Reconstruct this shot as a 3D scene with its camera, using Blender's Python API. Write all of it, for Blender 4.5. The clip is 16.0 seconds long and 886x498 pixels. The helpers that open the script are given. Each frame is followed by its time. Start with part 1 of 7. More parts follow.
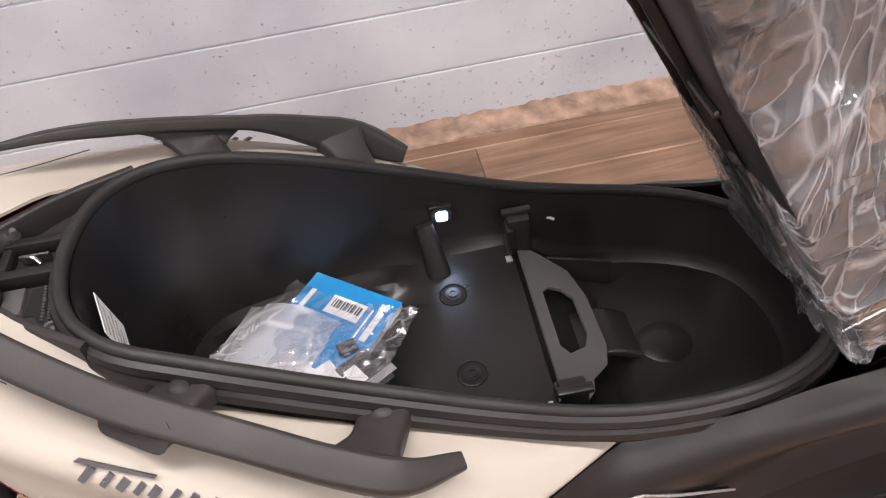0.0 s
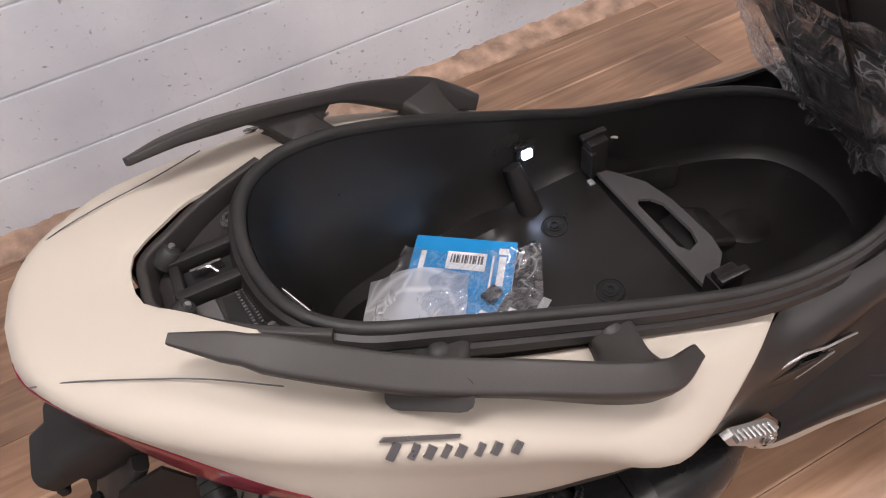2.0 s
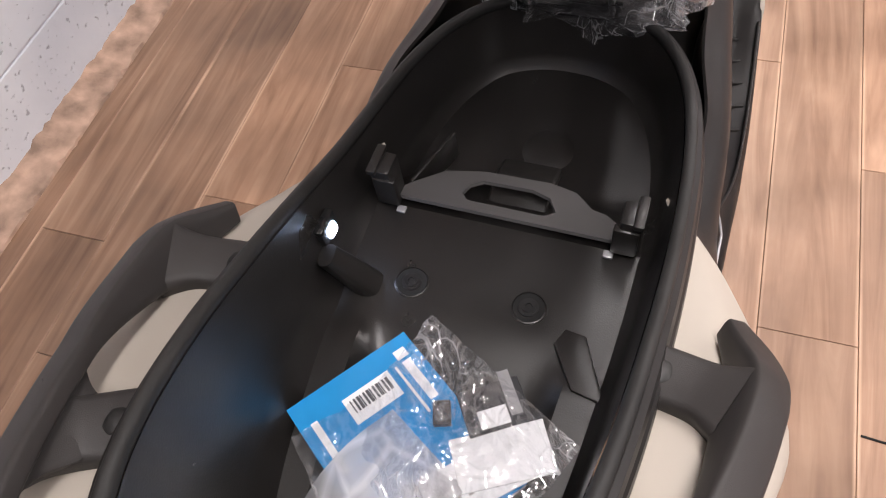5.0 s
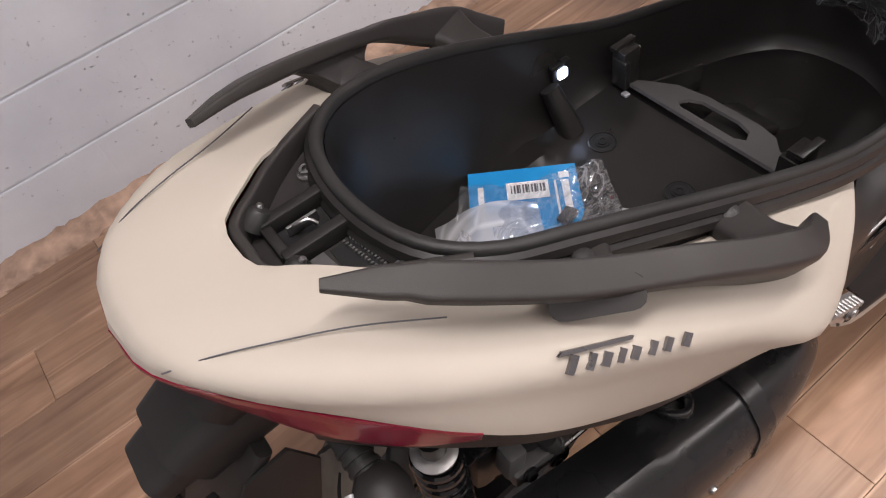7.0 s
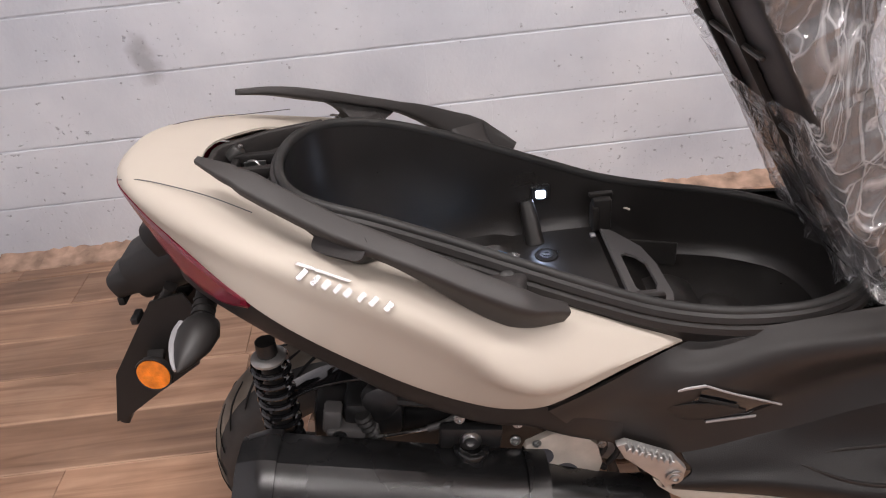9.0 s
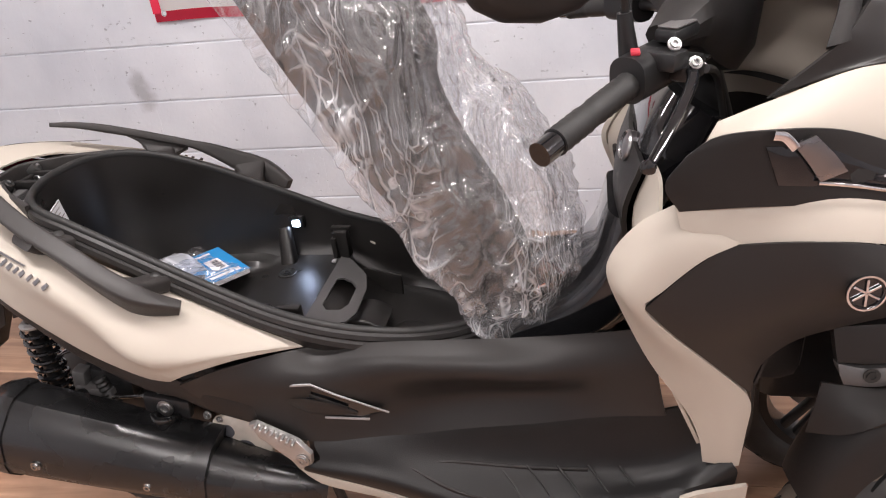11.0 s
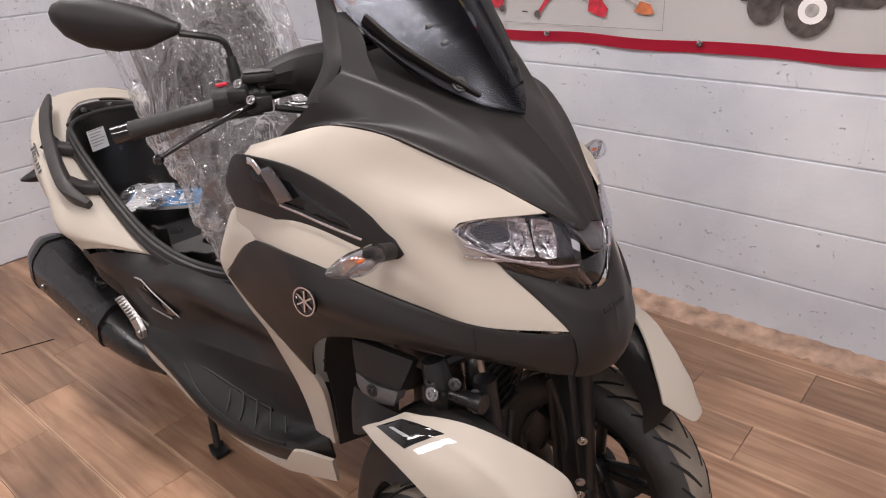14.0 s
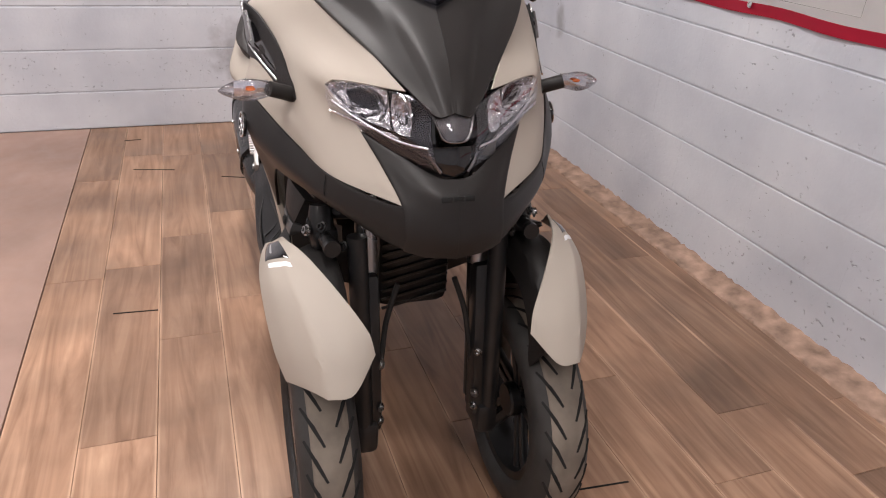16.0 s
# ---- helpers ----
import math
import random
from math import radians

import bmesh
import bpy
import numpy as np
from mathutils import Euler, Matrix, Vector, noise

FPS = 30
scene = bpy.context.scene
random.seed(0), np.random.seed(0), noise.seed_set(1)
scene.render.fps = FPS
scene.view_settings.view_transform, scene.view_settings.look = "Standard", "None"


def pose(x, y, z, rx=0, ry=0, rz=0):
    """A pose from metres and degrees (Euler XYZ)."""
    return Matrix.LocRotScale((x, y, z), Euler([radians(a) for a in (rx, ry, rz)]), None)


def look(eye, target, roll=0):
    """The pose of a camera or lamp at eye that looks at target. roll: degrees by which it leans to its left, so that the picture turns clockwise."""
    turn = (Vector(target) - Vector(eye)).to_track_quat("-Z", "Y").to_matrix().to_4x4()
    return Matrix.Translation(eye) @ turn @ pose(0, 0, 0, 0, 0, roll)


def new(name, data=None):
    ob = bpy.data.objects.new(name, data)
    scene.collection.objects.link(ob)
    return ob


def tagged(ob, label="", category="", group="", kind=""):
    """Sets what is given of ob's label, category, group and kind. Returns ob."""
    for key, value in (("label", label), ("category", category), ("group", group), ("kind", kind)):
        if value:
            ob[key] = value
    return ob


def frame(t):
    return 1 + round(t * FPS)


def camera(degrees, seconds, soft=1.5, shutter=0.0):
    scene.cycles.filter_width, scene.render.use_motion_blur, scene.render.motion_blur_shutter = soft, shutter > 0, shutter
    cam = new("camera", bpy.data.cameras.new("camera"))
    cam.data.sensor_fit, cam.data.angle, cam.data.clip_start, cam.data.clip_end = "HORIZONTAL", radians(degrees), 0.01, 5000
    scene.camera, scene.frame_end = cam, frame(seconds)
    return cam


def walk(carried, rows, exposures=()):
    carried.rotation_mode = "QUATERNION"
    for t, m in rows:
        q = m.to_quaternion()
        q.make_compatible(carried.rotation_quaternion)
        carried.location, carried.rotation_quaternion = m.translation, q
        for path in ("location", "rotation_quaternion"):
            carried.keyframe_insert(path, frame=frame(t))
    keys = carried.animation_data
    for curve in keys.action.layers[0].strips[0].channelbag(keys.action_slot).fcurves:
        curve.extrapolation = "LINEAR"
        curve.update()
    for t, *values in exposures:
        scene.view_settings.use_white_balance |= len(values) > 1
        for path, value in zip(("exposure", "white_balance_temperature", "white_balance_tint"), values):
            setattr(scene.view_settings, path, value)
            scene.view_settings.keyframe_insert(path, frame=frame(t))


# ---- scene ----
cam = camera(64.1, 16.0, soft=1.1)
PATH = [
    (0, (0.535, -0.594, 1.433), (0.636, 0.821, 0.023), -8.6),
    (0.5, (0.416, -0.723, 1.445), (0.589, 0.729, 0.081), -7.5),
    (1, (0.31, -0.776, 1.483), (0.532, 0.669, 0.119), -6.3),
    (1.5, (0.24, -0.666, 1.469), (0.541, 0.784, 0.124), -9.3),
    (2, (0.197, -0.521, 1.458), (0.617, 0.725, -0.049), -10.8),
    (2.5, (0.138, -0.346, 1.431), (0.795, 0.667, -0.163), -10.4),
    (3, (0.081, -0.214, 1.417), (0.879, 0.546, -0.252), -11.6),
    (3.5, (0.102, -0.146, 1.4), (0.923, 0.469, -0.317), -13.8),
    (4, (0.203, -0.102, 1.39), (1.084, 0.38, -0.34), -12.2),
    (4.2, (0.263, -0.085, 1.389), (1.163, 0.333, -0.348), -10.8),
    (6.3, (0.087, -0.316, 1.402), (0.921, 0.525, -0.21), -17.1),
    (6.5, (0.055, -0.341, 1.404), (0.818, 0.577, -0.2), -17.6),
    (7, (0.028, -0.438, 1.406), (0.578, 0.69, -0.151), -15.4),
    (7.5, (0.083, -0.588, 1.394), (0.447, 0.735, -0.061), -9.3),
    (8, (0.137, -0.704, 1.37), (0.42, 0.756, 0.032), -7.2),
    (8.5, (0.238, -0.884, 1.36), (0.374, 0.696, 0.14), -5.1),
    (9, (0.377, -0.97, 1.37), (0.416, 0.713, 0.29), -5.8),
    (9.5, (0.614, -1.061, 1.373), (0.55, 0.629, 0.305), -3.9),
    (9.7, (0.683, -1.08, 1.378), (0.61, 0.62, 0.327), -4.4),
    (11.8, (1.538, -1.196, 1.424), (0.97, 0.489, 0.509), -6.9),
    (12, (1.613, -1.175, 1.425), (1.0, 0.501, 0.522), -6.9),
    (12.5, (1.8, -1.105, 1.441), (1.041, 0.494, 0.509), -6.3),
    (13, (2.018, -1.098, 1.438), (1.031, 0.397, 0.548), -5.8),
    (13.5, (2.239, -1.066, 1.447), (1.165, 0.371, 0.563), -4.3),
    (14, (2.404, -0.946, 1.429), (1.204, 0.407, 0.576), -3.1),
    (14.5, (2.557, -0.821, 1.434), (1.188, 0.377, 0.602), -3.8),
    (15, (2.804, -0.717, 1.414), (1.234, 0.189, 0.569), -3.5),
    (15.5, (2.929, -0.601, 1.375), (1.276, 0.15, 0.536), -1.4),
    (16, (2.977, -0.435, 1.324), (1.311, 0.184, 0.405), 3.3),
]
walk(cam, [(t, look(eye, target, roll)) for t, eye, target, roll in PATH], [(0.0, 0.42), (0.6, 0.46), (2.0, 0.24), (4.0, 0.4), (6.5, 0.2), (7.5, 0.04), (8.5, 0.14), (9.5, 0.34), (12.0, 0.5), (13.5, 0.15), (15.0, -0.12), (16.0, -0.05)])

# ---- light ----
world = bpy.data.worlds.new("room_world")
scene.world = world
world.use_nodes = True
world.node_tree.nodes["Background"].inputs[0].default_value = (0.9, 0.95, 1.0, 1)
world.node_tree.nodes["Background"].inputs[1].default_value = 0.05


# ---- materials ----
WEST, NORTH, EAST, SOUTH, TOP = -1.262, 1.447, 5.6, -5.0, 2.75


def material(name, color, rough=0.5, metal=0.0, grain=(0.0, 200.0), vary=(0.0, 4.0), rvary=0.0, coat=0.0, spec=0.5, per_object=0.0, deep=0.001):
    """Principled paint with fine relief (strength, scale), tint change (amount, scale) and uneven gloss."""
    m = bpy.data.materials.new(name)
    m.use_nodes = True
    nt = m.node_tree
    b = nt.nodes["Principled BSDF"]
    b.inputs["Base Color"].default_value = (*color, 1)
    b.inputs["Roughness"].default_value = rough
    b.inputs["Metallic"].default_value = metal
    b.inputs["Specular IOR Level"].default_value = spec
    b.inputs["Coat Weight"].default_value = coat
    co = nt.nodes.new("ShaderNodeTexCoord")
    if vary[0] or per_object:
        n = nt.nodes.new("ShaderNodeTexNoise")
        n.inputs["Scale"].default_value, n.inputs["Detail"].default_value = vary[1], 6
        nt.links.new(co.outputs["Object"], n.inputs["Vector"])
        ramp = nt.nodes.new("ShaderNodeMapRange")
        ramp.inputs[1].default_value, ramp.inputs[2].default_value = 0.3, 0.7
        ramp.inputs[3].default_value, ramp.inputs[4].default_value = 1 - vary[0], 1 + vary[0]
        nt.links.new(n.outputs["Fac"], ramp.inputs[0])
        last = ramp.outputs[0]
        if per_object:
            info = nt.nodes.new("ShaderNodeObjectInfo")
            r2 = nt.nodes.new("ShaderNodeMapRange")
            r2.inputs[3].default_value, r2.inputs[4].default_value = 1 - per_object, 1 + per_object
            nt.links.new(info.outputs["Random"], r2.inputs[0])
            mul = nt.nodes.new("ShaderNodeMath")
            mul.operation = "MULTIPLY"
            nt.links.new(last, mul.inputs[0])
            nt.links.new(r2.outputs[0], mul.inputs[1])
            last = mul.outputs[0]
        mix = nt.nodes.new("ShaderNodeVectorMath")
        mix.operation = "SCALE"
        mix.inputs[0].default_value = color
        nt.links.new(last, mix.inputs["Scale"])
        nt.links.new(mix.outputs[0], b.inputs["Base Color"])
    if grain[0]:
        g = nt.nodes.new("ShaderNodeTexNoise")
        g.inputs["Scale"].default_value, g.inputs["Detail"].default_value = grain[1], 3
        nt.links.new(co.outputs["Object"], g.inputs["Vector"])
        bump = nt.nodes.new("ShaderNodeBump")
        bump.inputs["Strength"].default_value, bump.inputs["Distance"].default_value = grain[0], deep
        nt.links.new(g.outputs["Fac"], bump.inputs["Height"])
        nt.links.new(bump.outputs[0], b.inputs["Normal"])
    if rvary:
        n = nt.nodes.new("ShaderNodeTexNoise")
        n.inputs["Scale"].default_value, n.inputs["Detail"].default_value = 9, 5
        nt.links.new(co.outputs["Object"], n.inputs["Vector"])
        ramp = nt.nodes.new("ShaderNodeMapRange")
        ramp.inputs[1].default_value, ramp.inputs[2].default_value = 0.3, 0.7
        ramp.inputs[3].default_value, ramp.inputs[4].default_value = max(rough - rvary, 0.02), min(rough + rvary, 1)
        nt.links.new(n.outputs["Fac"], ramp.inputs[0])
        nt.links.new(ramp.outputs[0], b.inputs["Roughness"])
    return m


def glass(name, color, rough=0.05, alpha=0.15, tint=(1, 1, 1)):
    """A thin clear sheet: see-through with a mirror-like surface."""
    m = bpy.data.materials.new(name)
    m.use_nodes = True
    nt = m.node_tree
    b = nt.nodes.new("ShaderNodeBsdfGlossy")
    b.inputs["Color"].default_value = (*color, 1)
    b.inputs["Roughness"].default_value = rough
    clear = nt.nodes.new("ShaderNodeBsdfTransparent")
    clear.inputs[0].default_value = (*tint, 1)
    mix = nt.nodes.new("ShaderNodeMixShader")
    lw = nt.nodes.new("ShaderNodeLayerWeight")
    lw.inputs[0].default_value = 0.5
    p4 = nt.nodes.new("ShaderNodeMath")
    p4.operation = "POWER"
    p4.inputs[1].default_value = 4.0
    nt.links.new(lw.outputs["Facing"], p4.inputs[0])
    amt = nt.nodes.new("ShaderNodeMath")
    amt.operation = "MULTIPLY_ADD"
    amt.inputs[1].default_value, amt.inputs[2].default_value = 0.6, alpha * 0.3
    nt.links.new(p4.outputs[0], amt.inputs[0])
    nt.links.new(amt.outputs[0], mix.inputs[0])
    nt.links.new(clear.outputs[0], mix.inputs[1])
    nt.links.new(b.outputs[0], mix.inputs[2])
    nt.links.new(mix.outputs[0], nt.nodes["Material Output"].inputs[0])
    return m


def film_plastic(name, milky, crease, gather=1.0, bumpy=1.0):
    """Crumpled clear polythene: see-through facets, sharp gleaming folds and whitened creases."""
    m = bpy.data.materials.new(name)
    m.use_nodes = True
    nt = m.node_tree
    nt.nodes.remove(nt.nodes["Principled BSDF"])

    def node(kind, **sets):
        n = nt.nodes.new("ShaderNode" + kind)
        for key, value in sets.items():
            n.inputs[key.replace("_", " ")].default_value = value
        return n

    def calc(op, x, y, z=None):
        n = nt.nodes.new("ShaderNodeMath")
        n.operation = op
        for k, q in enumerate((x, y, z)):
            if q is None:
                continue
            if isinstance(q, (int, float)):
                n.inputs[k].default_value = q
            else:
                nt.links.new(q, n.inputs[k])
        return n.outputs[0]

    co = node("TexCoord")
    mp = node("Mapping", Rotation=(0.0, -0.52, 0.0), Scale=(1.0, 1.0, 0.2 * gather))
    nt.links.new(co.outputs["Object"], mp.inputs[0])
    warp = node("TexNoise", Scale=crease * 0.45, Detail=2.0)
    nt.links.new(mp.outputs[0], warp.inputs["Vector"])
    bent = nt.nodes.new("ShaderNodeVectorMath")
    bent.operation = "MULTIPLY_ADD"
    bent.inputs[1].default_value = (0.34, 0.34, 0.34)
    nt.links.new(warp.outputs["Color"], bent.inputs[0])
    nt.links.new(mp.outputs[0], bent.inputs[2])
    folds, lines = None, None
    for scale, weight, thin in ((crease, 1.0, 0.05), (crease * 2.4, 0.42, 0.06), (crease * 5.5, 0.17, 0.0)):
        v = node("TexVoronoi", Scale=scale)
        nt.links.new(bent.outputs[0], v.inputs["Vector"])
        lift = calc("MULTIPLY", v.outputs["Distance"], weight)
        folds = lift if folds is None else calc("ADD", folds, lift)
        if thin:
            e = node("TexVoronoi", Scale=scale)
            e.feature = "DISTANCE_TO_EDGE"
            nt.links.new(bent.outputs[0], e.inputs["Vector"])
            mr = node("MapRange")
            mr.inputs[1].default_value, mr.inputs[2].default_value, mr.inputs[3].default_value, mr.inputs[4].default_value = 0.0, thin, 1.0, 0.0
            nt.links.new(e.outputs["Distance"], mr.inputs[0])
            lines = mr.outputs[0] if lines is None else calc("MAXIMUM", lines, mr.outputs[0])
    bump = node("Bump", Strength=bumpy, Distance=0.42 / crease)
    nt.links.new(folds, bump.inputs["Height"])
    far = node("TexNoise", Scale=crease * 0.7, Detail=4.0)
    nt.links.new(mp.outputs[0], far.inputs["Vector"])
    keep = node("MapRange")
    keep.inputs[1].default_value, keep.inputs[2].default_value, keep.inputs[3].default_value, keep.inputs[4].default_value = 0.38, 0.66, 0.05, 1.0
    nt.links.new(far.outputs["Fac"], keep.inputs[0])
    fac = calc("MULTIPLY_ADD", calc("MULTIPLY", lines, keep.outputs[0]), 0.55, calc("MULTIPLY_ADD", keep.outputs[0], milky, milky * 0.4))
    white = node("MixShader")
    white.inputs[0].default_value = 0.4
    dif, thru = node("BsdfDiffuse", Color=(0.93, 0.93, 0.95, 1)), node("BsdfTranslucent", Color=(0.93, 0.93, 0.95, 1))
    nt.links.new(bump.outputs[0], dif.inputs["Normal"])
    nt.links.new(dif.outputs[0], white.inputs[1])
    nt.links.new(thru.outputs[0], white.inputs[2])
    clear = node("BsdfTransparent", Color=(0.97, 0.97, 0.98, 1))
    veil = node("MixShader")
    nt.links.new(fac, veil.inputs[0])
    nt.links.new(clear.outputs[0], veil.inputs[1])
    nt.links.new(white.outputs[0], veil.inputs[2])
    gloss = node("BsdfGlossy", Roughness=0.07)
    nt.links.new(bump.outputs[0], gloss.inputs["Normal"])
    lw = node("LayerWeight", Blend=0.5)
    nt.links.new(bump.outputs[0], lw.inputs["Normal"])
    sheen = calc("MULTIPLY_ADD", calc("POWER", lw.outputs["Facing"], 3.0), 0.4, 0.13)
    mix = node("MixShader")
    nt.links.new(sheen, mix.inputs[0])
    nt.links.new(veil.outputs[0], mix.inputs[1])
    nt.links.new(gloss.outputs[0], mix.inputs[2])
    nt.links.new(mix.outputs[0], nt.nodes["Material Output"].inputs[0])
    return m


def wall_paint(name):
    """Old pale grey-blue paint on blockwork: pores, scuffs and blotches."""
    m = bpy.data.materials.new(name)
    m.use_nodes = True
    nt = m.node_tree
    b = nt.nodes["Principled BSDF"]
    b.inputs["Roughness"].default_value = 0.55
    co = nt.nodes.new("ShaderNodeTexCoord")
    big = nt.nodes.new("ShaderNodeTexNoise")
    big.inputs["Scale"].default_value, big.inputs["Detail"].default_value = 1.9, 7
    fine = nt.nodes.new("ShaderNodeTexNoise")
    fine.inputs["Scale"].default_value, fine.inputs["Detail"].default_value = 60, 4
    mp = nt.nodes.new("ShaderNodeMapping")
    mp.inputs["Scale"].default_value = (1.0, 1.0, 1.3)
    pores = nt.nodes.new("ShaderNodeTexNoise")
    pores.inputs["Scale"].default_value, pores.inputs["Detail"].default_value = 52, 3.0
    spread = nt.nodes.new("ShaderNodeTexNoise")
    spread.inputs["Scale"].default_value, spread.inputs["Detail"].default_value = 3.2, 3
    info = nt.nodes.new("ShaderNodeObjectInfo")
    off = nt.nodes.new("ShaderNodeVectorMath")
    off.operation = "MULTIPLY_ADD"
    off.inputs[1].default_value = (37.0, 91.0, 13.0)
    nt.links.new(info.outputs["Random"], off.inputs[0])
    nt.links.new(co.outputs["Object"], off.inputs[2])
    for n in (fine, spread):
        nt.links.new(off.outputs[0], n.inputs["Vector"])
    nt.links.new(off.outputs[0], mp.inputs[0])
    geo = nt.nodes.new("ShaderNodeNewGeometry")
    nt.links.new(geo.outputs["Position"], big.inputs["Vector"])
    nt.links.new(mp.outputs[0], pores.inputs["Vector"])
    s = nt.nodes.new("ShaderNodeMath")
    s.operation = "MULTIPLY_ADD"
    s.inputs[1].default_value = 0.22
    nt.links.new(spread.outputs["Fac"], s.inputs[0])
    nt.links.new(pores.outputs["Fac"], s.inputs[2])
    pit = nt.nodes.new("ShaderNodeMapRange")
    pit.inputs[1].default_value, pit.inputs[2].default_value = 0.782, 0.85
    nt.links.new(s.outputs[0], pit.inputs[0])
    ramp = nt.nodes.new("ShaderNodeValToRGB")
    ramp.color_ramp.elements[0].position, ramp.color_ramp.elements[0].color = 0.32, (0.51, 0.535, 0.59, 1)
    ramp.color_ramp.elements[1].position, ramp.color_ramp.elements[1].color = 0.66, (0.69, 0.71, 0.75, 1)
    nt.links.new(big.outputs["Fac"], ramp.inputs[0])
    mix = nt.nodes.new("ShaderNodeMix")
    mix.data_type = "RGBA"
    mix.inputs["B"].default_value = (0.17, 0.17, 0.19, 1)
    nt.links.new(ramp.outputs[0], mix.inputs["A"])
    fac = nt.nodes.new("ShaderNodeMath")
    fac.operation = "MULTIPLY"
    fac.inputs[1].default_value = 0.5
    nt.links.new(pit.outputs[0], fac.inputs[0])
    nt.links.new(fac.outputs[0], mix.inputs["Factor"])
    # old dark smudges at two places
    last = mix.outputs["Result"]
    for spot, size in (((-0.50, NORTH, 0.70), (0.05, 0.2, 0.09)), ((WEST, -0.2, 0.42), (0.2, 0.13, 0.16))):
        sub = nt.nodes.new("ShaderNodeVectorMath")
        sub.operation = "SUBTRACT"
        sub.inputs[1].default_value = spot
        nt.links.new(geo.outputs["Position"], sub.inputs[0])
        div = nt.nodes.new("ShaderNodeVectorMath")
        div.operation = "DIVIDE"
        div.inputs[1].default_value = size
        nt.links.new(sub.outputs[0], div.inputs[0])
        far = nt.nodes.new("ShaderNodeVectorMath")
        far.operation = "LENGTH"
        nt.links.new(div.outputs[0], far.inputs[0])
        rag = nt.nodes.new("ShaderNodeTexNoise")
        rag.inputs["Scale"].default_value, rag.inputs["Detail"].default_value = 14, 5
        nt.links.new(geo.outputs["Position"], rag.inputs["Vector"])
        summed = nt.nodes.new("ShaderNodeMath")
        summed.operation = "MULTIPLY_ADD"
        summed.inputs[1].default_value = -1.6
        nt.links.new(rag.outputs["Fac"], summed.inputs[0])
        nt.links.new(far.outputs["Value"], summed.inputs[2])
        mask = nt.nodes.new("ShaderNodeMapRange")
        mask.inputs[1].default_value, mask.inputs[2].default_value, mask.inputs[3].default_value, mask.inputs[4].default_value = -0.5, 0.35, 0.55, 0.0
        nt.links.new(summed.outputs[0], mask.inputs[0])
        smear = nt.nodes.new("ShaderNodeMix")
        smear.data_type = "RGBA"
        smear.inputs["B"].default_value = (0.2, 0.19, 0.2, 1)
        nt.links.new(mask.outputs[0], smear.inputs["Factor"])
        nt.links.new(last, smear.inputs["A"])
        last = smear.outputs["Result"]
    nt.links.new(last, b.inputs["Base Color"])
    h = nt.nodes.new("ShaderNodeMath")
    h.operation = "MULTIPLY_ADD"
    h.inputs[1].default_value = -4.0
    nt.links.new(pit.outputs[0], h.inputs[0])
    nt.links.new(fine.outputs["Fac"], h.inputs[2])
    bump = nt.nodes.new("ShaderNodeBump")
    bump.inputs["Strength"].default_value, bump.inputs["Distance"].default_value = 0.55, 0.0025
    nt.links.new(h.outputs[0], bump.inputs["Height"])
    nt.links.new(bump.outputs[0], b.inputs["Normal"])
    return m


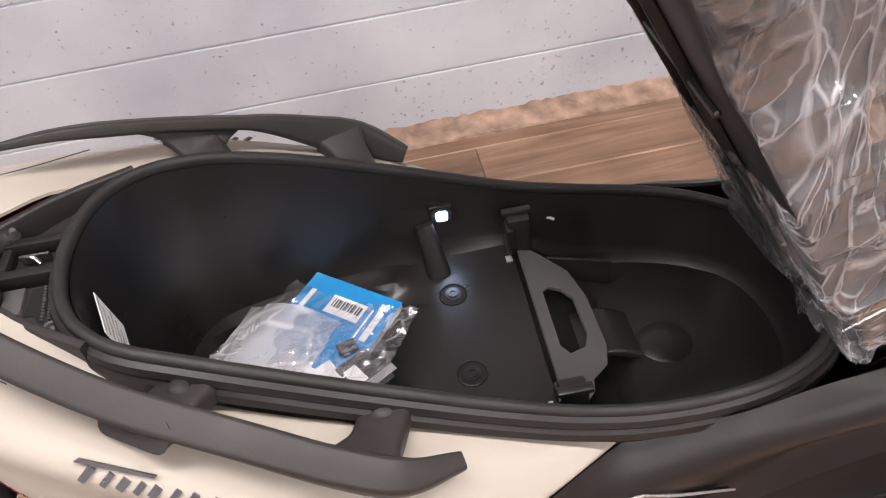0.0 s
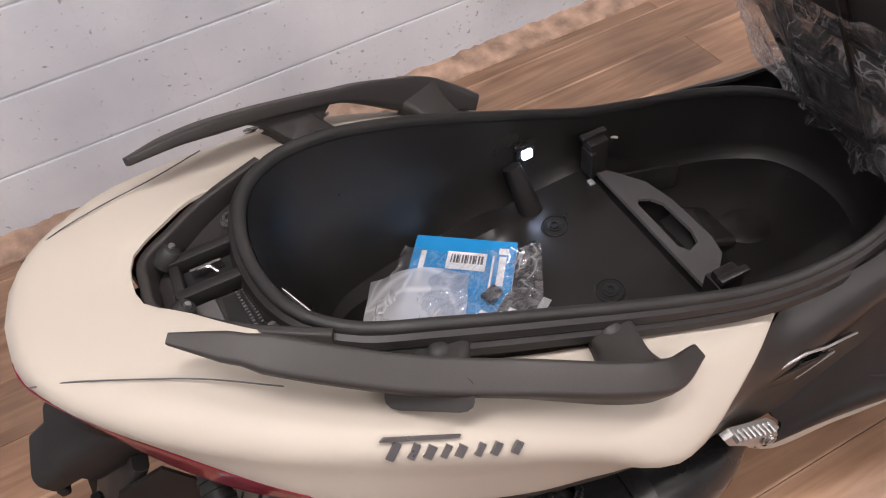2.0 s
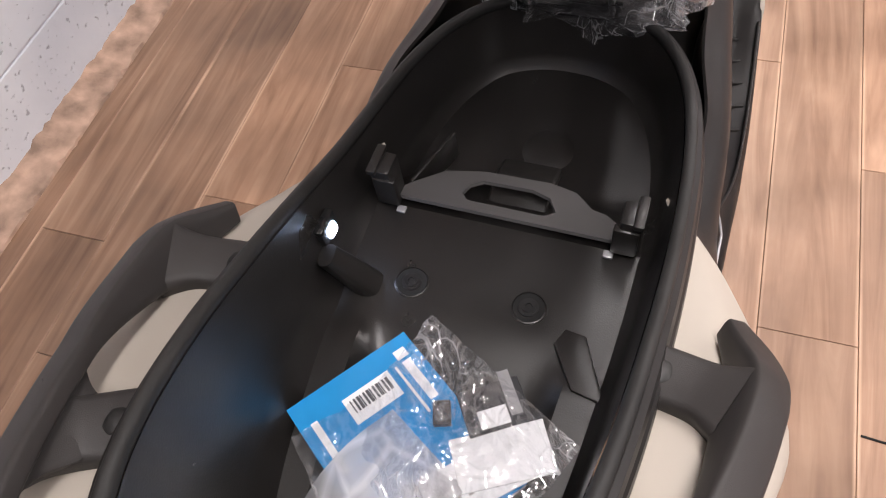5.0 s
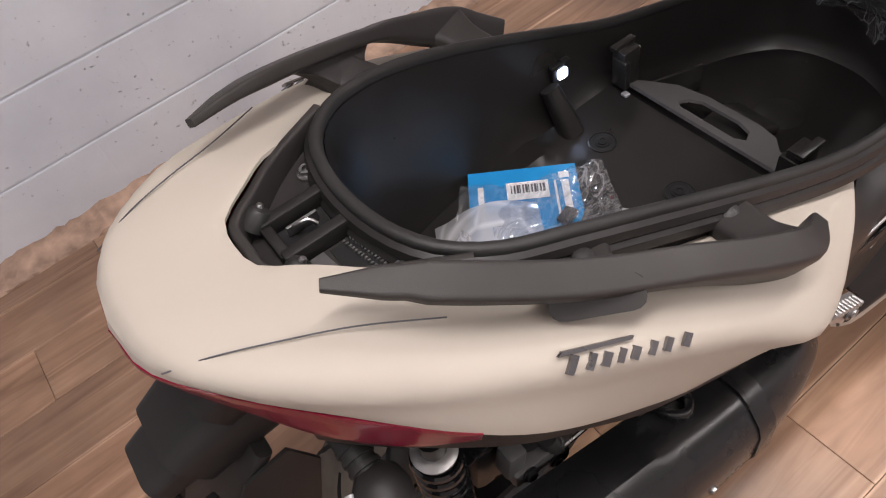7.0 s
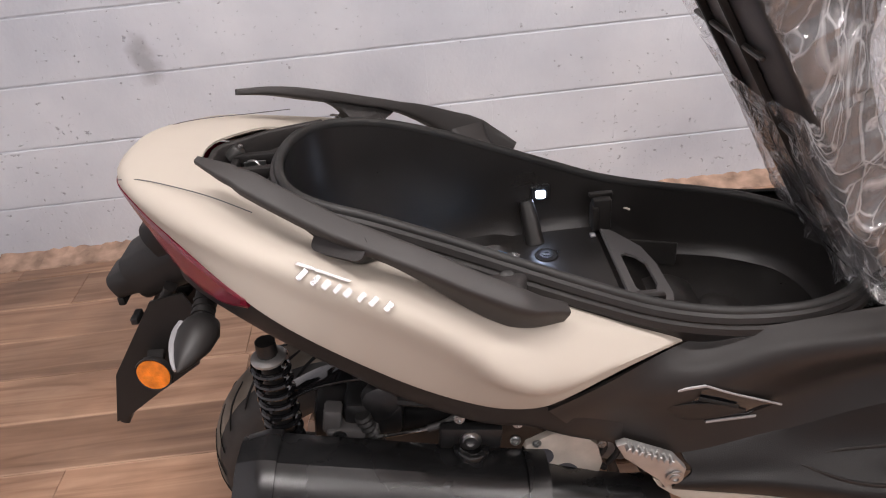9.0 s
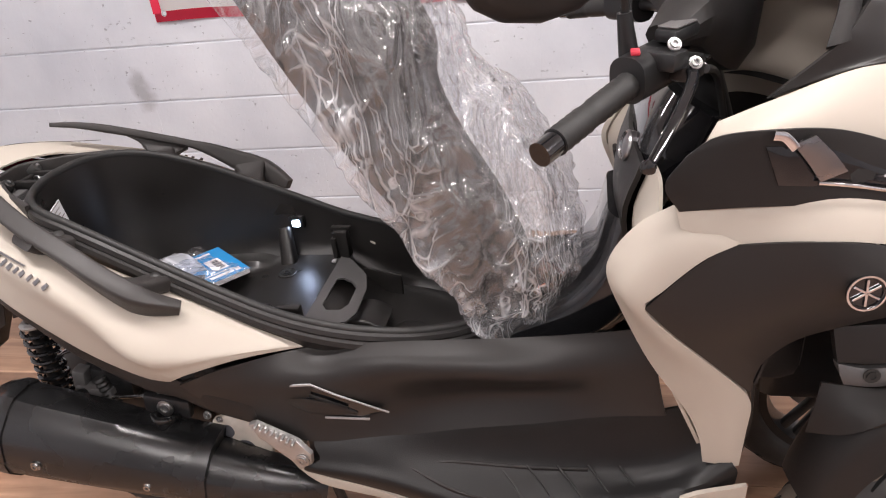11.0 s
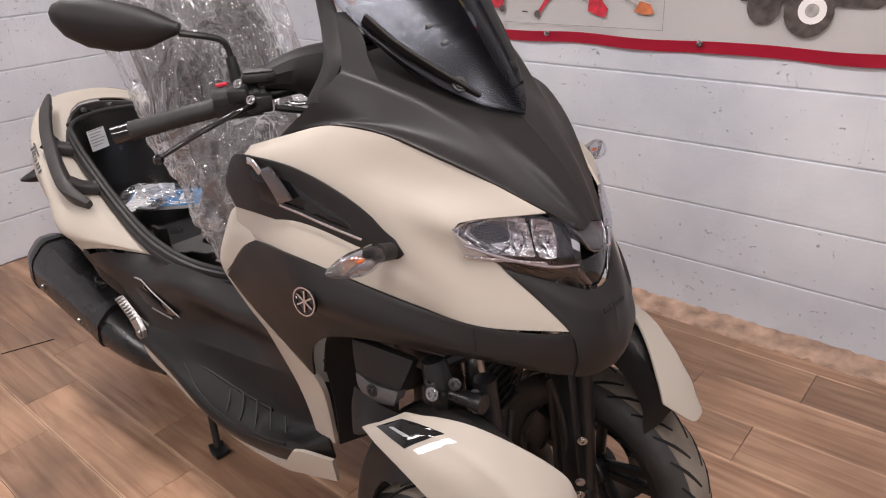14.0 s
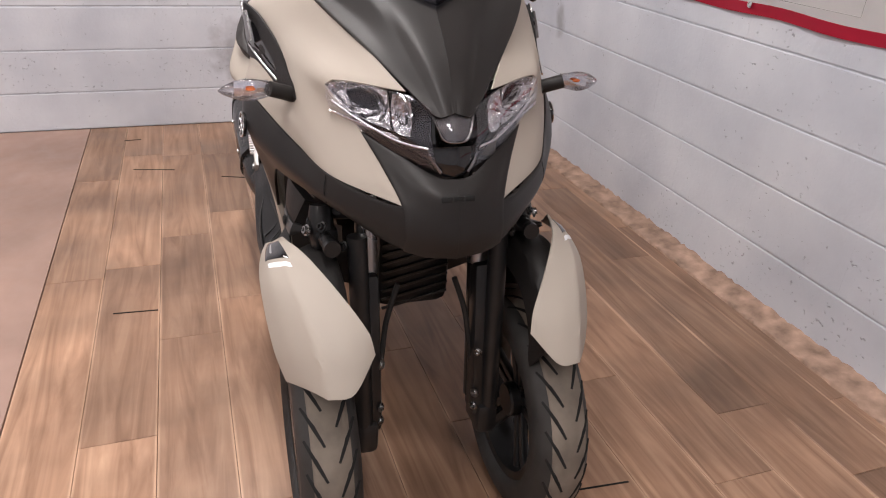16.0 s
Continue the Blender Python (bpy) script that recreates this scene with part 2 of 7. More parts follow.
def wood(name):
    """Worn brown floorboards with stretched grain, knots and wear patches, tint by board."""
    m = bpy.data.materials.new(name)
    m.use_nodes = True
    nt = m.node_tree
    b = nt.nodes["Principled BSDF"]
    co = nt.nodes.new("ShaderNodeTexCoord")
    info = nt.nodes.new("ShaderNodeObjectInfo")
    off = nt.nodes.new("ShaderNodeVectorMath")
    off.operation = "MULTIPLY_ADD"
    off.inputs[1].default_value = (37.0, 91.0, 13.0)
    nt.links.new(info.outputs["Random"], off.inputs[0])
    nt.links.new(co.outputs["Object"], off.inputs[2])
    mp = nt.nodes.new("ShaderNodeMapping")
    mp.inputs["Scale"].default_value = (0.8, 9.0, 1.0)
    nt.links.new(off.outputs[0], mp.inputs[0])
    grain = nt.nodes.new("ShaderNodeTexNoise")
    grain.inputs["Scale"].default_value, grain.inputs["Detail"].default_value, grain.inputs["Distortion"].default_value = 1.9, 7, 1.9
    nt.links.new(mp.outputs[0], grain.inputs["Vector"])
    patch = nt.nodes.new("ShaderNodeTexNoise")
    patch.inputs["Scale"].default_value, patch.inputs["Detail"].default_value = 3.5, 5
    nt.links.new(off.outputs[0], patch.inputs["Vector"])
    ramp = nt.nodes.new("ShaderNodeValToRGB")
    e = ramp.color_ramp.elements
    e[0].position, e[0].color = 0.22, (0.20, 0.106, 0.060, 1)
    e[1].position, e[1].color = 0.80, (0.47, 0.30, 0.196, 1)
    mid = e.new(0.5)
    mid.color = (0.335, 0.196, 0.123, 1)
    nt.links.new(grain.outputs["Fac"], ramp.inputs[0])
    mr = nt.nodes.new("ShaderNodeMapRange")
    mr.inputs[1].default_value, mr.inputs[2].default_value, mr.inputs[3].default_value, mr.inputs[4].default_value = 0.3, 0.7, 0.78, 1.2
    nt.links.new(patch.outputs["Fac"], mr.inputs[0])
    mo = nt.nodes.new("ShaderNodeMapRange")
    mo.inputs[3].default_value, mo.inputs[4].default_value = 0.74, 1.22
    nt.links.new(info.outputs["Random"], mo.inputs[0])
    mul = nt.nodes.new("ShaderNodeMath")
    mul.operation = "MULTIPLY"
    nt.links.new(mr.outputs[0], mul.inputs[0])
    nt.links.new(mo.outputs[0], mul.inputs[1])
    geo = nt.nodes.new("ShaderNodeNewGeometry")
    worn = nt.nodes.new("ShaderNodeTexNoise")
    worn.inputs["Scale"].default_value, worn.inputs["Detail"].default_value = 1.7, 5
    nt.links.new(geo.outputs["Position"], worn.inputs["Vector"])
    mw = nt.nodes.new("ShaderNodeMapRange")
    mw.inputs[1].default_value, mw.inputs[2].default_value, mw.inputs[3].default_value, mw.inputs[4].default_value = 0.35, 0.65, 0.74, 1.14
    nt.links.new(worn.outputs["Fac"], mw.inputs[0])
    mul2 = nt.nodes.new("ShaderNodeMath")
    mul2.operation = "MULTIPLY"
    nt.links.new(mul.outputs[0], mul2.inputs[0])
    nt.links.new(mw.outputs[0], mul2.inputs[1])
    mul = mul2
    sc = nt.nodes.new("ShaderNodeVectorMath")
    sc.operation = "SCALE"
    nt.links.new(ramp.outputs[0], sc.inputs[0])
    nt.links.new(mul.outputs[0], sc.inputs["Scale"])
    # pale worn long edges and dark oval knots
    edge = nt.nodes.new("ShaderNodeSeparateXYZ")
    nt.links.new(co.outputs["Generated"], edge.inputs[0])
    mid_off = nt.nodes.new("ShaderNodeMath")
    mid_off.operation = "SUBTRACT"
    mid_off.inputs[1].default_value = 0.5
    nt.links.new(edge.outputs["Y"], mid_off.inputs[0])
    size = nt.nodes.new("ShaderNodeMath")
    size.operation = "ABSOLUTE"
    nt.links.new(mid_off.outputs[0], size.inputs[0])
    rim_mask = nt.nodes.new("ShaderNodeMapRange")
    rim_mask.inputs[1].default_value, rim_mask.inputs[2].default_value = 0.462, 0.49
    nt.links.new(size.outputs[0], rim_mask.inputs[0])
    some = nt.nodes.new("ShaderNodeMapRange")
    some.inputs[1].default_value, some.inputs[2].default_value, some.inputs[3].default_value, some.inputs[4].default_value = 0.42, 0.6, 0.05, 0.75
    nt.links.new(worn.outputs["Fac"], some.inputs[0])
    both = nt.nodes.new("ShaderNodeMath")
    both.operation = "MULTIPLY"
    nt.links.new(rim_mask.outputs[0], both.inputs[0])
    nt.links.new(some.outputs[0], both.inputs[1])
    pale = nt.nodes.new("ShaderNodeMix")
    pale.data_type = "RGBA"
    pale.inputs["B"].default_value = (0.66, 0.44, 0.30, 1)
    nt.links.new(both.outputs[0], pale.inputs["Factor"])
    nt.links.new(sc.outputs[0], pale.inputs["A"])
    kmap = nt.nodes.new("ShaderNodeMapping")
    kmap.inputs["Scale"].default_value = (1.6, 3.4, 1.0)
    nt.links.new(off.outputs[0], kmap.inputs[0])
    knot = nt.nodes.new("ShaderNodeTexVoronoi")
    knot.inputs["Scale"].default_value = 1.0
    nt.links.new(kmap.outputs[0], knot.inputs["Vector"])
    kn_mask = nt.nodes.new("ShaderNodeMapRange")
    kn_mask.inputs[1].default_value, kn_mask.inputs[2].default_value, kn_mask.inputs[3].default_value, kn_mask.inputs[4].default_value = 0.03, 0.16, 0.5, 0.0
    nt.links.new(knot.outputs["Distance"], kn_mask.inputs[0])
    knots = nt.nodes.new("ShaderNodeMix")
    knots.data_type = "RGBA"
    knots.inputs["B"].default_value = (0.12, 0.065, 0.042, 1)
    nt.links.new(kn_mask.outputs[0], knots.inputs["Factor"])
    nt.links.new(pale.outputs["Result"], knots.inputs["A"])
    nt.links.new(knots.outputs["Result"], b.inputs["Base Color"])
    rr = nt.nodes.new("ShaderNodeMapRange")
    rr.inputs[1].default_value, rr.inputs[2].default_value, rr.inputs[3].default_value, rr.inputs[4].default_value = 0.3, 0.7, 0.3, 0.5
    nt.links.new(patch.outputs["Fac"], rr.inputs[0])
    nt.links.new(rr.outputs[0], b.inputs["Roughness"])
    bump = nt.nodes.new("ShaderNodeBump")
    bump.inputs["Strength"].default_value, bump.inputs["Distance"].default_value = 0.25, 0.001
    nt.links.new(grain.outputs["Fac"], bump.inputs["Height"])
    nt.links.new(bump.outputs[0], b.inputs["Normal"])
    return m


CREAM = material("cream_satin_paint", (0.405, 0.364, 0.312), 0.6, grain=(0.05, 900), vary=(0.02, 3), rvary=0.05, spec=0.35)
MATTE = material("black_textured_plastic", (0.0145, 0.0132, 0.0128), 0.5, grain=(0.22, 1100), vary=(0.12, 5), rvary=0.07, spec=0.3)
# paler copy of the black plastic, with the rails' sheen in its colour
RAILS_SHEEN = material("sheen_grey_textured_plastic", (0.026, 0.0232, 0.0222), 0.52, grain=(0.25, 1100), vary=(0.12, 5), rvary=0.07, spec=0.4)
# the body's shadow on the foot board is put into this darker black
FOOT_SHADED = material("black_foot_rubber_shaded", (0.0075, 0.007, 0.007), 0.42, grain=(0.3, 700), vary=(0.15, 7), rvary=0.08, spec=0.3)
SATIN = material("black_satin_paint", (0.0155, 0.014, 0.0135), 0.42, grain=(0.06, 1200), vary=(0.06, 3), rvary=0.05, spec=0.35)
BIN = material("black_bin_plastic", (0.0125, 0.0113, 0.0106), 0.35, grain=(0.2, 500), vary=(0.15, 6), rvary=0.08, spec=0.5)
RUBBER = material("black_rubber", (0.014, 0.0135, 0.013), 0.55, grain=(0.2, 300), vary=(0.25, 12), rvary=0.1)
TYRE = material("tyre_rubber", (0.028, 0.027, 0.026), 0.62, grain=(0.3, 260), vary=(0.3, 14), rvary=0.1)
# near black for grooves and seams, and for shade painted into openings
GROOVE_SHADE = material("groove_and_opening_shade", (0.006, 0.006, 0.006), 0.9)
TREAD = material("dusty_tread_rubber", (0.17, 0.145, 0.118), 0.85, grain=(0.3, 260), vary=(0.3, 14))
GLOSS = material("black_gloss_plastic", (0.008, 0.008, 0.009), 0.08, vary=(0.1, 5), coat=0.5)
CHROME = material("chrome", (0.78, 0.78, 0.79), 0.12, 1.0, rvary=0.05)
DARKCHROME = material("dark_chrome", (0.26, 0.255, 0.26), 0.26, 1.0, rvary=0.06)
ALU = material("cast_aluminium", (0.44, 0.43, 0.42), 0.42, 0.85, grain=(0.3, 220), vary=(0.15, 20))
STEEL = material("steel_bolt", (0.42, 0.42, 0.42), 0.3, 1.0, rvary=0.1)
DARKMETAL = material("black_painted_metal", (0.012, 0.012, 0.0125), 0.36, 0.1, grain=(0.15, 300), vary=(0.3, 15), rvary=0.1)
MUFFLER = material("black_exhaust_paint", (0.012, 0.012, 0.0125), 0.27, 0.0, grain=(0.12, 800), vary=(0.15, 8), rvary=0.08)
RED = material("red_lens", (0.17, 0.004, 0.022), 0.25, coat=0.3, vary=(0.15, 30))
ORANGE = material("orange_reflector", (0.75, 0.2, 0.01), 0.2, coat=0.5, grain=(0.8, 350), vary=(0.3, 60))
SILVER = material("silver_grey_plastic", (0.36, 0.36, 0.37), 0.35, 0.4, grain=(0.1, 500))
GREYP = material("dark_grey_plastic", (0.075, 0.072, 0.072), 0.5, grain=(0.2, 700), vary=(0.1, 6))
CLEAR = glass("clear_lens", (0.9, 0.92, 0.95), 0.03, 0.16, (0.96, 0.96, 0.98))
SCREEN = glass("smoked_windscreen", (0.30, 0.31, 0.34), 0.24, 0.2, (0.5, 0.51, 0.55))
WRAP = film_plastic("crumpled_polythene", 0.15, 13.0, 1.6)
POUCH = film_plastic("document_pouch_film", 0.09, 11.0, 1.6, 0.3)
PAPER = material("white_paper", (0.84, 0.85, 0.86), 0.5, vary=(0.03, 20))
INK_AND_GAP = material("ink_and_gap_shade", (0.07, 0.07, 0.08), 0.6)
BLUE = material("blue_booklet_cover", (0.02, 0.27, 0.62), 0.22, grain=(0.3, 40), vary=(0.08, 20), coat=0.7)
CARD = material("dark_card", (0.03, 0.03, 0.033), 0.4, vary=(0.1, 20))
WALL = wall_paint("painted_blockwork")
REFLECTOR = material("faceted_reflector", (0.72, 0.72, 0.73), 0.06, 1.0, grain=(1.0, 55), deep=0.02)
MORTAR = material("painted_joint", (0.56, 0.58, 0.63), 0.85, grain=(0.5, 120), vary=(0.15, 15))
RUBBLE = material("chipped_mortar_ledge", (0.4, 0.27, 0.2), 0.9, grain=(1.0, 90), vary=(0.4, 16))
WOOD = wood("worn_floorboards")
SCREED = material("pinkish_floor_screed", (0.34, 0.225, 0.18), 0.55, grain=(0.4, 60), vary=(0.22, 2.2), rvary=0.12)
CEIL = material("white_ceiling_paint", (0.75, 0.75, 0.74), 0.8, vary=(0.03, 2))
BANNER = material("white_vinyl_banner", (0.9, 0.875, 0.86), 0.4, vary=(0.03, 3), rvary=0.06)
BANNER_RED = material("red_vinyl", (0.62, 0.02, 0.06), 0.4, vary=(0.06, 4))
PRINT_RED = material("printed_red", (0.5, 0.03, 0.05), 0.4, vary=(0.4, 40))
PRINT_YELLOW = material("printed_yellow", (0.8, 0.62, 0.05), 0.4, vary=(0.25, 40))
PRINT_ORANGE = material("printed_orange", (0.55, 0.17, 0.07), 0.4, vary=(0.3, 40))
PRINT_DARK = material("printed_dark", (0.09, 0.075, 0.07), 0.4, vary=(0.5, 40))
PRINT_GREY = material("printed_grey", (0.42, 0.4, 0.38), 0.4, vary=(0.3, 40))
AMBER = material("amber_bulb", (0.75, 0.16, 0.03), 0.15, coat=0.6)
CORAL = material("orange_label", (0.75, 0.16, 0.04), 0.4)
LED = bpy.data.materials.new("white_led_panel")
LED.use_nodes = True
LED.node_tree.nodes["Principled BSDF"].inputs["Emission Color"].default_value = (0.6, 0.72, 1.0, 1)
LED.node_tree.nodes["Principled BSDF"].inputs["Emission Strength"].default_value = 60.0
TUBE = bpy.data.materials.new("lamp_diffuser")
TUBE.use_nodes = True
TUBE.node_tree.nodes["Principled BSDF"].inputs["Emission Color"].default_value = (1.0, 0.955, 0.92, 1)
TUBE.node_tree.nodes["Principled BSDF"].inputs["Emission Strength"].default_value = 9.0


# ---- building tools ----
def link(name, bm, mat, parent=None, label="", smooth=35.0):
    bmesh.ops.recalc_face_normals(bm, faces=bm.faces[:])
    me = bpy.data.meshes.new(name)
    bm.to_mesh(me)
    bm.free()
    for one in mat if isinstance(mat, (list, tuple)) else [mat]:
        me.materials.append(one)
    if smooth:
        for p in me.polygons:
            p.use_smooth = True
        me.set_sharp_from_angle(angle=radians(smooth))
    ob = new(name, me)
    ob.parent = parent
    if label:
        ob["label"] = label
    return ob


def part(name, bm, mat, parent, label="", smooth=35.0):
    return link(name, bm, mat, parent, label, smooth)


def pieces(name, bm, mat, parent, label="", smooth=35.0):
    """Each loose piece of bm as a part of its own."""
    todo = set(bm.verts)
    while todo:
        seed = next(v for v in bm.verts if v in todo)
        isle, grow = {seed}, [seed]
        while grow:
            for e in grow.pop().link_edges:
                for v in e.verts:
                    if v not in isle:
                        isle.add(v)
                        grow.append(v)
        todo -= isle
        one, at = bmesh.new(), {}
        for v in bm.verts:
            if v in isle:
                at[v] = one.verts.new(v.co)
        for f in bm.faces:
            if f.verts[0] in isle:
                one.faces.new([at[v] for v in f.verts])
        part(name, one, mat, parent, label, smooth)
    bm.free()


def spline(pts, n, closed=False):
    """n points on a smooth curve through pts, evenly spaced."""
    P = [Vector(p) for p in pts]
    out = []
    k = len(P)
    spans = k if closed else k - 1
    for i in range(spans):
        if closed:
            a, b, c, d = P[(i - 1) % k], P[i], P[(i + 1) % k], P[(i + 2) % k]
        else:
            b, c = P[i], P[i + 1]
            a = P[i - 1] if i else b * 2 - c
            d = P[i + 2] if i + 2 < k else c * 2 - b
        for s in range(12):
            t = s / 12
            t0, t1, t2, t3 = -0.5 * t + t * t - 0.5 * t**3, 1 - 2.5 * t * t + 1.5 * t**3, 0.5 * t + 2 * t * t - 1.5 * t**3, -0.5 * t * t + 0.5 * t**3
            out.append(a * t0 + b * t1 + c * t2 + d * t3)
    out.append(P[0].copy() if closed else P[-1].copy())
    cum = [0.0]
    for p, q in zip(out, out[1:]):
        cum.append(cum[-1] + (q - p).length)
    res, j = [], 0
    total = n if closed else n - 1
    for i in range(n):
        want = cum[-1] * i / total
        while j < len(cum) - 2 and cum[j + 1] < want:
            j += 1
        span = max(cum[j + 1] - cum[j], 1e-9)
        res.append(out[j].lerp(out[j + 1], min(max((want - cum[j]) / span, 0), 1)))
    return res


def flip(curve, side):
    return [(x, y * side, z) for x, y, z in curve]


def surface(curves, n, m):
    """A grid of m + 1 rows of n points through the given feature curves."""
    rows = [spline(c, n) for c in curves]
    cols = [spline([r[i] for r in rows], m) if len(rows) > 1 else None for i in range(n)]
    return [[cols[i][j] for i in range(n)] for j in range(m)]


def shell(name, curves, mat, parent, side=1, n=32, m=14, thick=0.004, lift=0.0, label="", centre=(0, 0), bulge=0.0):
    """A moulded panel through feature curves, with its thickness turned inwards."""
    g = surface([flip(c, side) for c in curves], n, m)
    R, C = len(g), n
    nor = [[None] * C for _ in range(R)]
    for j in range(R):
        for i in range(C):
            du = g[j][min(i + 1, C - 1)] - g[j][max(i - 1, 0)]
            dv = g[min(j + 1, R - 1)][i] - g[max(j - 1, 0)][i]
            v = du.cross(dv)
            v = v.normalized() if v.length > 1e-12 else Vector((0, -side, 0))
            out = Vector((0.0, g[j][i].y - centre[0], g[j][i].z - centre[1]))
            nor[j][i] = v
    mid = nor[R // 2][C // 2]
    ref = g[R // 2][C // 2]
    if mid.dot(Vector((0.3 if ref.x > 1.8 else 0.0, ref.y - centre[0], ref.z - centre[1]))) < 0:
        nor = [[-v for v in r] for r in nor]
    bm = bmesh.new()
    top, low = [], []
    for j in range(R):
        a, b = [], []
        for i in range(C):
            w = bulge * math.sin(math.pi * i / (C - 1)) * math.sin(math.pi * j / (R - 1))
            edge = (i in (0, C - 1) or j in (0, R - 1)) and abs(g[j][i].y) > 0.003
            p = g[j][i] + nor[j][i] * (lift + w - (0.0012 if edge else 0))
            a.append(bm.verts.new(p))
            b.append(bm.verts.new(p - nor[j][i] * thick))
        top.append(a)
        low.append(b)
    for j in range(R - 1):
        for i in range(C - 1):
            bm.faces.new((top[j][i], top[j][i + 1], top[j + 1][i + 1], top[j + 1][i]))
            bm.faces.new((low[j][i], low[j + 1][i], low[j + 1][i + 1], low[j][i + 1]))
    for j in range(R - 1):
        for i in (0, C - 1):
            bm.faces.new((top[j][i], top[j + 1][i], low[j + 1][i], low[j][i]))
    for i in range(C - 1):
        for j in (0, R - 1):
            bm.faces.new((top[j][i], top[j][i + 1], low[j][i + 1], low[j][i]))
    bmesh.ops.remove_doubles(bm, verts=bm.verts[:], dist=0.00005)
    return part(name, bm, mat, parent, label, 40)


def sweep(bm, pts, sec, n=24, closed=False, up=(0, 0, 1), cap=True, scale=None):
    """Carry a 2D section (list of (a, b): sideways, up) along a smooth curve."""
    P = spline(pts, n, closed)
    rings = []
    for i, p in enumerate(P):
        q = P[(i + 1) % n] if closed else P[min(i + 1, n - 1)]
        o = P[i - 1] if (closed or i) else p
        t = (q - o).normalized()
        s = t.cross(Vector(up))
        s = s.normalized() if s.length > 1e-6 else Vector((0, 1, 0))
        u = s.cross(t)
        k = scale(i / (n - 1)) if scale else 1.0
        ka, kb = k if isinstance(k, tuple) else (k, k)
        rings.append([bm.verts.new(p + s * a * ka + u * b * kb) for a, b in sec])
    k = len(sec)
    for i in range(n if closed else n - 1):
        A, B = rings[i], rings[(i + 1) % n]
        for j in range(k):
            bm.faces.new((A[j], A[(j + 1) % k], B[(j + 1) % k], B[j]))
    if cap and not closed:
        bm.faces.new(rings[0][::-1])
        bm.faces.new(rings[-1])
    return bm


def ring(r, k=12, ry=None):
    return [(r * math.cos(2 * math.pi * i / k), (ry or r) * math.sin(2 * math.pi * i / k)) for i in range(k)]


def slab(w, h, r=0.35, k=5):
    """A rounded rectangle section, w by h."""
    rr = min(w, h) * r
    out = []
    for cx, cy, a0 in ((1, 1, 0), (-1, 1, 90), (-1, -1, 180), (1, -1, 270)):
        for i in range(k):
            a = radians(a0 + 90 * i / (k - 1))
            out.append((cx * (w / 2 - rr) + rr * math.cos(a), cy * (h / 2 - rr) + rr * math.sin(a)))
    return out


def tube(name, pts, r, mat, parent, label="", n=20, k=12, scale=None):
    return part(name, sweep(bmesh.new(), pts, ring(r, k), n, scale=scale), mat, parent, label)


def block(bm, size, m, bevel=0.004, seg=2):
    """A box with rounded edges at the pose m."""
    made = bmesh.ops.create_cube(bm, size=1)["verts"]
    for v in made:
        v.co = Vector((v.co.x * size[0], v.co.y * size[1], v.co.z * size[2]))
    if bevel:
        edges = list({e for v in made for e in v.link_edges})
        done = bmesh.ops.bevel(bm, geom=edges, offset=bevel, segments=seg, affect="EDGES", profile=0.5)
        made = list({v for f in done["faces"] for v in f.verts} | {v for v in made if v.is_valid})
    bmesh.ops.transform(bm, matrix=m, verts=made)
    return bm


def box(name, size, m, mat, parent, label="", bevel=0.004):
    return part(name, block(bmesh.new(), size, m, bevel), mat, parent, label)


def lathe(bm, profile, m, k=32):
    """Turn (radius, height) pairs round the local z axis."""
    rings = []
    for r, h in profile:
        rings.append([bm.verts.new(m @ Vector((max(r, 1e-5) * math.cos(2 * math.pi * i / k), max(r, 1e-5) * math.sin(2 * math.pi * i / k), h))) for i in range(k)])
    for A, B in zip(rings, rings[1:]):
        for i in range(k):
            bm.faces.new((A[i], A[(i + 1) % k], B[(i + 1) % k], B[i]))
    if profile[0] != profile[-1]:
        bm.faces.new(rings[0][::-1])
        bm.faces.new(rings[-1])
    return bm


def plate(bm, outline, depth, m, bevel=0.0):
    """An outline in the local xy plane, made depth thick along z."""
    lo = [bm.verts.new(m @ Vector((x, y, 0))) for x, y in outline]
    hi = [bm.verts.new(m @ Vector((x, y, depth))) for x, y in outline]
    k = len(outline)
    bm.faces.new(lo[::-1])
    top = bm.faces.new(hi)
    for i in range(k):
        bm.faces.new((lo[i], lo[(i + 1) % k], hi[(i + 1) % k], hi[i]))
    if bevel:
        bmesh.ops.bevel(bm, geom=list(top.edges), offset=bevel, segments=2, affect="EDGES", profile=0.5)
    return bm


def facing(p, normal, up=(0, 0, 1)):
    """A pose at p whose z axis points along normal and whose y axis points up."""
    z = Vector(normal).normalized()
    x = Vector(up).cross(z).normalized()
    y = z.cross(x)
    m = Matrix((x, y, z)).transposed().to_4x4()
    m.translation = Vector(p)
    return m


def thing(name, label, category, at=(0, 0, 0), group=""):
    ob = new(name)
    ob.location = at
    return tagged(ob, label, category, group)


def bolt(bm, p, normal, r=0.006, h=0.004):
    m = facing(p, normal, (0, 0, 1) if abs(Vector(normal).normalized().z) < 0.9 else (1, 0, 0))
    lathe(bm, [(r * 1.5, 0), (r * 1.5, h * 0.4), (r, h * 0.45), (r, h), (r * 0.55, h), (r * 0.5, h * 0.5)], m, 14)
    return bm


# ---- room ----
JOINT = [0.0] + [0.207 + 0.225 * k for k in range(12)]


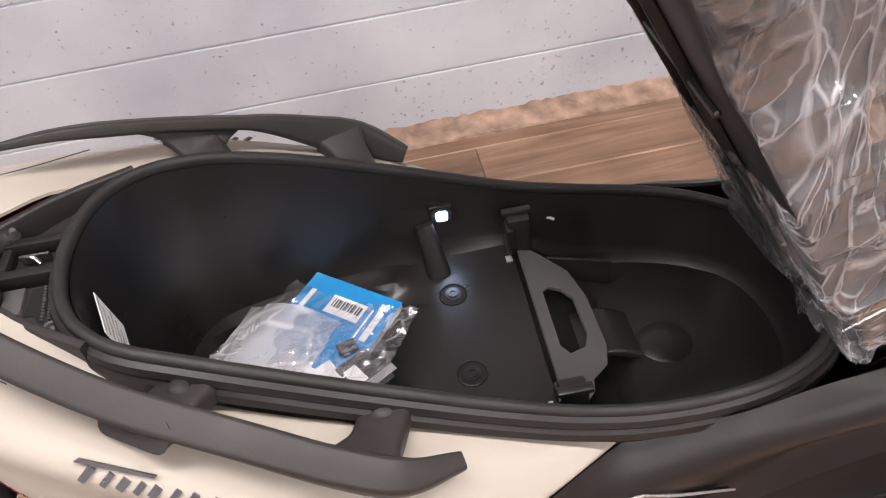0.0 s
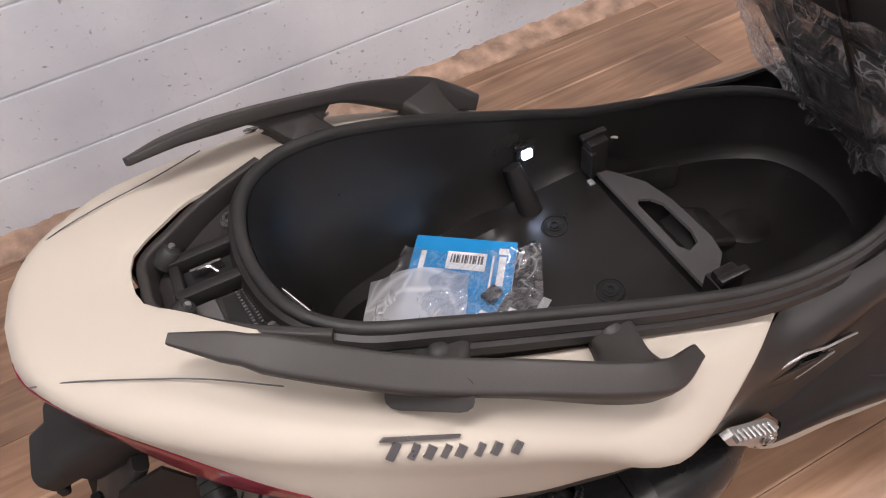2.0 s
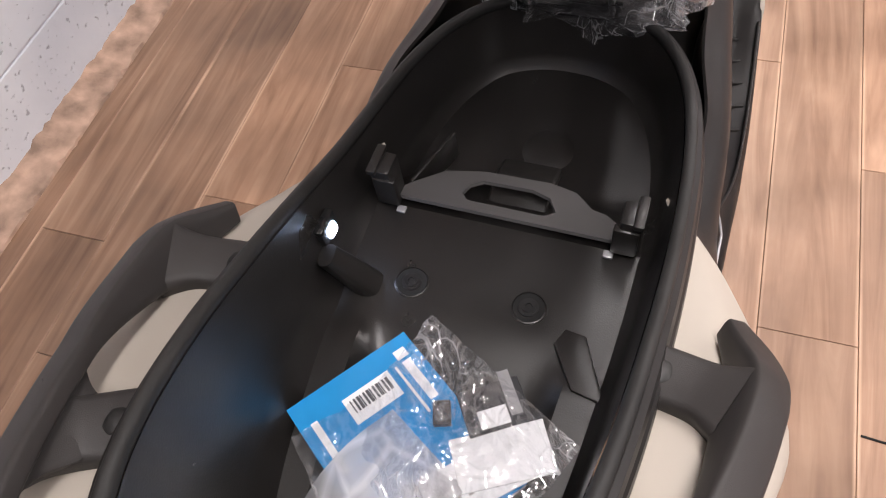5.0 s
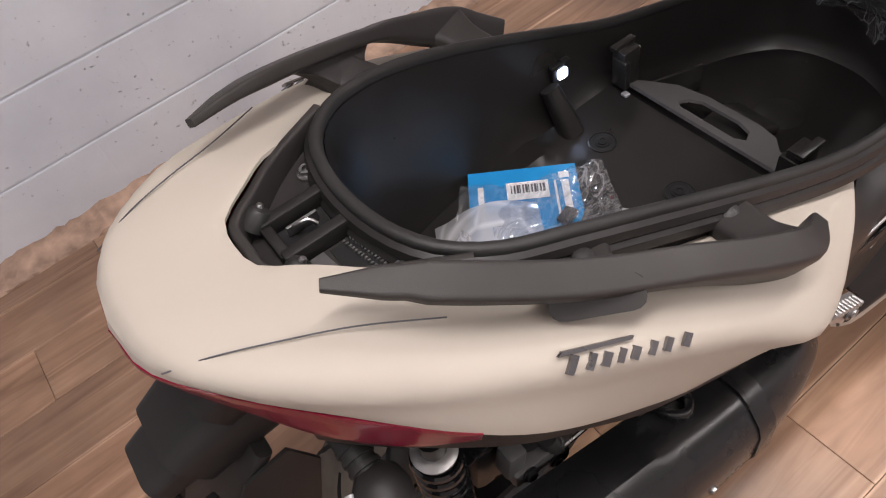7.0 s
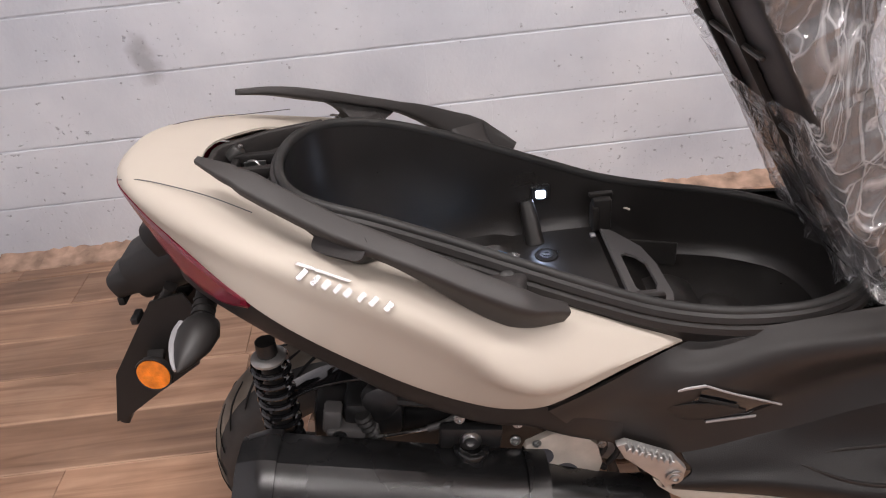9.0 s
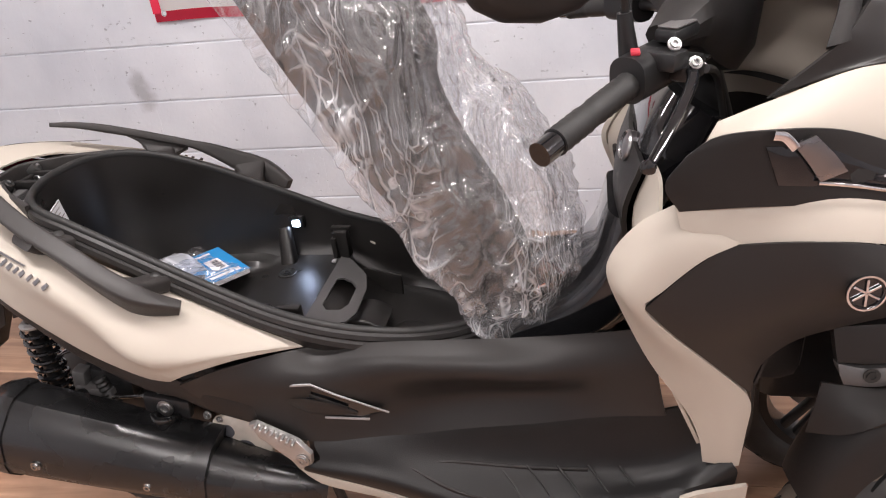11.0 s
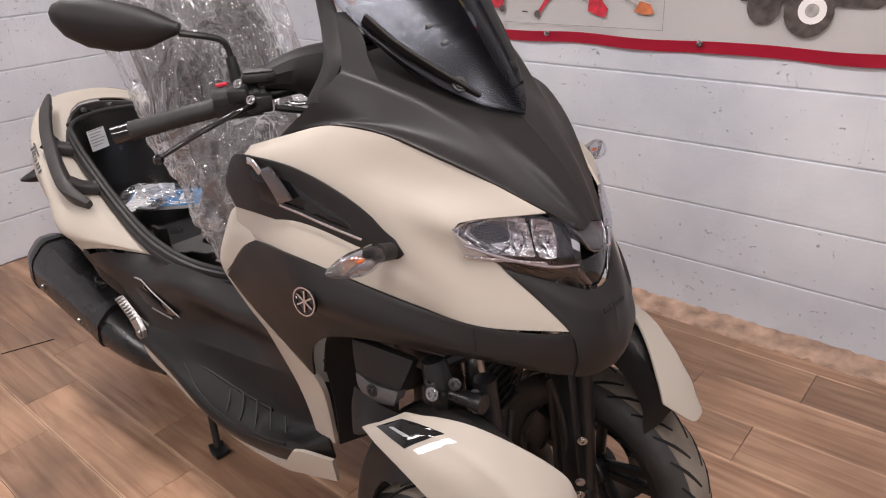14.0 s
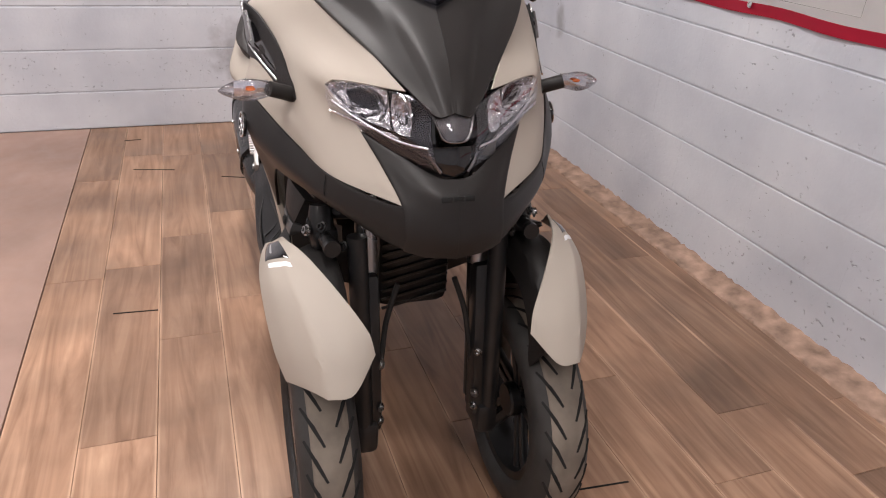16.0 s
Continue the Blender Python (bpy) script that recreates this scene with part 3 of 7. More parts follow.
def wall(name, a, b, inward):
    """Courses of painted blocks on a mortar core; a, b: ends along the wall on the floor."""
    a, b, inward = Vector(a), Vector(b), Vector(inward)
    d = (b - a).normalized()
    long = (b - a).length
    core = bmesh.new()
    m = Matrix((d, -inward, (0, 0, 1))).transposed().to_4x4()
    m.translation = (a + b) / 2 - inward * 0.085
    m.translation.z = TOP / 2
    block(core, (long + 0.3, 0.16, TOP), m, 0)
    root = tagged(link(name, core, MORTAR, None, "grey blockwork wall painted pale blue-grey", 0), category="wall", kind="structure")
    return root, d, long, a, inward


BLOCKS = {}


def courses(root, d, long, a, inward):
    for k in range(12):
        z0, z1 = JOINT[k] + 0.0028, min(JOINT[k + 1] - 0.0028, TOP)
        if z1 <= z0:
            break
        x = -0.225 * (k % 2) - 0.1
        while x < long:
            x0, x1 = max(x, 0), min(x + 0.45, long)
            x += 0.45
            if x1 - x0 < 0.02:
                continue
            key = (round(x1 - x0, 3), round(z1 - z0, 3))
            if key not in BLOCKS:
                bm = bmesh.new()
                block(bm, (key[0] + 0.0045, 0.03, key[1]), Matrix.Identity(4), 0.0035, 2)
                ob = link("wall_block", bm, WALL, None, "", 0)
                BLOCKS[key] = ob.data
            else:
                ob = new("wall_block", BLOCKS[key])
            m = Matrix((d, -inward, (0, 0, 1))).transposed().to_4x4()
            m.translation = a + d * (x0 + x1) / 2 - inward * (0.015 + rnd.uniform(0.0, 0.0006))
            m.translation.z = (z0 + z1) / 2
            ob.matrix_world = m
            ob.parent = root


# east and south walls are unseen, added to close the room and bounce light
WALLS = [
    wall("wall_north", (WEST, NORTH, 0), (EAST, NORTH, 0), (0, -1, 0)),
    wall("wall_west", (WEST, SOUTH, 0), (WEST, NORTH, 0), (1, 0, 0)),
    wall("wall_east", (EAST, SOUTH, 0), (EAST, NORTH, 0), (-1, 0, 0)),
    wall("wall_south", (WEST, SOUTH, 0), (EAST, SOUTH, 0), (0, 1, 0)),
]
# unseen ceiling, added to carry the lamps and bounce their light
bm = bmesh.new()
block(bm, (EAST - WEST + 0.3, NORTH - SOUTH + 0.3, 0.1), pose((EAST + WEST) / 2, (NORTH + SOUTH) / 2, TOP + 0.05), 0)
tagged(link("ceiling", bm, CEIL, None, "unseen plain white ceiling added to close the room", 0), category="ceiling", kind="structure")
bm = bmesh.new()
block(bm, (EAST - WEST + 0.3, NORTH - SOUTH + 0.3, 0.1), pose((EAST + WEST) / 2, (NORTH + SOUTH) / 2, -0.062), 0)
FLOOR = tagged(link("floor", bm, material("dark_floor_gap", (0.17, 0.105, 0.07), 0.9, vary=(0.2, 8)), None, "worn brown wooden floorboards laid along the wall", 0), category="floor", kind="structure")

# chipped mortar ledge along the foot of the wall
bm = bmesh.new()
rnd = random.Random(4)
x, prev = WEST, None
while x < EAST:
    row = []
    for j, (y, z) in enumerate(((NORTH - 0.108, -0.008), (NORTH - 0.102, 0.004), (NORTH - 0.06, 0.010), (NORTH - 0.02, 0.016), (NORTH + 0.001, 0.022))):
        jit = 0.007 if j < 4 else 0
        row.append(bm.verts.new((x, y + rnd.uniform(-jit, jit), z + (rnd.uniform(-0.005, 0.007) if j else 0))))
    if prev:
        for j in range(4):
            bm.faces.new((prev[j], row[j], row[j + 1], prev[j + 1]))
    prev = row
    x += 0.02
tagged(link("mortar_ledge", bm, RUBBLE, None, "chipped bare mortar strip at the foot of the wall", 25), category="trim", kind="structure")

# ceiling lamps, out of sight above
LAMPS = ((0.1, -0.35), (1.9, -0.35), (3.7, -0.35), (0.1, -2.4), (1.9, -2.4), (3.7, -2.4))
for lx, ly in LAMPS:
    lamp = thing("ceiling_lamp", "long white tube lamp with a milky cover on the ceiling", "lamp", (lx, ly, TOP), "ceiling lamps")
    box("housing", (1.25, 0.2, 0.05), pose(0, 0, -0.027), CEIL, lamp)
    box("diffuser", (1.2, 0.14, 0.03), pose(0, 0, -0.068), TUBE, lamp, "glowing milky cover")
for lx, ly in LAMPS:
    lit = bpy.data.lights.new("ceiling_light", "AREA")
    lit.shape, lit.size, lit.size_y, lit.energy, lit.color = "RECTANGLE", 1.2, 0.14, 26.0, (1.0, 0.935, 0.935)
    ob = new("ceiling_light", lit)
    ob.matrix_world = pose(lx, ly, TOP - 0.09)

# ---- scooter ----
SC = thing("scooter", "cream and black three-wheeled scooter with its seat raised, on its stand", "scooter")
SC.matrix_world = Matrix.Translation((1, 0, 0)) @ Matrix.Rotation(-0.033, 4, "Z") @ Matrix.Translation((-1, 0, 0))
BOTH = (1, -1)

# tail fairing
T_IN = [(0.058, 0.0, 0.950), (0.064, -0.034, 0.950), (0.10, -0.066, 0.949), (0.14, -0.100, 0.940), (0.20, -0.132, 0.91), (0.27, -0.168, 0.870), (0.40, -0.196, 0.822), (0.55, -0.204, 0.764), (0.68, -0.200, 0.702), (0.766, -0.186, 0.668)]
T_M1 = [(-0.035, 0.0, 0.966), (-0.028, -0.055, 0.965), (0.0, -0.108, 0.957), (0.065, -0.158, 0.944), (0.16, -0.196, 0.913), (0.27, -0.226, 0.876), (0.40, -0.252, 0.828), (0.54, -0.266, 0.768), (0.67, -0.226, 0.706), (0.766, -0.187, 0.667)]
T_M2 = [(-0.06, 0.0, 0.957), (-0.052, -0.058, 0.955), (-0.018, -0.116, 0.947), (0.05, -0.176, 0.927), (0.15, -0.227, 0.90), (0.27, -0.270, 0.862), (0.40, -0.304, 0.795), (0.505, -0.327, 0.722), (0.648, -0.262, 0.698), (0.766, -0.188, 0.666)]
T_LO = [(-0.066, 0.0, 0.945), (-0.057, -0.060, 0.944), (-0.020, -0.112, 0.932), (0.034, -0.160, 0.90), (0.165, -0.25, 0.816), (0.317, -0.276, 0.712), (0.43, -0.280, 0.650), (0.50, -0.288, 0.642), (0.545, -0.302, 0.668), (0.648, -0.262, 0.682), (0.766, -0.190, 0.664)]
# crease just below the widest line
T_CR = [tuple(a.lerp(b, 0.45)) for a, b in zip(spline(T_M2, 16), spline(T_LO, 16))]
for s in BOTH:
    shell("tail_fairing", [T_IN, T_M1, T_M2, T_CR, T_LO], CREAM, SC, s, 48, 24, 0.004, label="cream satin tail side panel")
    shell("tail_lamp", [[(-0.066, 0.0, 0.943), (-0.057, -0.059, 0.942), (-0.020, -0.111, 0.930), (0.034, -0.159, 0.898), (0.090, -0.203, 0.864), (0.138, -0.236, 0.836)],
                        [(-0.064, 0.0, 0.926), (-0.055, -0.056, 0.928), (-0.014, -0.105, 0.884), (0.03, -0.147, 0.836), (0.085, -0.192, 0.811), (0.137, -0.232, 0.820)]], RED, SC, s, 32, 8, 0.016, 0.0015, "dark red tail lamp lens", (0, 1.2))
    band = [Vector(q) for q in ((0.02, -0.142, 0.855), (0.075, -0.190, 0.842), (0.165, -0.248, 0.814), (0.245, -0.264, 0.762), (0.317, -0.274, 0.712), (0.43, -0.278, 0.650), (0.50, -0.286, 0.641), (0.56, -0.292, 0.618), (0.64, -0.272, 0.57))]
    shell("under_trim", [[tuple(q + Vector((0, dy, dz))) for q in band] for dy, dz in ((0.004, 0.004), (0.006, -0.026), (0.014, -0.052), (0.045, -0.066))], MATTE, SC, s, 40, 14, 0.006, -0.002, "black lower tail trim", (0, 1.0))
# seam between the deck and the side panels
for s in BOTH:
    shell("deck_seam", [[(-0.044, -0.082, 0.9555), (-0.005, -0.100, 0.9607), (0.045, -0.122, 0.9565), (0.10, -0.146, 0.9475), (0.16, -0.18, 0.936)],
                        [(-0.044, -0.0832, 0.9555), (-0.005, -0.1012, 0.9607), (0.045, -0.1232, 0.9565), (0.10, -0.1472, 0.9475), (0.16, -0.1812, 0.936)]], INK_AND_GAP, SC, s, 20, 2, 0.001, 0.0005)

# storage bin: rim stations (x, half width, height)
RIM = [(0.168, 0.0, 0.928), (0.172, 0.045, 0.927), (0.184, 0.085, 0.925), (0.205, 0.117, 0.921), (0.245, 0.146, 0.914), (0.31, 0.165, 0.899), (0.40, 0.18, 0.866), (0.50, 0.19, 0.822), (0.60, 0.197, 0.777), (0.70, 0.200, 0.735), (0.80, 0.198, 0.708), (0.90, 0.186, 0.692), (0.98, 0.16, 0.682), (1.04, 0.118, 0.674), (1.07, 0.06, 0.669), (1.078, 0.0, 0.667)]
RIM_RING = [(x, -w, z) for x, w, z in RIM] + [(x, w, z) for x, w, z in RIM[-2:0:-1]]
NR = 120
rim = spline(RIM_RING, NR, True)


def rim_out(i, ring_pts):
    t = ring_pts[(i + 1) % NR] - ring_pts[i - 1]
    return Vector((-t.y, t.x, 0)).normalized() * -1


def bin_floor(x):
    """Height of the bin's floor: raised middle, deep front well."""
    if x < 0.50:
        return 0.656
    if x < 0.53:
        return 0.656 - 0.010 * (x - 0.5) / 0.03
    if x < 0.69:
        return 0.646
    if x < 0.80:
        return 0.646 - 0.075 * (x - 0.69) / 0.11
    return 0.571 - 0.012 * min((x - 0.80) / 0.2, 1)


bm = bmesh.new()
rows = []
for lvl in range(9):
    row = []
    for i, p in enumerate(rim):
        o = rim_out(i, rim)
        f = lvl / 8
        inset = 0.008 + 0.012 * f + (0.012 * max(0, f - 0.85) / 0.15 if f > 0.85 else 0)
        fl = bin_floor(p.x)
        z = (p.z - 0.004) * (1 - f) + fl * f
        q = p - o * inset
        row.append(bm.verts.new((q.x, q.y, z)))
    rows.append(row)
for lvl in range(8):
    for i in range(NR):
        j = (i + 1) % NR
        bm.faces.new((rows[lvl][i], rows[lvl][j], rows[lvl + 1][j], rows[lvl + 1][i]))
last = rows[-1]


def dish(x, f):
    """Depth of the rear bowl below its ledge at the share f of the half width."""
    along = min(max((0.545 - x) / 0.075, 0), 1) * min(max((x - 0.205) / 0.05, 0), 1)
    across = min(max((0.76 - f) / 0.22, 0), 1)
    along, across = along * along * (3 - 2 * along), across * (2 - across)
    return 0.03 * along * across


for f in (0.9, 0.76, 0.70, 0.64, 0.58, 0.5, 0.35, 0.2, 0.0):
    row = []
    for v0 in rows[-1]:
        x = v0.co.x
        row.append(bm.verts.new((x, v0.co.y * f, bin_floor(x) - dish(x, f))))
    for i in range(NR):
        j = (i + 1) % NR
        bm.faces.new((last[i], last[j], row[j], row[i]))
    last = row
bmesh.ops.remove_doubles(bm, verts=bm.verts[:], dist=0.0004)
BINOB = part("storage_bin", bm, BIN, SC, "deep black plastic under-seat bin", 30)
tub = BINOB
# rubber seal round the rim, and the skirt outside it
bm = sweep(bmesh.new(), RIM_RING, slab(0.014, 0.018, 0.45, 4), NR, True)
part("rim_seal", bm, RUBBER, SC, "black rubber edge seal")
bm = bmesh.new()
rows = []
for off, dz in ((0.004, 0.002), (0.013, -0.002), (0.016, -0.010), (0.0145, -0.014), (0.019, -0.018), (0.021, -0.028), (0.016, -0.034), (0.006, -0.06)):
    rows.append([bm.verts.new((p.x + rim_out(i, rim).x * off, p.y + rim_out(i, rim).y * off, p.z + dz)) for i, p in enumerate(rim)])
for A, B in zip(rows, rows[1:]):
    for i in range(NR):
        j = (i + 1) % NR
        bm.faces.new((A[i], A[j], B[j], B[i]))
part("rim_skirt", bm, SATIN, SC, "black ribbed outer rim")

# things moulded into the bin
for s in BOTH:
    wx, wy = 0.588 - 0.002 * s, 0.012 + 0.072 * s
    bm = bmesh.new()
    lathe(bm, [(0.0215, 0), (0.021, 0.0022), (0.0195, 0.0026), (0.0185, 0.0005), (0.0, 0.0)], pose(wx, wy, bin_floor(wx) - 0.0005), 28)
    well = part("screw_well", bm, BIN, tub)
    # near-black disc on the flat floor paints the well's inner shade
    bm = bmesh.new()
    lathe(bm, [(0.0187, 0.0), (0.0187, 0.0014), (0.0, 0.0014)], pose(wx, wy, bin_floor(wx) - 0.0002), 28)
    part("well_floor", bm, GROOVE_SHADE, well, "near-black disc for the shade in the screw well")
    bm = bolt(bmesh.new(), (wx, wy, bin_floor(wx) + 0.0016), (0, 0, 1), 0.008, 0.003)
    part("screw", bm, DARKMETAL, well, "dark hex screw")
    bm = bmesh.new()
    block(bm, (0.034, 0.026, 0.066), pose(0.70, s * 0.152, 0.685), 0.004)
    block(bm, (0.044, 0.012, 0.008), pose(0.70, s * 0.160, 0.72), 0.002)
    block(bm, (0.012, 0.03, 0.05), pose(0.686, s * 0.148, 0.68), 0.003)
    part("moulded_post", bm, BIN, tub)
    bm = bmesh.new()
    block(bm, (0.01, 0.012, 0.005), pose(0.681, s * 0.132, 0.6495), 0.0015)
    part("clip_tab", bm, SILVER, tub, "bright clip tab")
bm = bmesh.new()
sweep(bm, [(0.572, 0.134, 0.640), (0.567, 0.152, 0.68), (0.561, 0.168, 0.716)], slab(0.03, 0.034, 0.35, 4), 8, up=(1, 0, 0), scale=lambda t: 1.1 - 0.3 * t)
part("lamp_pillar", bm, BIN, tub)
bm = bmesh.new()
block(bm, (0.036, 0.012, 0.03), pose(0.59, 0.1785, 0.726), 0.003)
part("lamp_bezel", bm, DARKMETAL, tub)
bm = bmesh.new()
block(bm, (0.017, 0.008, 0.016), pose(0.59, 0.1718, 0.7245), 0.003)
part("lamp_lens", bm, LED, tub, "small lit white courtesy lamp")
# small raised ramps where the platform meets the bowl
for y0, turn in ((-0.128, 28),):
    bm = bmesh.new()
    plate(bm, [(-0.055, -0.016), (0.03, -0.020), (0.045, 0.0), (0.03, 0.018), (-0.03, 0.014)], 0.010, pose(0.535, y0, 0.6445, 0, 6, turn), 0.004)
    part("floor_ramp", bm, BIN, tub)
# sloping divider plate with a hand slot
bm = bmesh.new()
OUT = [(-0.152, 0.0), (0.152, 0.0), (0.148, 0.02), (0.118, 0.046), (0.10, 0.05), (0.075, 0.078), (0.04, 0.088), (-0.05, 0.085), (-0.10, 0.07), (-0.135, 0.03)]
HOLE = [(-0.064, 0.03), (-0.054, 0.018), (0.045, 0.018), (0.058, 0.03), (0.045, 0.056), (0.02, 0.066), (-0.045, 0.064), (-0.06, 0.05)]
m = facing((0.695, 0.0, 0.653), (0.32, 0.0, 0.95), (1, 0, 0))
for d0 in (0.0, 0.005):
    o = [bm.verts.new(m @ Vector((x, y, d0))) for x, y in OUT]
    h = [bm.verts.new(m @ Vector((x, y, d0))) for x, y in HOLE]
    edges = [bm.edges.new((q[i], q[(i + 1) % len(q)])) for q in (o, h) for i in range(len(q))]
    bmesh.ops.triangle_fill(bm, edges=edges, use_beauty=True)
    if d0 == 0.0:
        first = (o, h)
    else:
        for A, B in zip(first, (o, h)):
            for i in range(len(A)):
                j = (i + 1) % len(A)
                bm.faces.new((A[i], A[j], B[j], B[i]))
part("divider_plate", bm, GREYP, tub, "dark grey divider plate with a hand slot", 30)
bm = bmesh.new()
sweep(bm, [(0.74, 0.0, 0.596), (0.79, 0.0, 0.604), (0.83, 0.0, 0.585)], slab(0.085, 0.016, 0.4, 4), 10)
part("slot_lip", bm, BIN, tub)
bm = bmesh.new()
lathe(bm, [(0.075, -0.06), (0.070, 0.005), (0.055, 0.025), (0.03, 0.034), (0.0, 0.036)], pose(0.885, -0.01, 0.535, 0, 8, 0) @ Matrix.Diagonal((1.0, 0.95, 1, 1)), 36)
part("wheel_hump", bm, BIN, tub)
bm = bmesh.new()
block(bm, (0.10, 0.006, 0.05), pose(0.79, 0.13, 0.60, 0, 0, -18), 0.002)
part("rib", bm, BIN, tub)
# sticker on the rear wall
bm = bmesh.new()
plate(bm, [(-0.034, -0.035), (0.034, -0.035), (0.034, 0.028), (-0.034, 0.028)], 0.0008, facing((0.2015, -0.062, 0.860), (0.95, 0.38, 0.1)))
st = part("sticker", bm, PAPER, tub, "white warning sticker with grey print", 0)
bm = bmesh.new()
for k in range(6):
    plate(bm, [(-0.028, 0.024 - k * 0.009), (0.028 - (k % 3) * 0.008, 0.024 - k * 0.009), (0.028 - (k % 3) * 0.008, 0.0265 - k * 0.009), (-0.028, 0.0265 - k * 0.009)], 0.0004, facing((0.2026, -0.0616, 0.8601), (0.95, 0.38, 0.1)))
pieces("print_bar", bm, PRINT_GREY, st)

# tray behind the bin with the seat catch
bm = bmesh.new()
tray = [(0.066, -0.034), (0.066, 0.034), (0.10, 0.064), (0.14, 0.098), (0.20, 0.13), (0.238, 0.155), (0.205, 0.125), (0.178, 0.09), (0.163, 0.045), (0.159, 0.0), (0.163, -0.045), (0.178, -0.09), (0.205, -0.125), (0.238, -0.155), (0.20, -0.13), (0.14, -0.098), (0.10, -0.064)]
plate(bm, tray, 0.008, pose(0, 0, 0.896))
TRAY = part("latch_tray", bm, RAILS_SHEEN, SC, "black moulded tray round the seat catch", 30)
bm = sweep(bmesh.new(), [(0.215, -0.14, 0.908), (0.142, -0.098, 0.916), (0.10, -0.064, 0.920), (0.069, -0.036, 0.922), (0.066, 0.0, 0.923), (0.069, 0.036, 0.922), (0.10, 0.064, 0.920), (0.142, 0.098, 0.916), (0.215, 0.14, 0.908)], slab(0.011, 0.036, 0.3, 4), 48)
part("tray_wall", bm, RAILS_SHEEN, TRAY)
for bx, by in ((0.163, 0.0775), (0.1675, -0.0965)):
    bm = bolt(bmesh.new(), (bx, by, 0.9045), (0, 0, 1), 0.008, 0.009)
    part("tray_bolt", bm, STEEL, TRAY, "bright hex bolt")
for s in BOTH:
    bm = bmesh.new()
    lathe(bm, [(0.0135, -0.012), (0.0125, 0.004), (0.009, 0.0095), (0.0, 0.0115)], facing((0.092, s * 0.042, 0.924), (0.75, 0, 0.65)), 20)
    pad = part("stop_pad", bm, RUBBER, TRAY, "rounded black rubber stop pad")
    bm = bmesh.new()
    lathe(bm, [(0.004, 0), (0.004, 0.003), (0.003, 0.005)], facing((0.098, s * 0.044, 0.931), (0.6, 0, 0.8)), 12)
    part("stop_pin", bm, STEEL, pad, "bright stop pin")
# catch between two ribs; a near-black plate paints the opening's shade
bm = plate(bmesh.new(), [(0.098, -0.012), (0.158, -0.012), (0.158, 0.028), (0.098, 0.028)], 0.0012, pose(0, 0, 0.9042))
part("latch_opening", bm, GROOVE_SHADE, TRAY, "near-black plate for the shade in the latch opening")
for y0, w0, tall in ((0.034, 0.014, 0.020), (-0.018, 0.014, 0.020)):
    bm = block(bmesh.new(), (0.072, w0, tall), pose(0.124, y0, 0.904 + tall / 2), 0.003)
    part("latch_rib", bm, MATTE, TRAY)
bm = block(bmesh.new(), (0.012, 0.05, 0.016), pose(0.092, 0.008, 0.912), 0.003)
part("latch_rib", bm, MATTE, TRAY)
bm = bmesh.new()
block(bm, (0.034, 0.004, 0.012), pose(0.124, 0.014, 0.913), 0.001)
sweep(bm, [(0.112, 0.014, 0.912), (0.116, 0.008, 0.921), (0.128, 0.004, 0.923), (0.134, 0.0, 0.916)], ring(0.0026, 8), 12)
part("catch", bm, STEEL, TRAY, "bright steel seat catch")
# another near-black plate paints the shade of the sunken slot
bm = plate(bmesh.new(), [(0.128, -0.028), (0.156, -0.030), (0.163, -0.082), (0.150, -0.088), (0.140, -0.070), (0.128, -0.068)], 0.0012, pose(0, 0, 0.9042))
part("slot_opening", bm, GROOVE_SHADE, TRAY, "near-black plate for the shade in the slot beside the catch")
bm = sweep(bmesh.new(), [(0.157, -0.024, 0.907), (0.163, -0.05, 0.907), (0.169, -0.086, 0.906)], slab(0.004, 0.010, 0.4, 3), 8)
part("slot_lip", bm, MATTE, TRAY)
bm = plate(bmesh.new(), [(0.098, -0.028), (0.122, -0.028), (0.126, -0.064), (0.116, -0.078), (0.104, -0.066)], 0.006, pose(0, 0, 0.904), 0.002)
part("latch_step", bm, GREYP, TRAY, "grey step")
bm = bmesh.new()
for k in range(12):
    for r0 in (0.0, 0.007):
        block(bm, (0.0035, 0.0022, 0.005), pose(0.144 + r0 + 0.0007 * k, -0.030 - k * 0.0045, 0.9065), 0.0006, 1)
pieces("comb_tooth", bm, GREYP, TRAY)

# grab rails
RAIL = [(0.090, -0.128, 0.992), (0.14, -0.157, 0.978), (0.20, -0.190, 0.953), (0.27, -0.222, 0.923), (0.36, -0.251, 0.886), (0.44, -0.270, 0.839), (0.50, -0.276, 0.807), (0.553, -0.258, 0.784)]


def rail_width(t):
    """Narrow rear end with a step, broad middle, front running out."""
    w = 0.28 + 0.47 * min(t / 0.09, 1) + 0.20 * min(max((t - 0.12) / 0.03, 0), 1)
    return w + 0.08 * min(max((t - 0.5) / 0.3, 0), 1) - 0.5 * max(0, (t - 0.86) / 0.14)


def rail_depth(t):
    return 0.42 + 0.4 * min(t / 0.2, 1) + 1.55 * min(max((t - 0.55) / 0.25, 0), 1) - 1.3 * max(0, (t - 0.86) / 0.14)


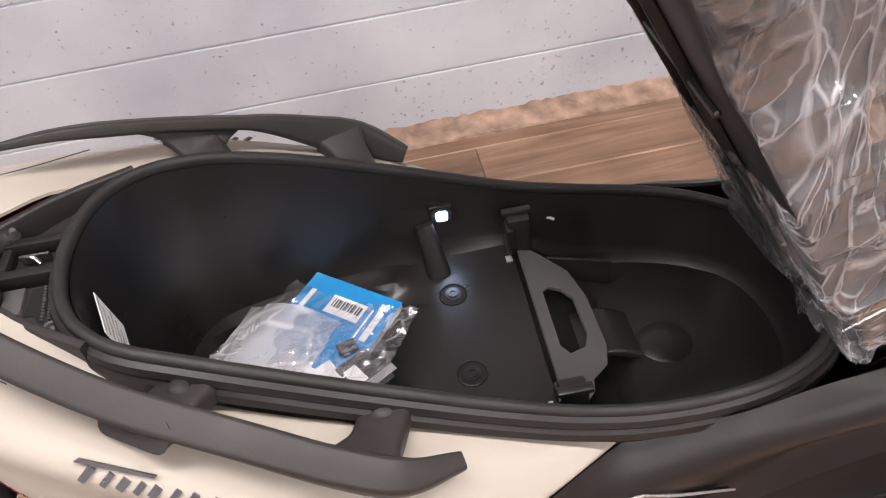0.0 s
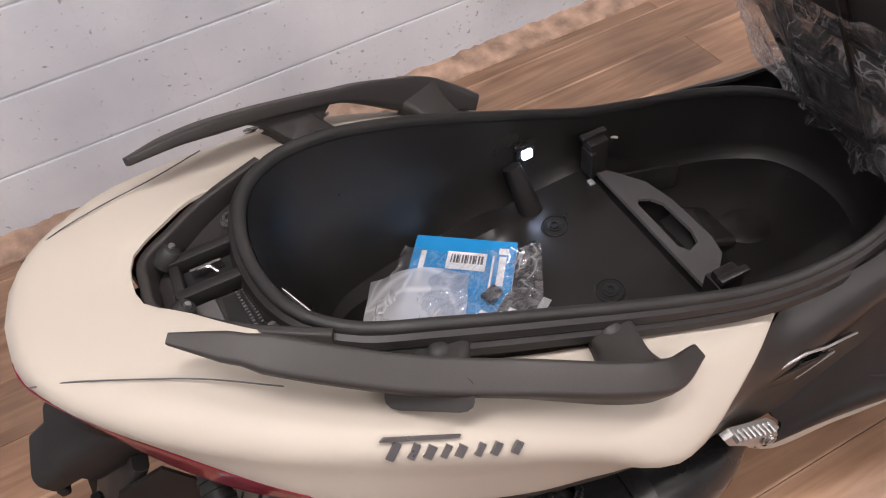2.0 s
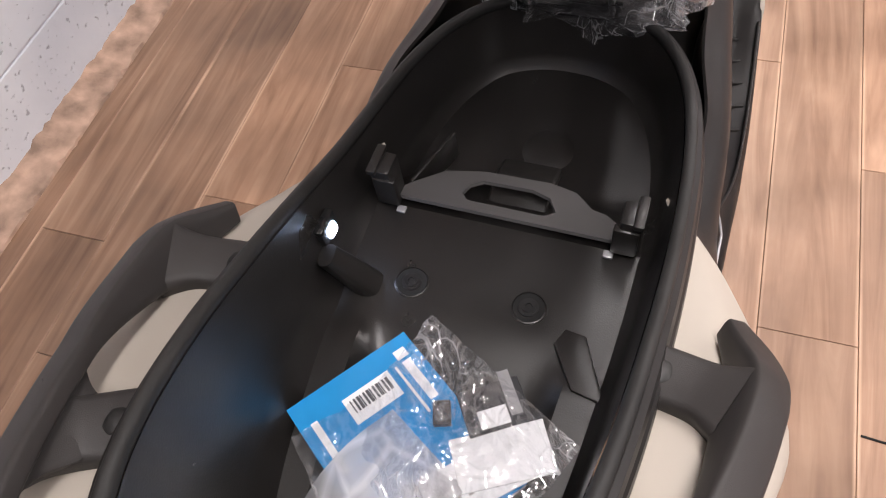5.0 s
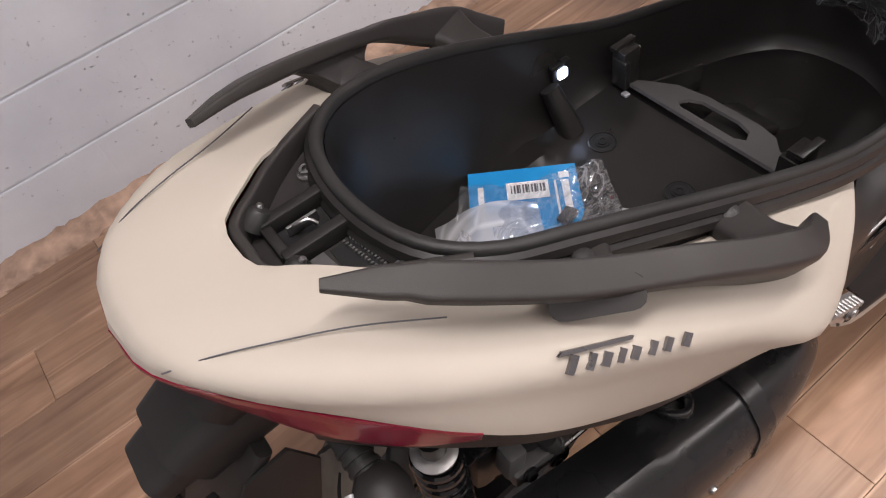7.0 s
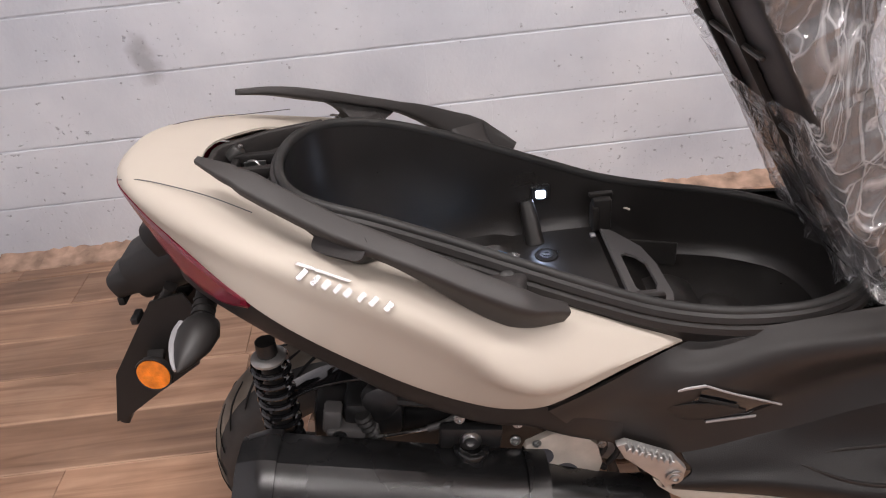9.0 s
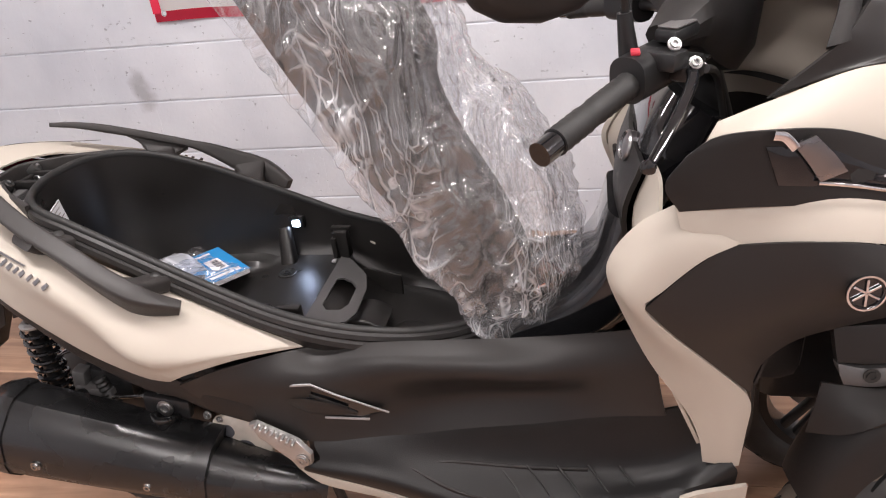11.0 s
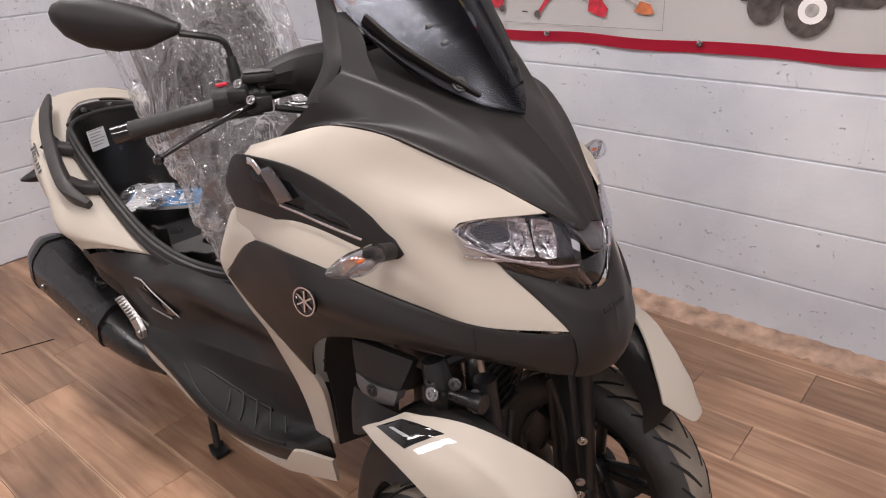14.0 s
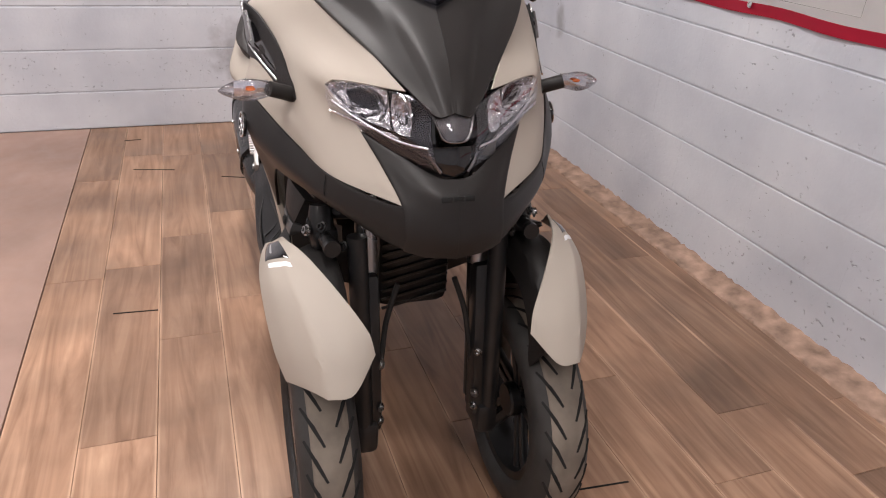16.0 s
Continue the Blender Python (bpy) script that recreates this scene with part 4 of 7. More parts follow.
for s in BOTH:
    bm = sweep(bmesh.new(), flip(RAIL, s), slab(0.036, 0.022, 0.26, 5), 60, up=(0.0, -0.4 * s, 1), scale=lambda t: (rail_width(t), rail_depth(t)))
    rail = part("grab_rail", bm, RAILS_SHEEN, SC, "black textured passenger grab rail")
    shell("rail_web", [[(0.205, -0.186, 0.950), (0.26, -0.212, 0.925), (0.335, -0.236, 0.892)], [(0.245, -0.198, 0.918), (0.275, -0.208, 0.905), (0.318, -0.218, 0.888)], [(0.266, -0.190, 0.895), (0.285, -0.192, 0.888), (0.312, -0.196, 0.880)]], RAILS_SHEEN, rail, s, 18, 10, 0.016, 0.0, "", (0, 0.7))
    for name, run, w in (("rail_leg", [(0.272, -0.232, 0.906), (0.284, -0.212, 0.884), (0.308, -0.172, 0.870)], 0.056), ("rail_foot", [(0.464, -0.266, 0.826), (0.476, -0.235, 0.810), (0.488, -0.19, 0.797)], 0.054)):
        bm = sweep(bmesh.new(), flip(run, s), slab(w, 0.030, 0.3, 4), 16, scale=lambda t: (1.0 + 0.45 * max(0, 1 - t * 2.2) ** 2, 1.0 + 0.1 * max(0, 1 - t * 2.2)))
        foot = part(name, bm, RAILS_SHEEN, rail)
        e = Vector(run[-1]) + (Vector(run[1]) - Vector(run[-1])) * 0.35
        bm = bmesh.new()
        lathe(bm, [(0.0125, 0), (0.012, 0.004), (0.008, 0.008), (0.0, 0.0095)], facing((e.x, s * e.y, e.z + 0.010), (0.1, -s * 0.4, 0.9)), 18)
        part("bolt_cap", bm, RUBBER, rail, "round rubber bolt cap")

# model badge on the tail: plain slanted strokes
for s in BOTH:
    a, b = Vector((0.212, s * -0.2535, 0.874)), Vector((0.352, s * -0.2925, 0.823))
    d = (b - a).normalized()
    nrm = Vector((0.18, -s * 0.83, 0.52)).normalized()
    u = nrm.cross(d) if s > 0 else d.cross(nrm)
    u = u if u.z > 0 else -u
    mm = Matrix((d, u, nrm)).transposed().to_4x4()
    mm.translation = a + nrm * 0.0035
    L = (b - a).length

    def stroke(x0, y0, x1, y1, w=0.0035):
        v = Vector((x1 - x0, y1 - y0, 0))
        q = Vector((-v.y, v.x, 0)).normalized() * w / 2
        bar = bmesh.new()
        plate(bar, [(x0 - q.x, y0 - q.y), (x1 - q.x, y1 - q.y), (x1 + q.x, y1 + q.y), (x0 + q.x, y0 + q.y)], 0.003, mm)
        part("badge_stroke", bar, DARKCHROME, badge, "", 0)

    badge = part("badge", plate(bmesh.new(), [(-0.006, 0.0185), (0.066, 0.0195), (0.068, 0.0225), (-0.002, 0.0225)], 0.003, mm), DARKCHROME, SC, "small chrome badge of slanted strokes", 0)
    for x0, tall, w in ((0.004, 0.017, 0.007), (0.023, 0.015, 0.006), (0.038, 0.013, 0.008), (0.053, 0.013, 0.006), (0.067, 0.012, 0.008), (0.085, 0.013, 0.006), (0.101, 0.013, 0.007), (0.121, 0.013, 0.007)):
        stroke(x0, 0.001, x0 + 0.4 * tall, tall, w)

# mid side covers
S_UP = [(0.525, -0.286, 0.640), (0.60, -0.276, 0.667), (0.70, -0.226, 0.668), (0.768, -0.200, 0.664), (0.88, -0.206, 0.682), (1.01, -0.186, 0.676), (1.15, -0.176, 0.682), (1.27, -0.18, 0.70), (1.34, -0.19, 0.72)]
S_M1 = [(0.545, -0.282, 0.615), (0.60, -0.278, 0.630), (0.66, -0.262, 0.622), (0.77, -0.246, 0.625), (0.88, -0.240, 0.645), (1.01, -0.228, 0.642), (1.15, -0.214, 0.632), (1.27, -0.20, 0.65), (1.35, -0.205, 0.66)]
S_M2 = [(0.57, -0.270, 0.580), (0.66, -0.256, 0.565), (0.77, -0.242, 0.56), (0.88, -0.222, 0.55), (1.01, -0.190, 0.56), (1.15, -0.180, 0.57), (1.27, -0.20, 0.59), (1.36, -0.205, 0.60)]
S_LO = [(0.60, -0.255, 0.545), (0.655, -0.254, 0.515), (0.735, -0.252, 0.488), (0.88, -0.235, 0.492), (1.01, -0.215, 0.50), (1.15, -0.20, 0.51), (1.27, -0.205, 0.54), (1.37, -0.205, 0.55)]
for s in BOTH:
    cov = shell("side_cover", [S_UP, S_M1, S_M2, S_LO], SATIN, SC, s, 44, 18, 0.005, label="black satin side cover with a slotted recess")
    # recess: sunk panel, silver lines painting its lit edges, slot painted as shade
    at = lambda x, z, o=0.0: (x, -0.2545 + 0.115 * max(0.0, x - 0.77) + 0.10 * max(0.0, 0.60 - z) * (x > 0.70) - o, z)
    shell("recess_panel", [[at(0.684, 0.598), at(0.72, 0.617), at(0.758, 0.621), at(0.82, 0.587), at(0.882, 0.552)], [at(0.690, 0.588), at(0.72, 0.585), at(0.755, 0.582), at(0.80, 0.560), at(0.845, 0.540)], [at(0.736, 0.549), at(0.745, 0.548), at(0.765, 0.545), at(0.80, 0.540), at(0.84, 0.535)]], GLOSS, cov, s, 20, 10, 0.003, 0.0)
    for run, wide in (([at(0.679, 0.597, 0.002), at(0.70, 0.609, 0.002), at(0.72, 0.619, 0.002), at(0.758, 0.6235, 0.002)], 0.005), ([at(0.758, 0.6235, 0.002), at(0.80, 0.600, 0.002), at(0.845, 0.575, 0.002), at(0.888, 0.551, 0.002)], 0.0035), ([at(0.769, 0.543, 0.002), at(0.81, 0.539, 0.002), at(0.85, 0.535, 0.002)], 0.005)):
        part("recess_edge", sweep(bmesh.new(), flip(run, s), slab(0.003, wide, 0.4, 3), 12), SILVER, cov, "thin silver strip painting the lit recess edge")
    shell("recess_tongue", [[at(0.690, 0.587, 0.002), at(0.735, 0.590, 0.004), at(0.785, 0.580, 0.004), at(0.832, 0.553, 0.002)], [at(0.735, 0.551, 0.002), at(0.76, 0.552, 0.004), at(0.79, 0.550, 0.004), at(0.83, 0.548, 0.002)]], SATIN, cov, s, 16, 6, 0.003, 0.001, "black satin tongue")
    shell("recess_slot", [[at(0.752, 0.603, 0.004), at(0.785, 0.588, 0.004), at(0.817, 0.570, 0.004)], [at(0.750, 0.597, 0.004), at(0.782, 0.582, 0.004), at(0.815, 0.564, 0.004)]], GROOVE_SHADE, cov, s, 8, 3, 0.001, 0.001)
    bm = bolt(bmesh.new(), (0.614, s * -0.2655, 0.6), (0, -s, 0.1), 0.007, 0.004)
    part("cover_screw", bm, DARKMETAL, cov)
    # foot board and its cream lower strip
    shell("foot_board", [[(0.735, -0.25, 0.494), (0.88, -0.236, 0.502), (1.02, -0.213, 0.510), (1.18, -0.198, 0.520), (1.36, -0.203, 0.553), (1.45, -0.20, 0.585)],
                         [(0.74, -0.264, 0.478), (0.88, -0.258, 0.472), (1.02, -0.240, 0.448), (1.18, -0.230, 0.430), (1.36, -0.225, 0.445), (1.465, -0.215, 0.52)],
                         [(0.75, -0.275, 0.46), (0.88, -0.276, 0.448), (1.03, -0.285, 0.41), (1.18, -0.288, 0.40), (1.37, -0.28, 0.435), (1.475, -0.25, 0.49)],
                         [(0.72, -0.285, 0.445), (0.88, -0.292, 0.432), (1.03, -0.302, 0.392), (1.18, -0.302, 0.384), (1.38, -0.286, 0.425), (1.485, -0.255, 0.475)],
                         [(0.72, -0.28, 0.43), (0.88, -0.288, 0.40), (1.03, -0.296, 0.362), (1.18, -0.296, 0.358), (1.38, -0.282, 0.395), (1.485, -0.25, 0.44)]], FOOT_SHADED, SC, s, 36, 18, 0.006, label="black ribbed foot board", centre=(0, 0.2))
    board = SC.children[-1]
    bm = bmesh.new()
    for k in range(6):
        x = 1.02 + 0.055 * k
        sweep(bm, flip([(x, -0.232, 0.4395 - 0.006 * math.sin(k)), (x + 0.03, -0.258, 0.418), (x + 0.05, -0.283, 0.4035 + max(0, x - 1.2) * 0.12)], s), slab(0.004, 0.004, 0.4, 3), 6)
    pieces("tread_rib", bm, RUBBER, board)
    for run in ([(0.90, -0.262, 0.4535), (1.02, -0.288, 0.411), (1.18, -0.2925, 0.400), (1.36, -0.283, 0.432)], [(0.90, -0.262, 0.4535), (1.0, -0.246, 0.4445), (1.12, -0.235, 0.4305), (1.24, -0.231, 0.4315)]):
        part("mat_border", sweep(bmesh.new(), flip(run, s), slab(0.005, 0.007, 0.4, 3), 22), SATIN, board, "thin raised mat border")
    shell("lower_strip", [[(0.69, -0.272, 0.452), (0.745, -0.28, 0.425), (0.86, -0.286, 0.402), (0.96, -0.29, 0.366), (1.16, -0.294, 0.357), (1.34, -0.29, 0.378), (1.40, -0.288, 0.44), (1.50, -0.268, 0.455)],
                          [(0.70, -0.272, 0.432), (0.75, -0.282, 0.402), (0.86, -0.284, 0.380), (0.96, -0.284, 0.35), (1.16, -0.288, 0.340), (1.34, -0.286, 0.36), (1.40, -0.28, 0.375), (1.50, -0.262, 0.398)]], CREAM, SC, s, 32, 5, 0.008, 0.001, "cream lower edge strip")
    # folding passenger peg
    side = Matrix(((1, 0, 0, 0), (0, 0, -s, s * -0.268), (0, 1, 0, 0), (0, 0, 0, 1)))
    bm = plate(bmesh.new(), [(0.628, 0.540), (0.642, 0.545), (0.716, 0.505), (0.738, 0.474), (0.735, 0.450), (0.706, 0.434), (0.700, 0.458), (0.642, 0.510)], 0.012, side, 0.003)
    peg = part("passenger_peg", bm, ALU, SC, "bright cast aluminium folding passenger peg")
    for k in range(8):
        p = Vector((0.644, s * -0.282, 0.541)).lerp(Vector((0.710, s * -0.283, 0.505)), k / 7)
        part("peg_ridge", block(bmesh.new(), (0.006, 0.018, 0.010), Matrix.Translation(p) @ Matrix.Rotation(radians(28), 4, "Y"), 0.0015, 1), ALU, peg)
    part("peg_bolt", bolt(bmesh.new(), (0.720, s * -0.2815, 0.462), (0, -s, 0), 0.009, 0.006), STEEL, peg)
# closed underside of the tail, engine bay and body core
bm = bmesh.new()
sweep(bm, [(0.20, 0, 0.575), (0.35, 0, 0.575), (0.5, 0, 0.57), (0.75, 0, 0.50), (0.9, 0, 0.455), (1.3, 0, 0.46)], slab(0.26, 0.09, 0.3, 4), 30, scale=lambda t: (0.5 + 1.1 * min(t * 3, 1), 1.0))
part("body_core", bm, DARKMETAL, SC)
bm = bmesh.new()
sweep(bm, [(0.70, 0, 0.42), (1.0, 0, 0.40), (1.35, 0, 0.42)], slab(0.42, 0.10, 0.3, 4), 16)
part("underbody", bm, DARKMETAL, SC)

# front fairing
C_TOP = [(1.40, -0.268, 1.092), (1.47, -0.252, 1.115), (1.57, -0.232, 1.143), (1.661, -0.205, 1.138), (1.725, -0.172, 1.109), (1.793, -0.127, 1.069), (1.874, -0.077, 1.017)]
C_M1 = [(1.375, -0.29, 1.055), (1.45, -0.302, 1.083), (1.56, -0.272, 1.078), (1.66, -0.243, 1.055), (1.725, -0.22, 1.038), (1.762, -0.208, 1.027), (1.789, -0.197, 1.015)]
C_M2 = [(1.35, -0.287, 1.0), (1.45, -0.297, 1.005), (1.54, -0.288, 1.012), (1.65, -0.258, 0.985), (1.74, -0.235, 0.962), (1.80, -0.192, 0.953), (1.842, -0.147, 0.943)]
C_M3 = [(1.355, -0.293, 0.977), (1.442, -0.303, 0.97), (1.542, -0.305, 0.98), (1.65, -0.274, 0.954), (1.744, -0.242, 0.926), (1.82, -0.196, 0.906), (1.888, -0.116, 0.888)]
C_LO = [(1.36, -0.298, 0.955), (1.434, -0.308, 0.937), (1.544, -0.318, 0.947), (1.65, -0.286, 0.922), (1.747, -0.243, 0.889), (1.84, -0.197, 0.862), (1.933, -0.090, 0.835)]
B_UP = [(1.318, -0.314, 0.836), (1.362, -0.312, 0.885), (1.40, -0.312, 0.92), (1.434, -0.312, 0.937), (1.544, -0.322, 0.947), (1.65, -0.29, 0.922), (1.747, -0.247, 0.889), (1.84, -0.201, 0.862), (1.915, -0.125, 0.838), (1.936, -0.088, 0.834)]
B_MID = [(1.37, -0.302, 0.775), (1.42, -0.312, 0.80), (1.47, -0.318, 0.835), (1.53, -0.322, 0.865), (1.60, -0.324, 0.875), (1.69, -0.292, 0.862), (1.77, -0.25, 0.842), (1.85, -0.20, 0.82), (1.92, -0.125, 0.80), (1.95, -0.07, 0.79)]
B_LO = [(1.483, -0.268, 0.655), (1.487, -0.27, 0.69), (1.50, -0.272, 0.725), (1.54, -0.272, 0.762), (1.61, -0.272, 0.79), (1.69, -0.262, 0.806), (1.77, -0.232, 0.806), (1.85, -0.182, 0.792), (1.925, -0.11, 0.762), (1.958, -0.05, 0.748)]
for s in BOTH:
    front = shell("front_fairing", [C_TOP, C_M1, C_M2, C_M3, C_LO], CREAM, SC, s, 44, 22, 0.004, label="cream satin front side panel", centre=(0, 0.9))
    low = shell("lower_cowl", [B_UP, B_MID, B_LO], SATIN, SC, s, 48, 18, 0.006, label="black satin lower front cowl", centre=(0, 0.85))
    shell("cowl_seam", [[(1.832, -0.2068, 0.862), (1.838, -0.2115, 0.835), (1.832, -0.206, 0.808)], [(1.834, -0.2056, 0.862), (1.840, -0.2103, 0.835), (1.834, -0.2048, 0.808)]], GROOVE_SHADE, low, s, 10, 2, 0.001, 0.0015, "", (0, 0.85))
    # cream leg below the cowl
    shell("leg_shield_edge", [[(1.352, -0.272, 0.978), (1.31, -0.276, 0.955), (1.275, -0.272, 0.91), (1.265, -0.274, 0.868), (1.29, -0.274, 0.80), (1.335, -0.264, 0.70), (1.395, -0.255, 0.60), (1.420, -0.251, 0.535), (1.429, -0.248, 0.484)],
                              [(1.40, -0.30, 0.955), (1.34, -0.303, 0.93), (1.30, -0.305, 0.885), (1.292, -0.306, 0.845), (1.34, -0.296, 0.77), (1.40, -0.278, 0.69), (1.445, -0.264, 0.61), (1.465, -0.256, 0.54), (1.475, -0.248, 0.478)],
                              [(1.434, -0.312, 0.94), (1.39, -0.313, 0.915), (1.34, -0.314, 0.865), (1.318, -0.313, 0.833), (1.385, -0.298, 0.755), (1.455, -0.276, 0.68), (1.488, -0.262, 0.63), (1.49, -0.252, 0.56), (1.488, -0.246, 0.478)]], CREAM, SC, s, 40, 12, 0.012, label="cream edge of the leg shield", centre=(0, 0.8))
    # dark duct in the upper panel with a bright blade
    duct = shell("side_duct", [[(1.362, -0.292, 1.056), (1.395, -0.296, 1.082), (1.455, -0.304, 1.092), (1.54, -0.283, 1.082), (1.63, -0.258, 1.045), (1.70, -0.24, 1.0), (1.728, -0.2385, 0.968)],
                               [(1.338, -0.290, 1.015), (1.39, -0.298, 1.04), (1.455, -0.302, 1.05), (1.54, -0.288, 1.035), (1.63, -0.264, 1.0), (1.69, -0.248, 0.97), (1.722, -0.24, 0.962)],
                               [(1.358, -0.29, 0.978), (1.40, -0.298, 0.985), (1.455, -0.302, 0.99), (1.54, -0.292, 0.985), (1.62, -0.27, 0.965), (1.68, -0.252, 0.955), (1.715, -0.242, 0.958)]], MATTE, front, s, 36, 14, 0.004, 0.004, "black side duct", (0, 0.9))
    shell("duct_hollow", [[(1.45, -0.306, 1.072), (1.53, -0.288, 1.062), (1.60, -0.270, 1.03), (1.645, -0.259, 1.0)],
                          [(1.47, -0.305, 1.02), (1.54, -0.290, 1.01), (1.60, -0.274, 0.995), (1.645, -0.2595, 0.99)]], GLOSS, front, s, 20, 6, 0.002, 0.0045, "gloss black duct hollow", (0, 0.9))
    shell("duct_blade", [[(1.479, -0.303, 1.075), (1.50, -0.301, 1.049), (1.517, -0.300, 1.024)], [(1.504, -0.299, 1.084), (1.528, -0.297, 1.06), (1.547, -0.295, 1.036)]], DARKCHROME, front, s, 10, 5, 0.004, 0.010, "brushed chrome blade", (0, 0.9))
    for run, w in (([(1.517, -0.305, 1.022), (1.56, -0.297, 1.014), (1.61, -0.283, 1.0), (1.665, -0.266, 0.986)], 0.005), ([(1.457, -0.313, 1.088), (1.47, -0.312, 1.085), (1.484, -0.31, 1.070)], 0.012)):
        part("duct_trim", sweep(bmesh.new(), flip(run, s), slab(0.004, w, 0.4, 3), 14), CHROME, front, "thin chrome duct trim")
    # tuning fork emblem as a plain ring with spokes
    bm = bmesh.new()
    m = facing((1.586, s * -0.329, 0.88), (0.12, -s, 0.12))
    lathe(bm, [(0.0235, -0.002), (0.0245, 0.002), (0.0245, 0.004), (0.0205, 0.004), (0.0195, 0.002), (0.0, 0.002)], m, 32)
    emb = part("round_emblem", bm, GLOSS, low, "round chrome emblem")
    bm = bmesh.new()
    lathe(bm, [(0.0225, 0.004), (0.025, 0.0042), (0.025, 0.006), (0.0225, 0.006), (0.0225, 0.004)], m, 32)
    part("emblem_ring", bm, CHROME, emb)
    for k in range(3):
        part("emblem_spoke", block(bmesh.new(), (0.0032, 0.038, 0.002), m @ pose(0, 0, 0.0045, 0, 0, 60 * k), 0.0005, 1), CHROME, emb)
    # front indicator
    bm = sweep(bmesh.new(), flip([(1.70, -0.236, 0.966), (1.715, -0.262, 0.978), (1.722, -0.285, 0.986)], s), ring(0.014, 12), 8)
    ind = part("front_indicator", bm, MATTE, SC, "front indicator in clear plastic on a black stalk")
    prof = [(0.001, -0.054), (0.008, -0.046), (0.0165, -0.028), (0.021, -0.008), (0.0205, 0.008), (0.016, 0.026), (0.013, 0.034)]
    for nm, a0, mt, tag in (("indicator_lens", -95, CLEAR, "clear lens"), ("indicator_shell", 85, CHROME, "bright back shell")):
        bm = bmesh.new()
        rows = []
        for r0, h0 in prof:
            row = []
            for q in range(13):
                a = radians(a0 + 190 * q / 12)
                row.append(bm.verts.new(Vector((1.722 + r0 * 1.05 * math.cos(a) - (0.34 * max(-h0, 0)), s * (-0.318 + h0), 0.985 + r0 * 0.9 * math.sin(a) - 0.1 * max(-h0, 0)))))
            rows.append(row)
        for A, B in zip(rows, rows[1:]):
            for q in range(12):
                bm.faces.new((A[q], A[q + 1], B[q + 1], B[q]))
        bmesh.ops.solidify(bm, geom=bm.faces[:], thickness=0.0015)
        part(nm, bm, mt, ind, tag)
    bm = bmesh.new()
    lathe(bm, [(0.001, -0.009), (0.002, -0.008), (0.0033, -0.004), (0.0033, 0.003), (0.0015, 0.007)], Matrix.Translation((1.718, s * -0.318, 0.985)) @ Matrix.Rotation(radians(-90 * s), 4, "X") @ Matrix.Diagonal((1, 1, -1, 1)), 14)
    part("amber_bulb", bm, AMBER, ind, "amber bulb behind the lens")
    bm = bmesh.new()
    block(bm, (0.004, 0.06, 0.028), Matrix.Translation((1.708, s * -0.315, 0.984)), 0.001)
    part("indicator_mirror", bm, CHROME, ind, "bright reflector")
    # headlamp half: dark housing, bright reflectors, clear cover
    hl = shell("headlamp", [[(1.782, -0.2, 1.016), (1.82, -0.142, 1.024), (1.87, -0.074, 1.010), (1.895, -0.035, 0.995)],
                            [(1.80, -0.186, 0.975), (1.845, -0.13, 0.965), (1.885, -0.08, 0.955), (1.908, -0.035, 0.945)],
                            [(1.822, -0.160, 0.955), (1.857, -0.118, 0.928), (1.895, -0.07, 0.908), (1.918, -0.03, 0.892)]], GLOSS, SC, s, 24, 12, 0.02, -0.018, "headlamp with bright reflectors behind clear plastic", (0, 0.9))
    for up_edge, low_edge, deep in (([(1.789, -0.194, 1.011), (1.824, -0.144, 1.017), (1.854, -0.106, 1.012)], [(1.802, -0.186, 0.986), (1.838, -0.144, 0.966), (1.872, -0.102, 0.951)], 0.024),
                                    ([(1.860, -0.097, 1.009), (1.872, -0.083, 1.004), (1.880, -0.070, 0.999)], [(1.877, -0.096, 0.950), (1.886, -0.085, 0.947), (1.892, -0.073, 0.945)], 0.012)):
        A, B = spline(up_edge, 9), spline(low_edge, 9)
        dip = Vector((-deep, deep * 0.6, -0.004))
        shell("reflector_bowl", [[tuple(q) for q in A], [tuple(a.lerp(b, 0.35) + dip * math.sin(math.pi * k / 8)) for k, (a, b) in enumerate(zip(A, B))], [tuple(a.lerp(b, 0.7) + dip * 0.9 * math.sin(math.pi * k / 8)) for k, (a, b) in enumerate(zip(A, B))], [tuple(q) for q in B]], REFLECTOR, hl, s, 18, 10, 0.002, -0.001, "faceted chrome reflector bowl", (0, 0.9))
    shell("lamp_divider", [[(1.806, -0.194, 0.972), (1.842, -0.147, 0.957), (1.886, -0.092, 0.942)], [(1.808, -0.192, 0.966), (1.844, -0.145, 0.951), (1.888, -0.090, 0.937)]], REFLECTOR, hl, s, 14, 4, 0.003, 0.0, "thin bright strip below the reflectors", (0, 0.9))
    bm = bmesh.new()
    sweep(bm, flip([(1.803, -0.188, 0.985), (1.842, -0.142, 0.957), (1.886, -0.088, 0.934), (1.913, -0.045, 0.928)], s), slab(0.006, 0.005, 0.4, 4), 20)
    part("daylight_bar", bm, CHROME, hl, "pale daylight strip")
    shell("lens_cover", [[(1.789, -0.196, 1.012), (1.828, -0.143, 1.018), (1.875, -0.078, 1.011), (1.898, -0.038, 0.992)],
                         [(1.803, -0.192, 0.975), (1.85, -0.136, 0.965), (1.89, -0.086, 0.955), (1.913, -0.04, 0.945)],
                         [(1.828, -0.158, 0.956), (1.862, -0.12, 0.927), (1.896, -0.075, 0.908), (1.922, -0.03, 0.89)]], CLEAR, hl, s, 24, 10, 0.002, 0.003, "clear plastic lens", (0, 0.9))
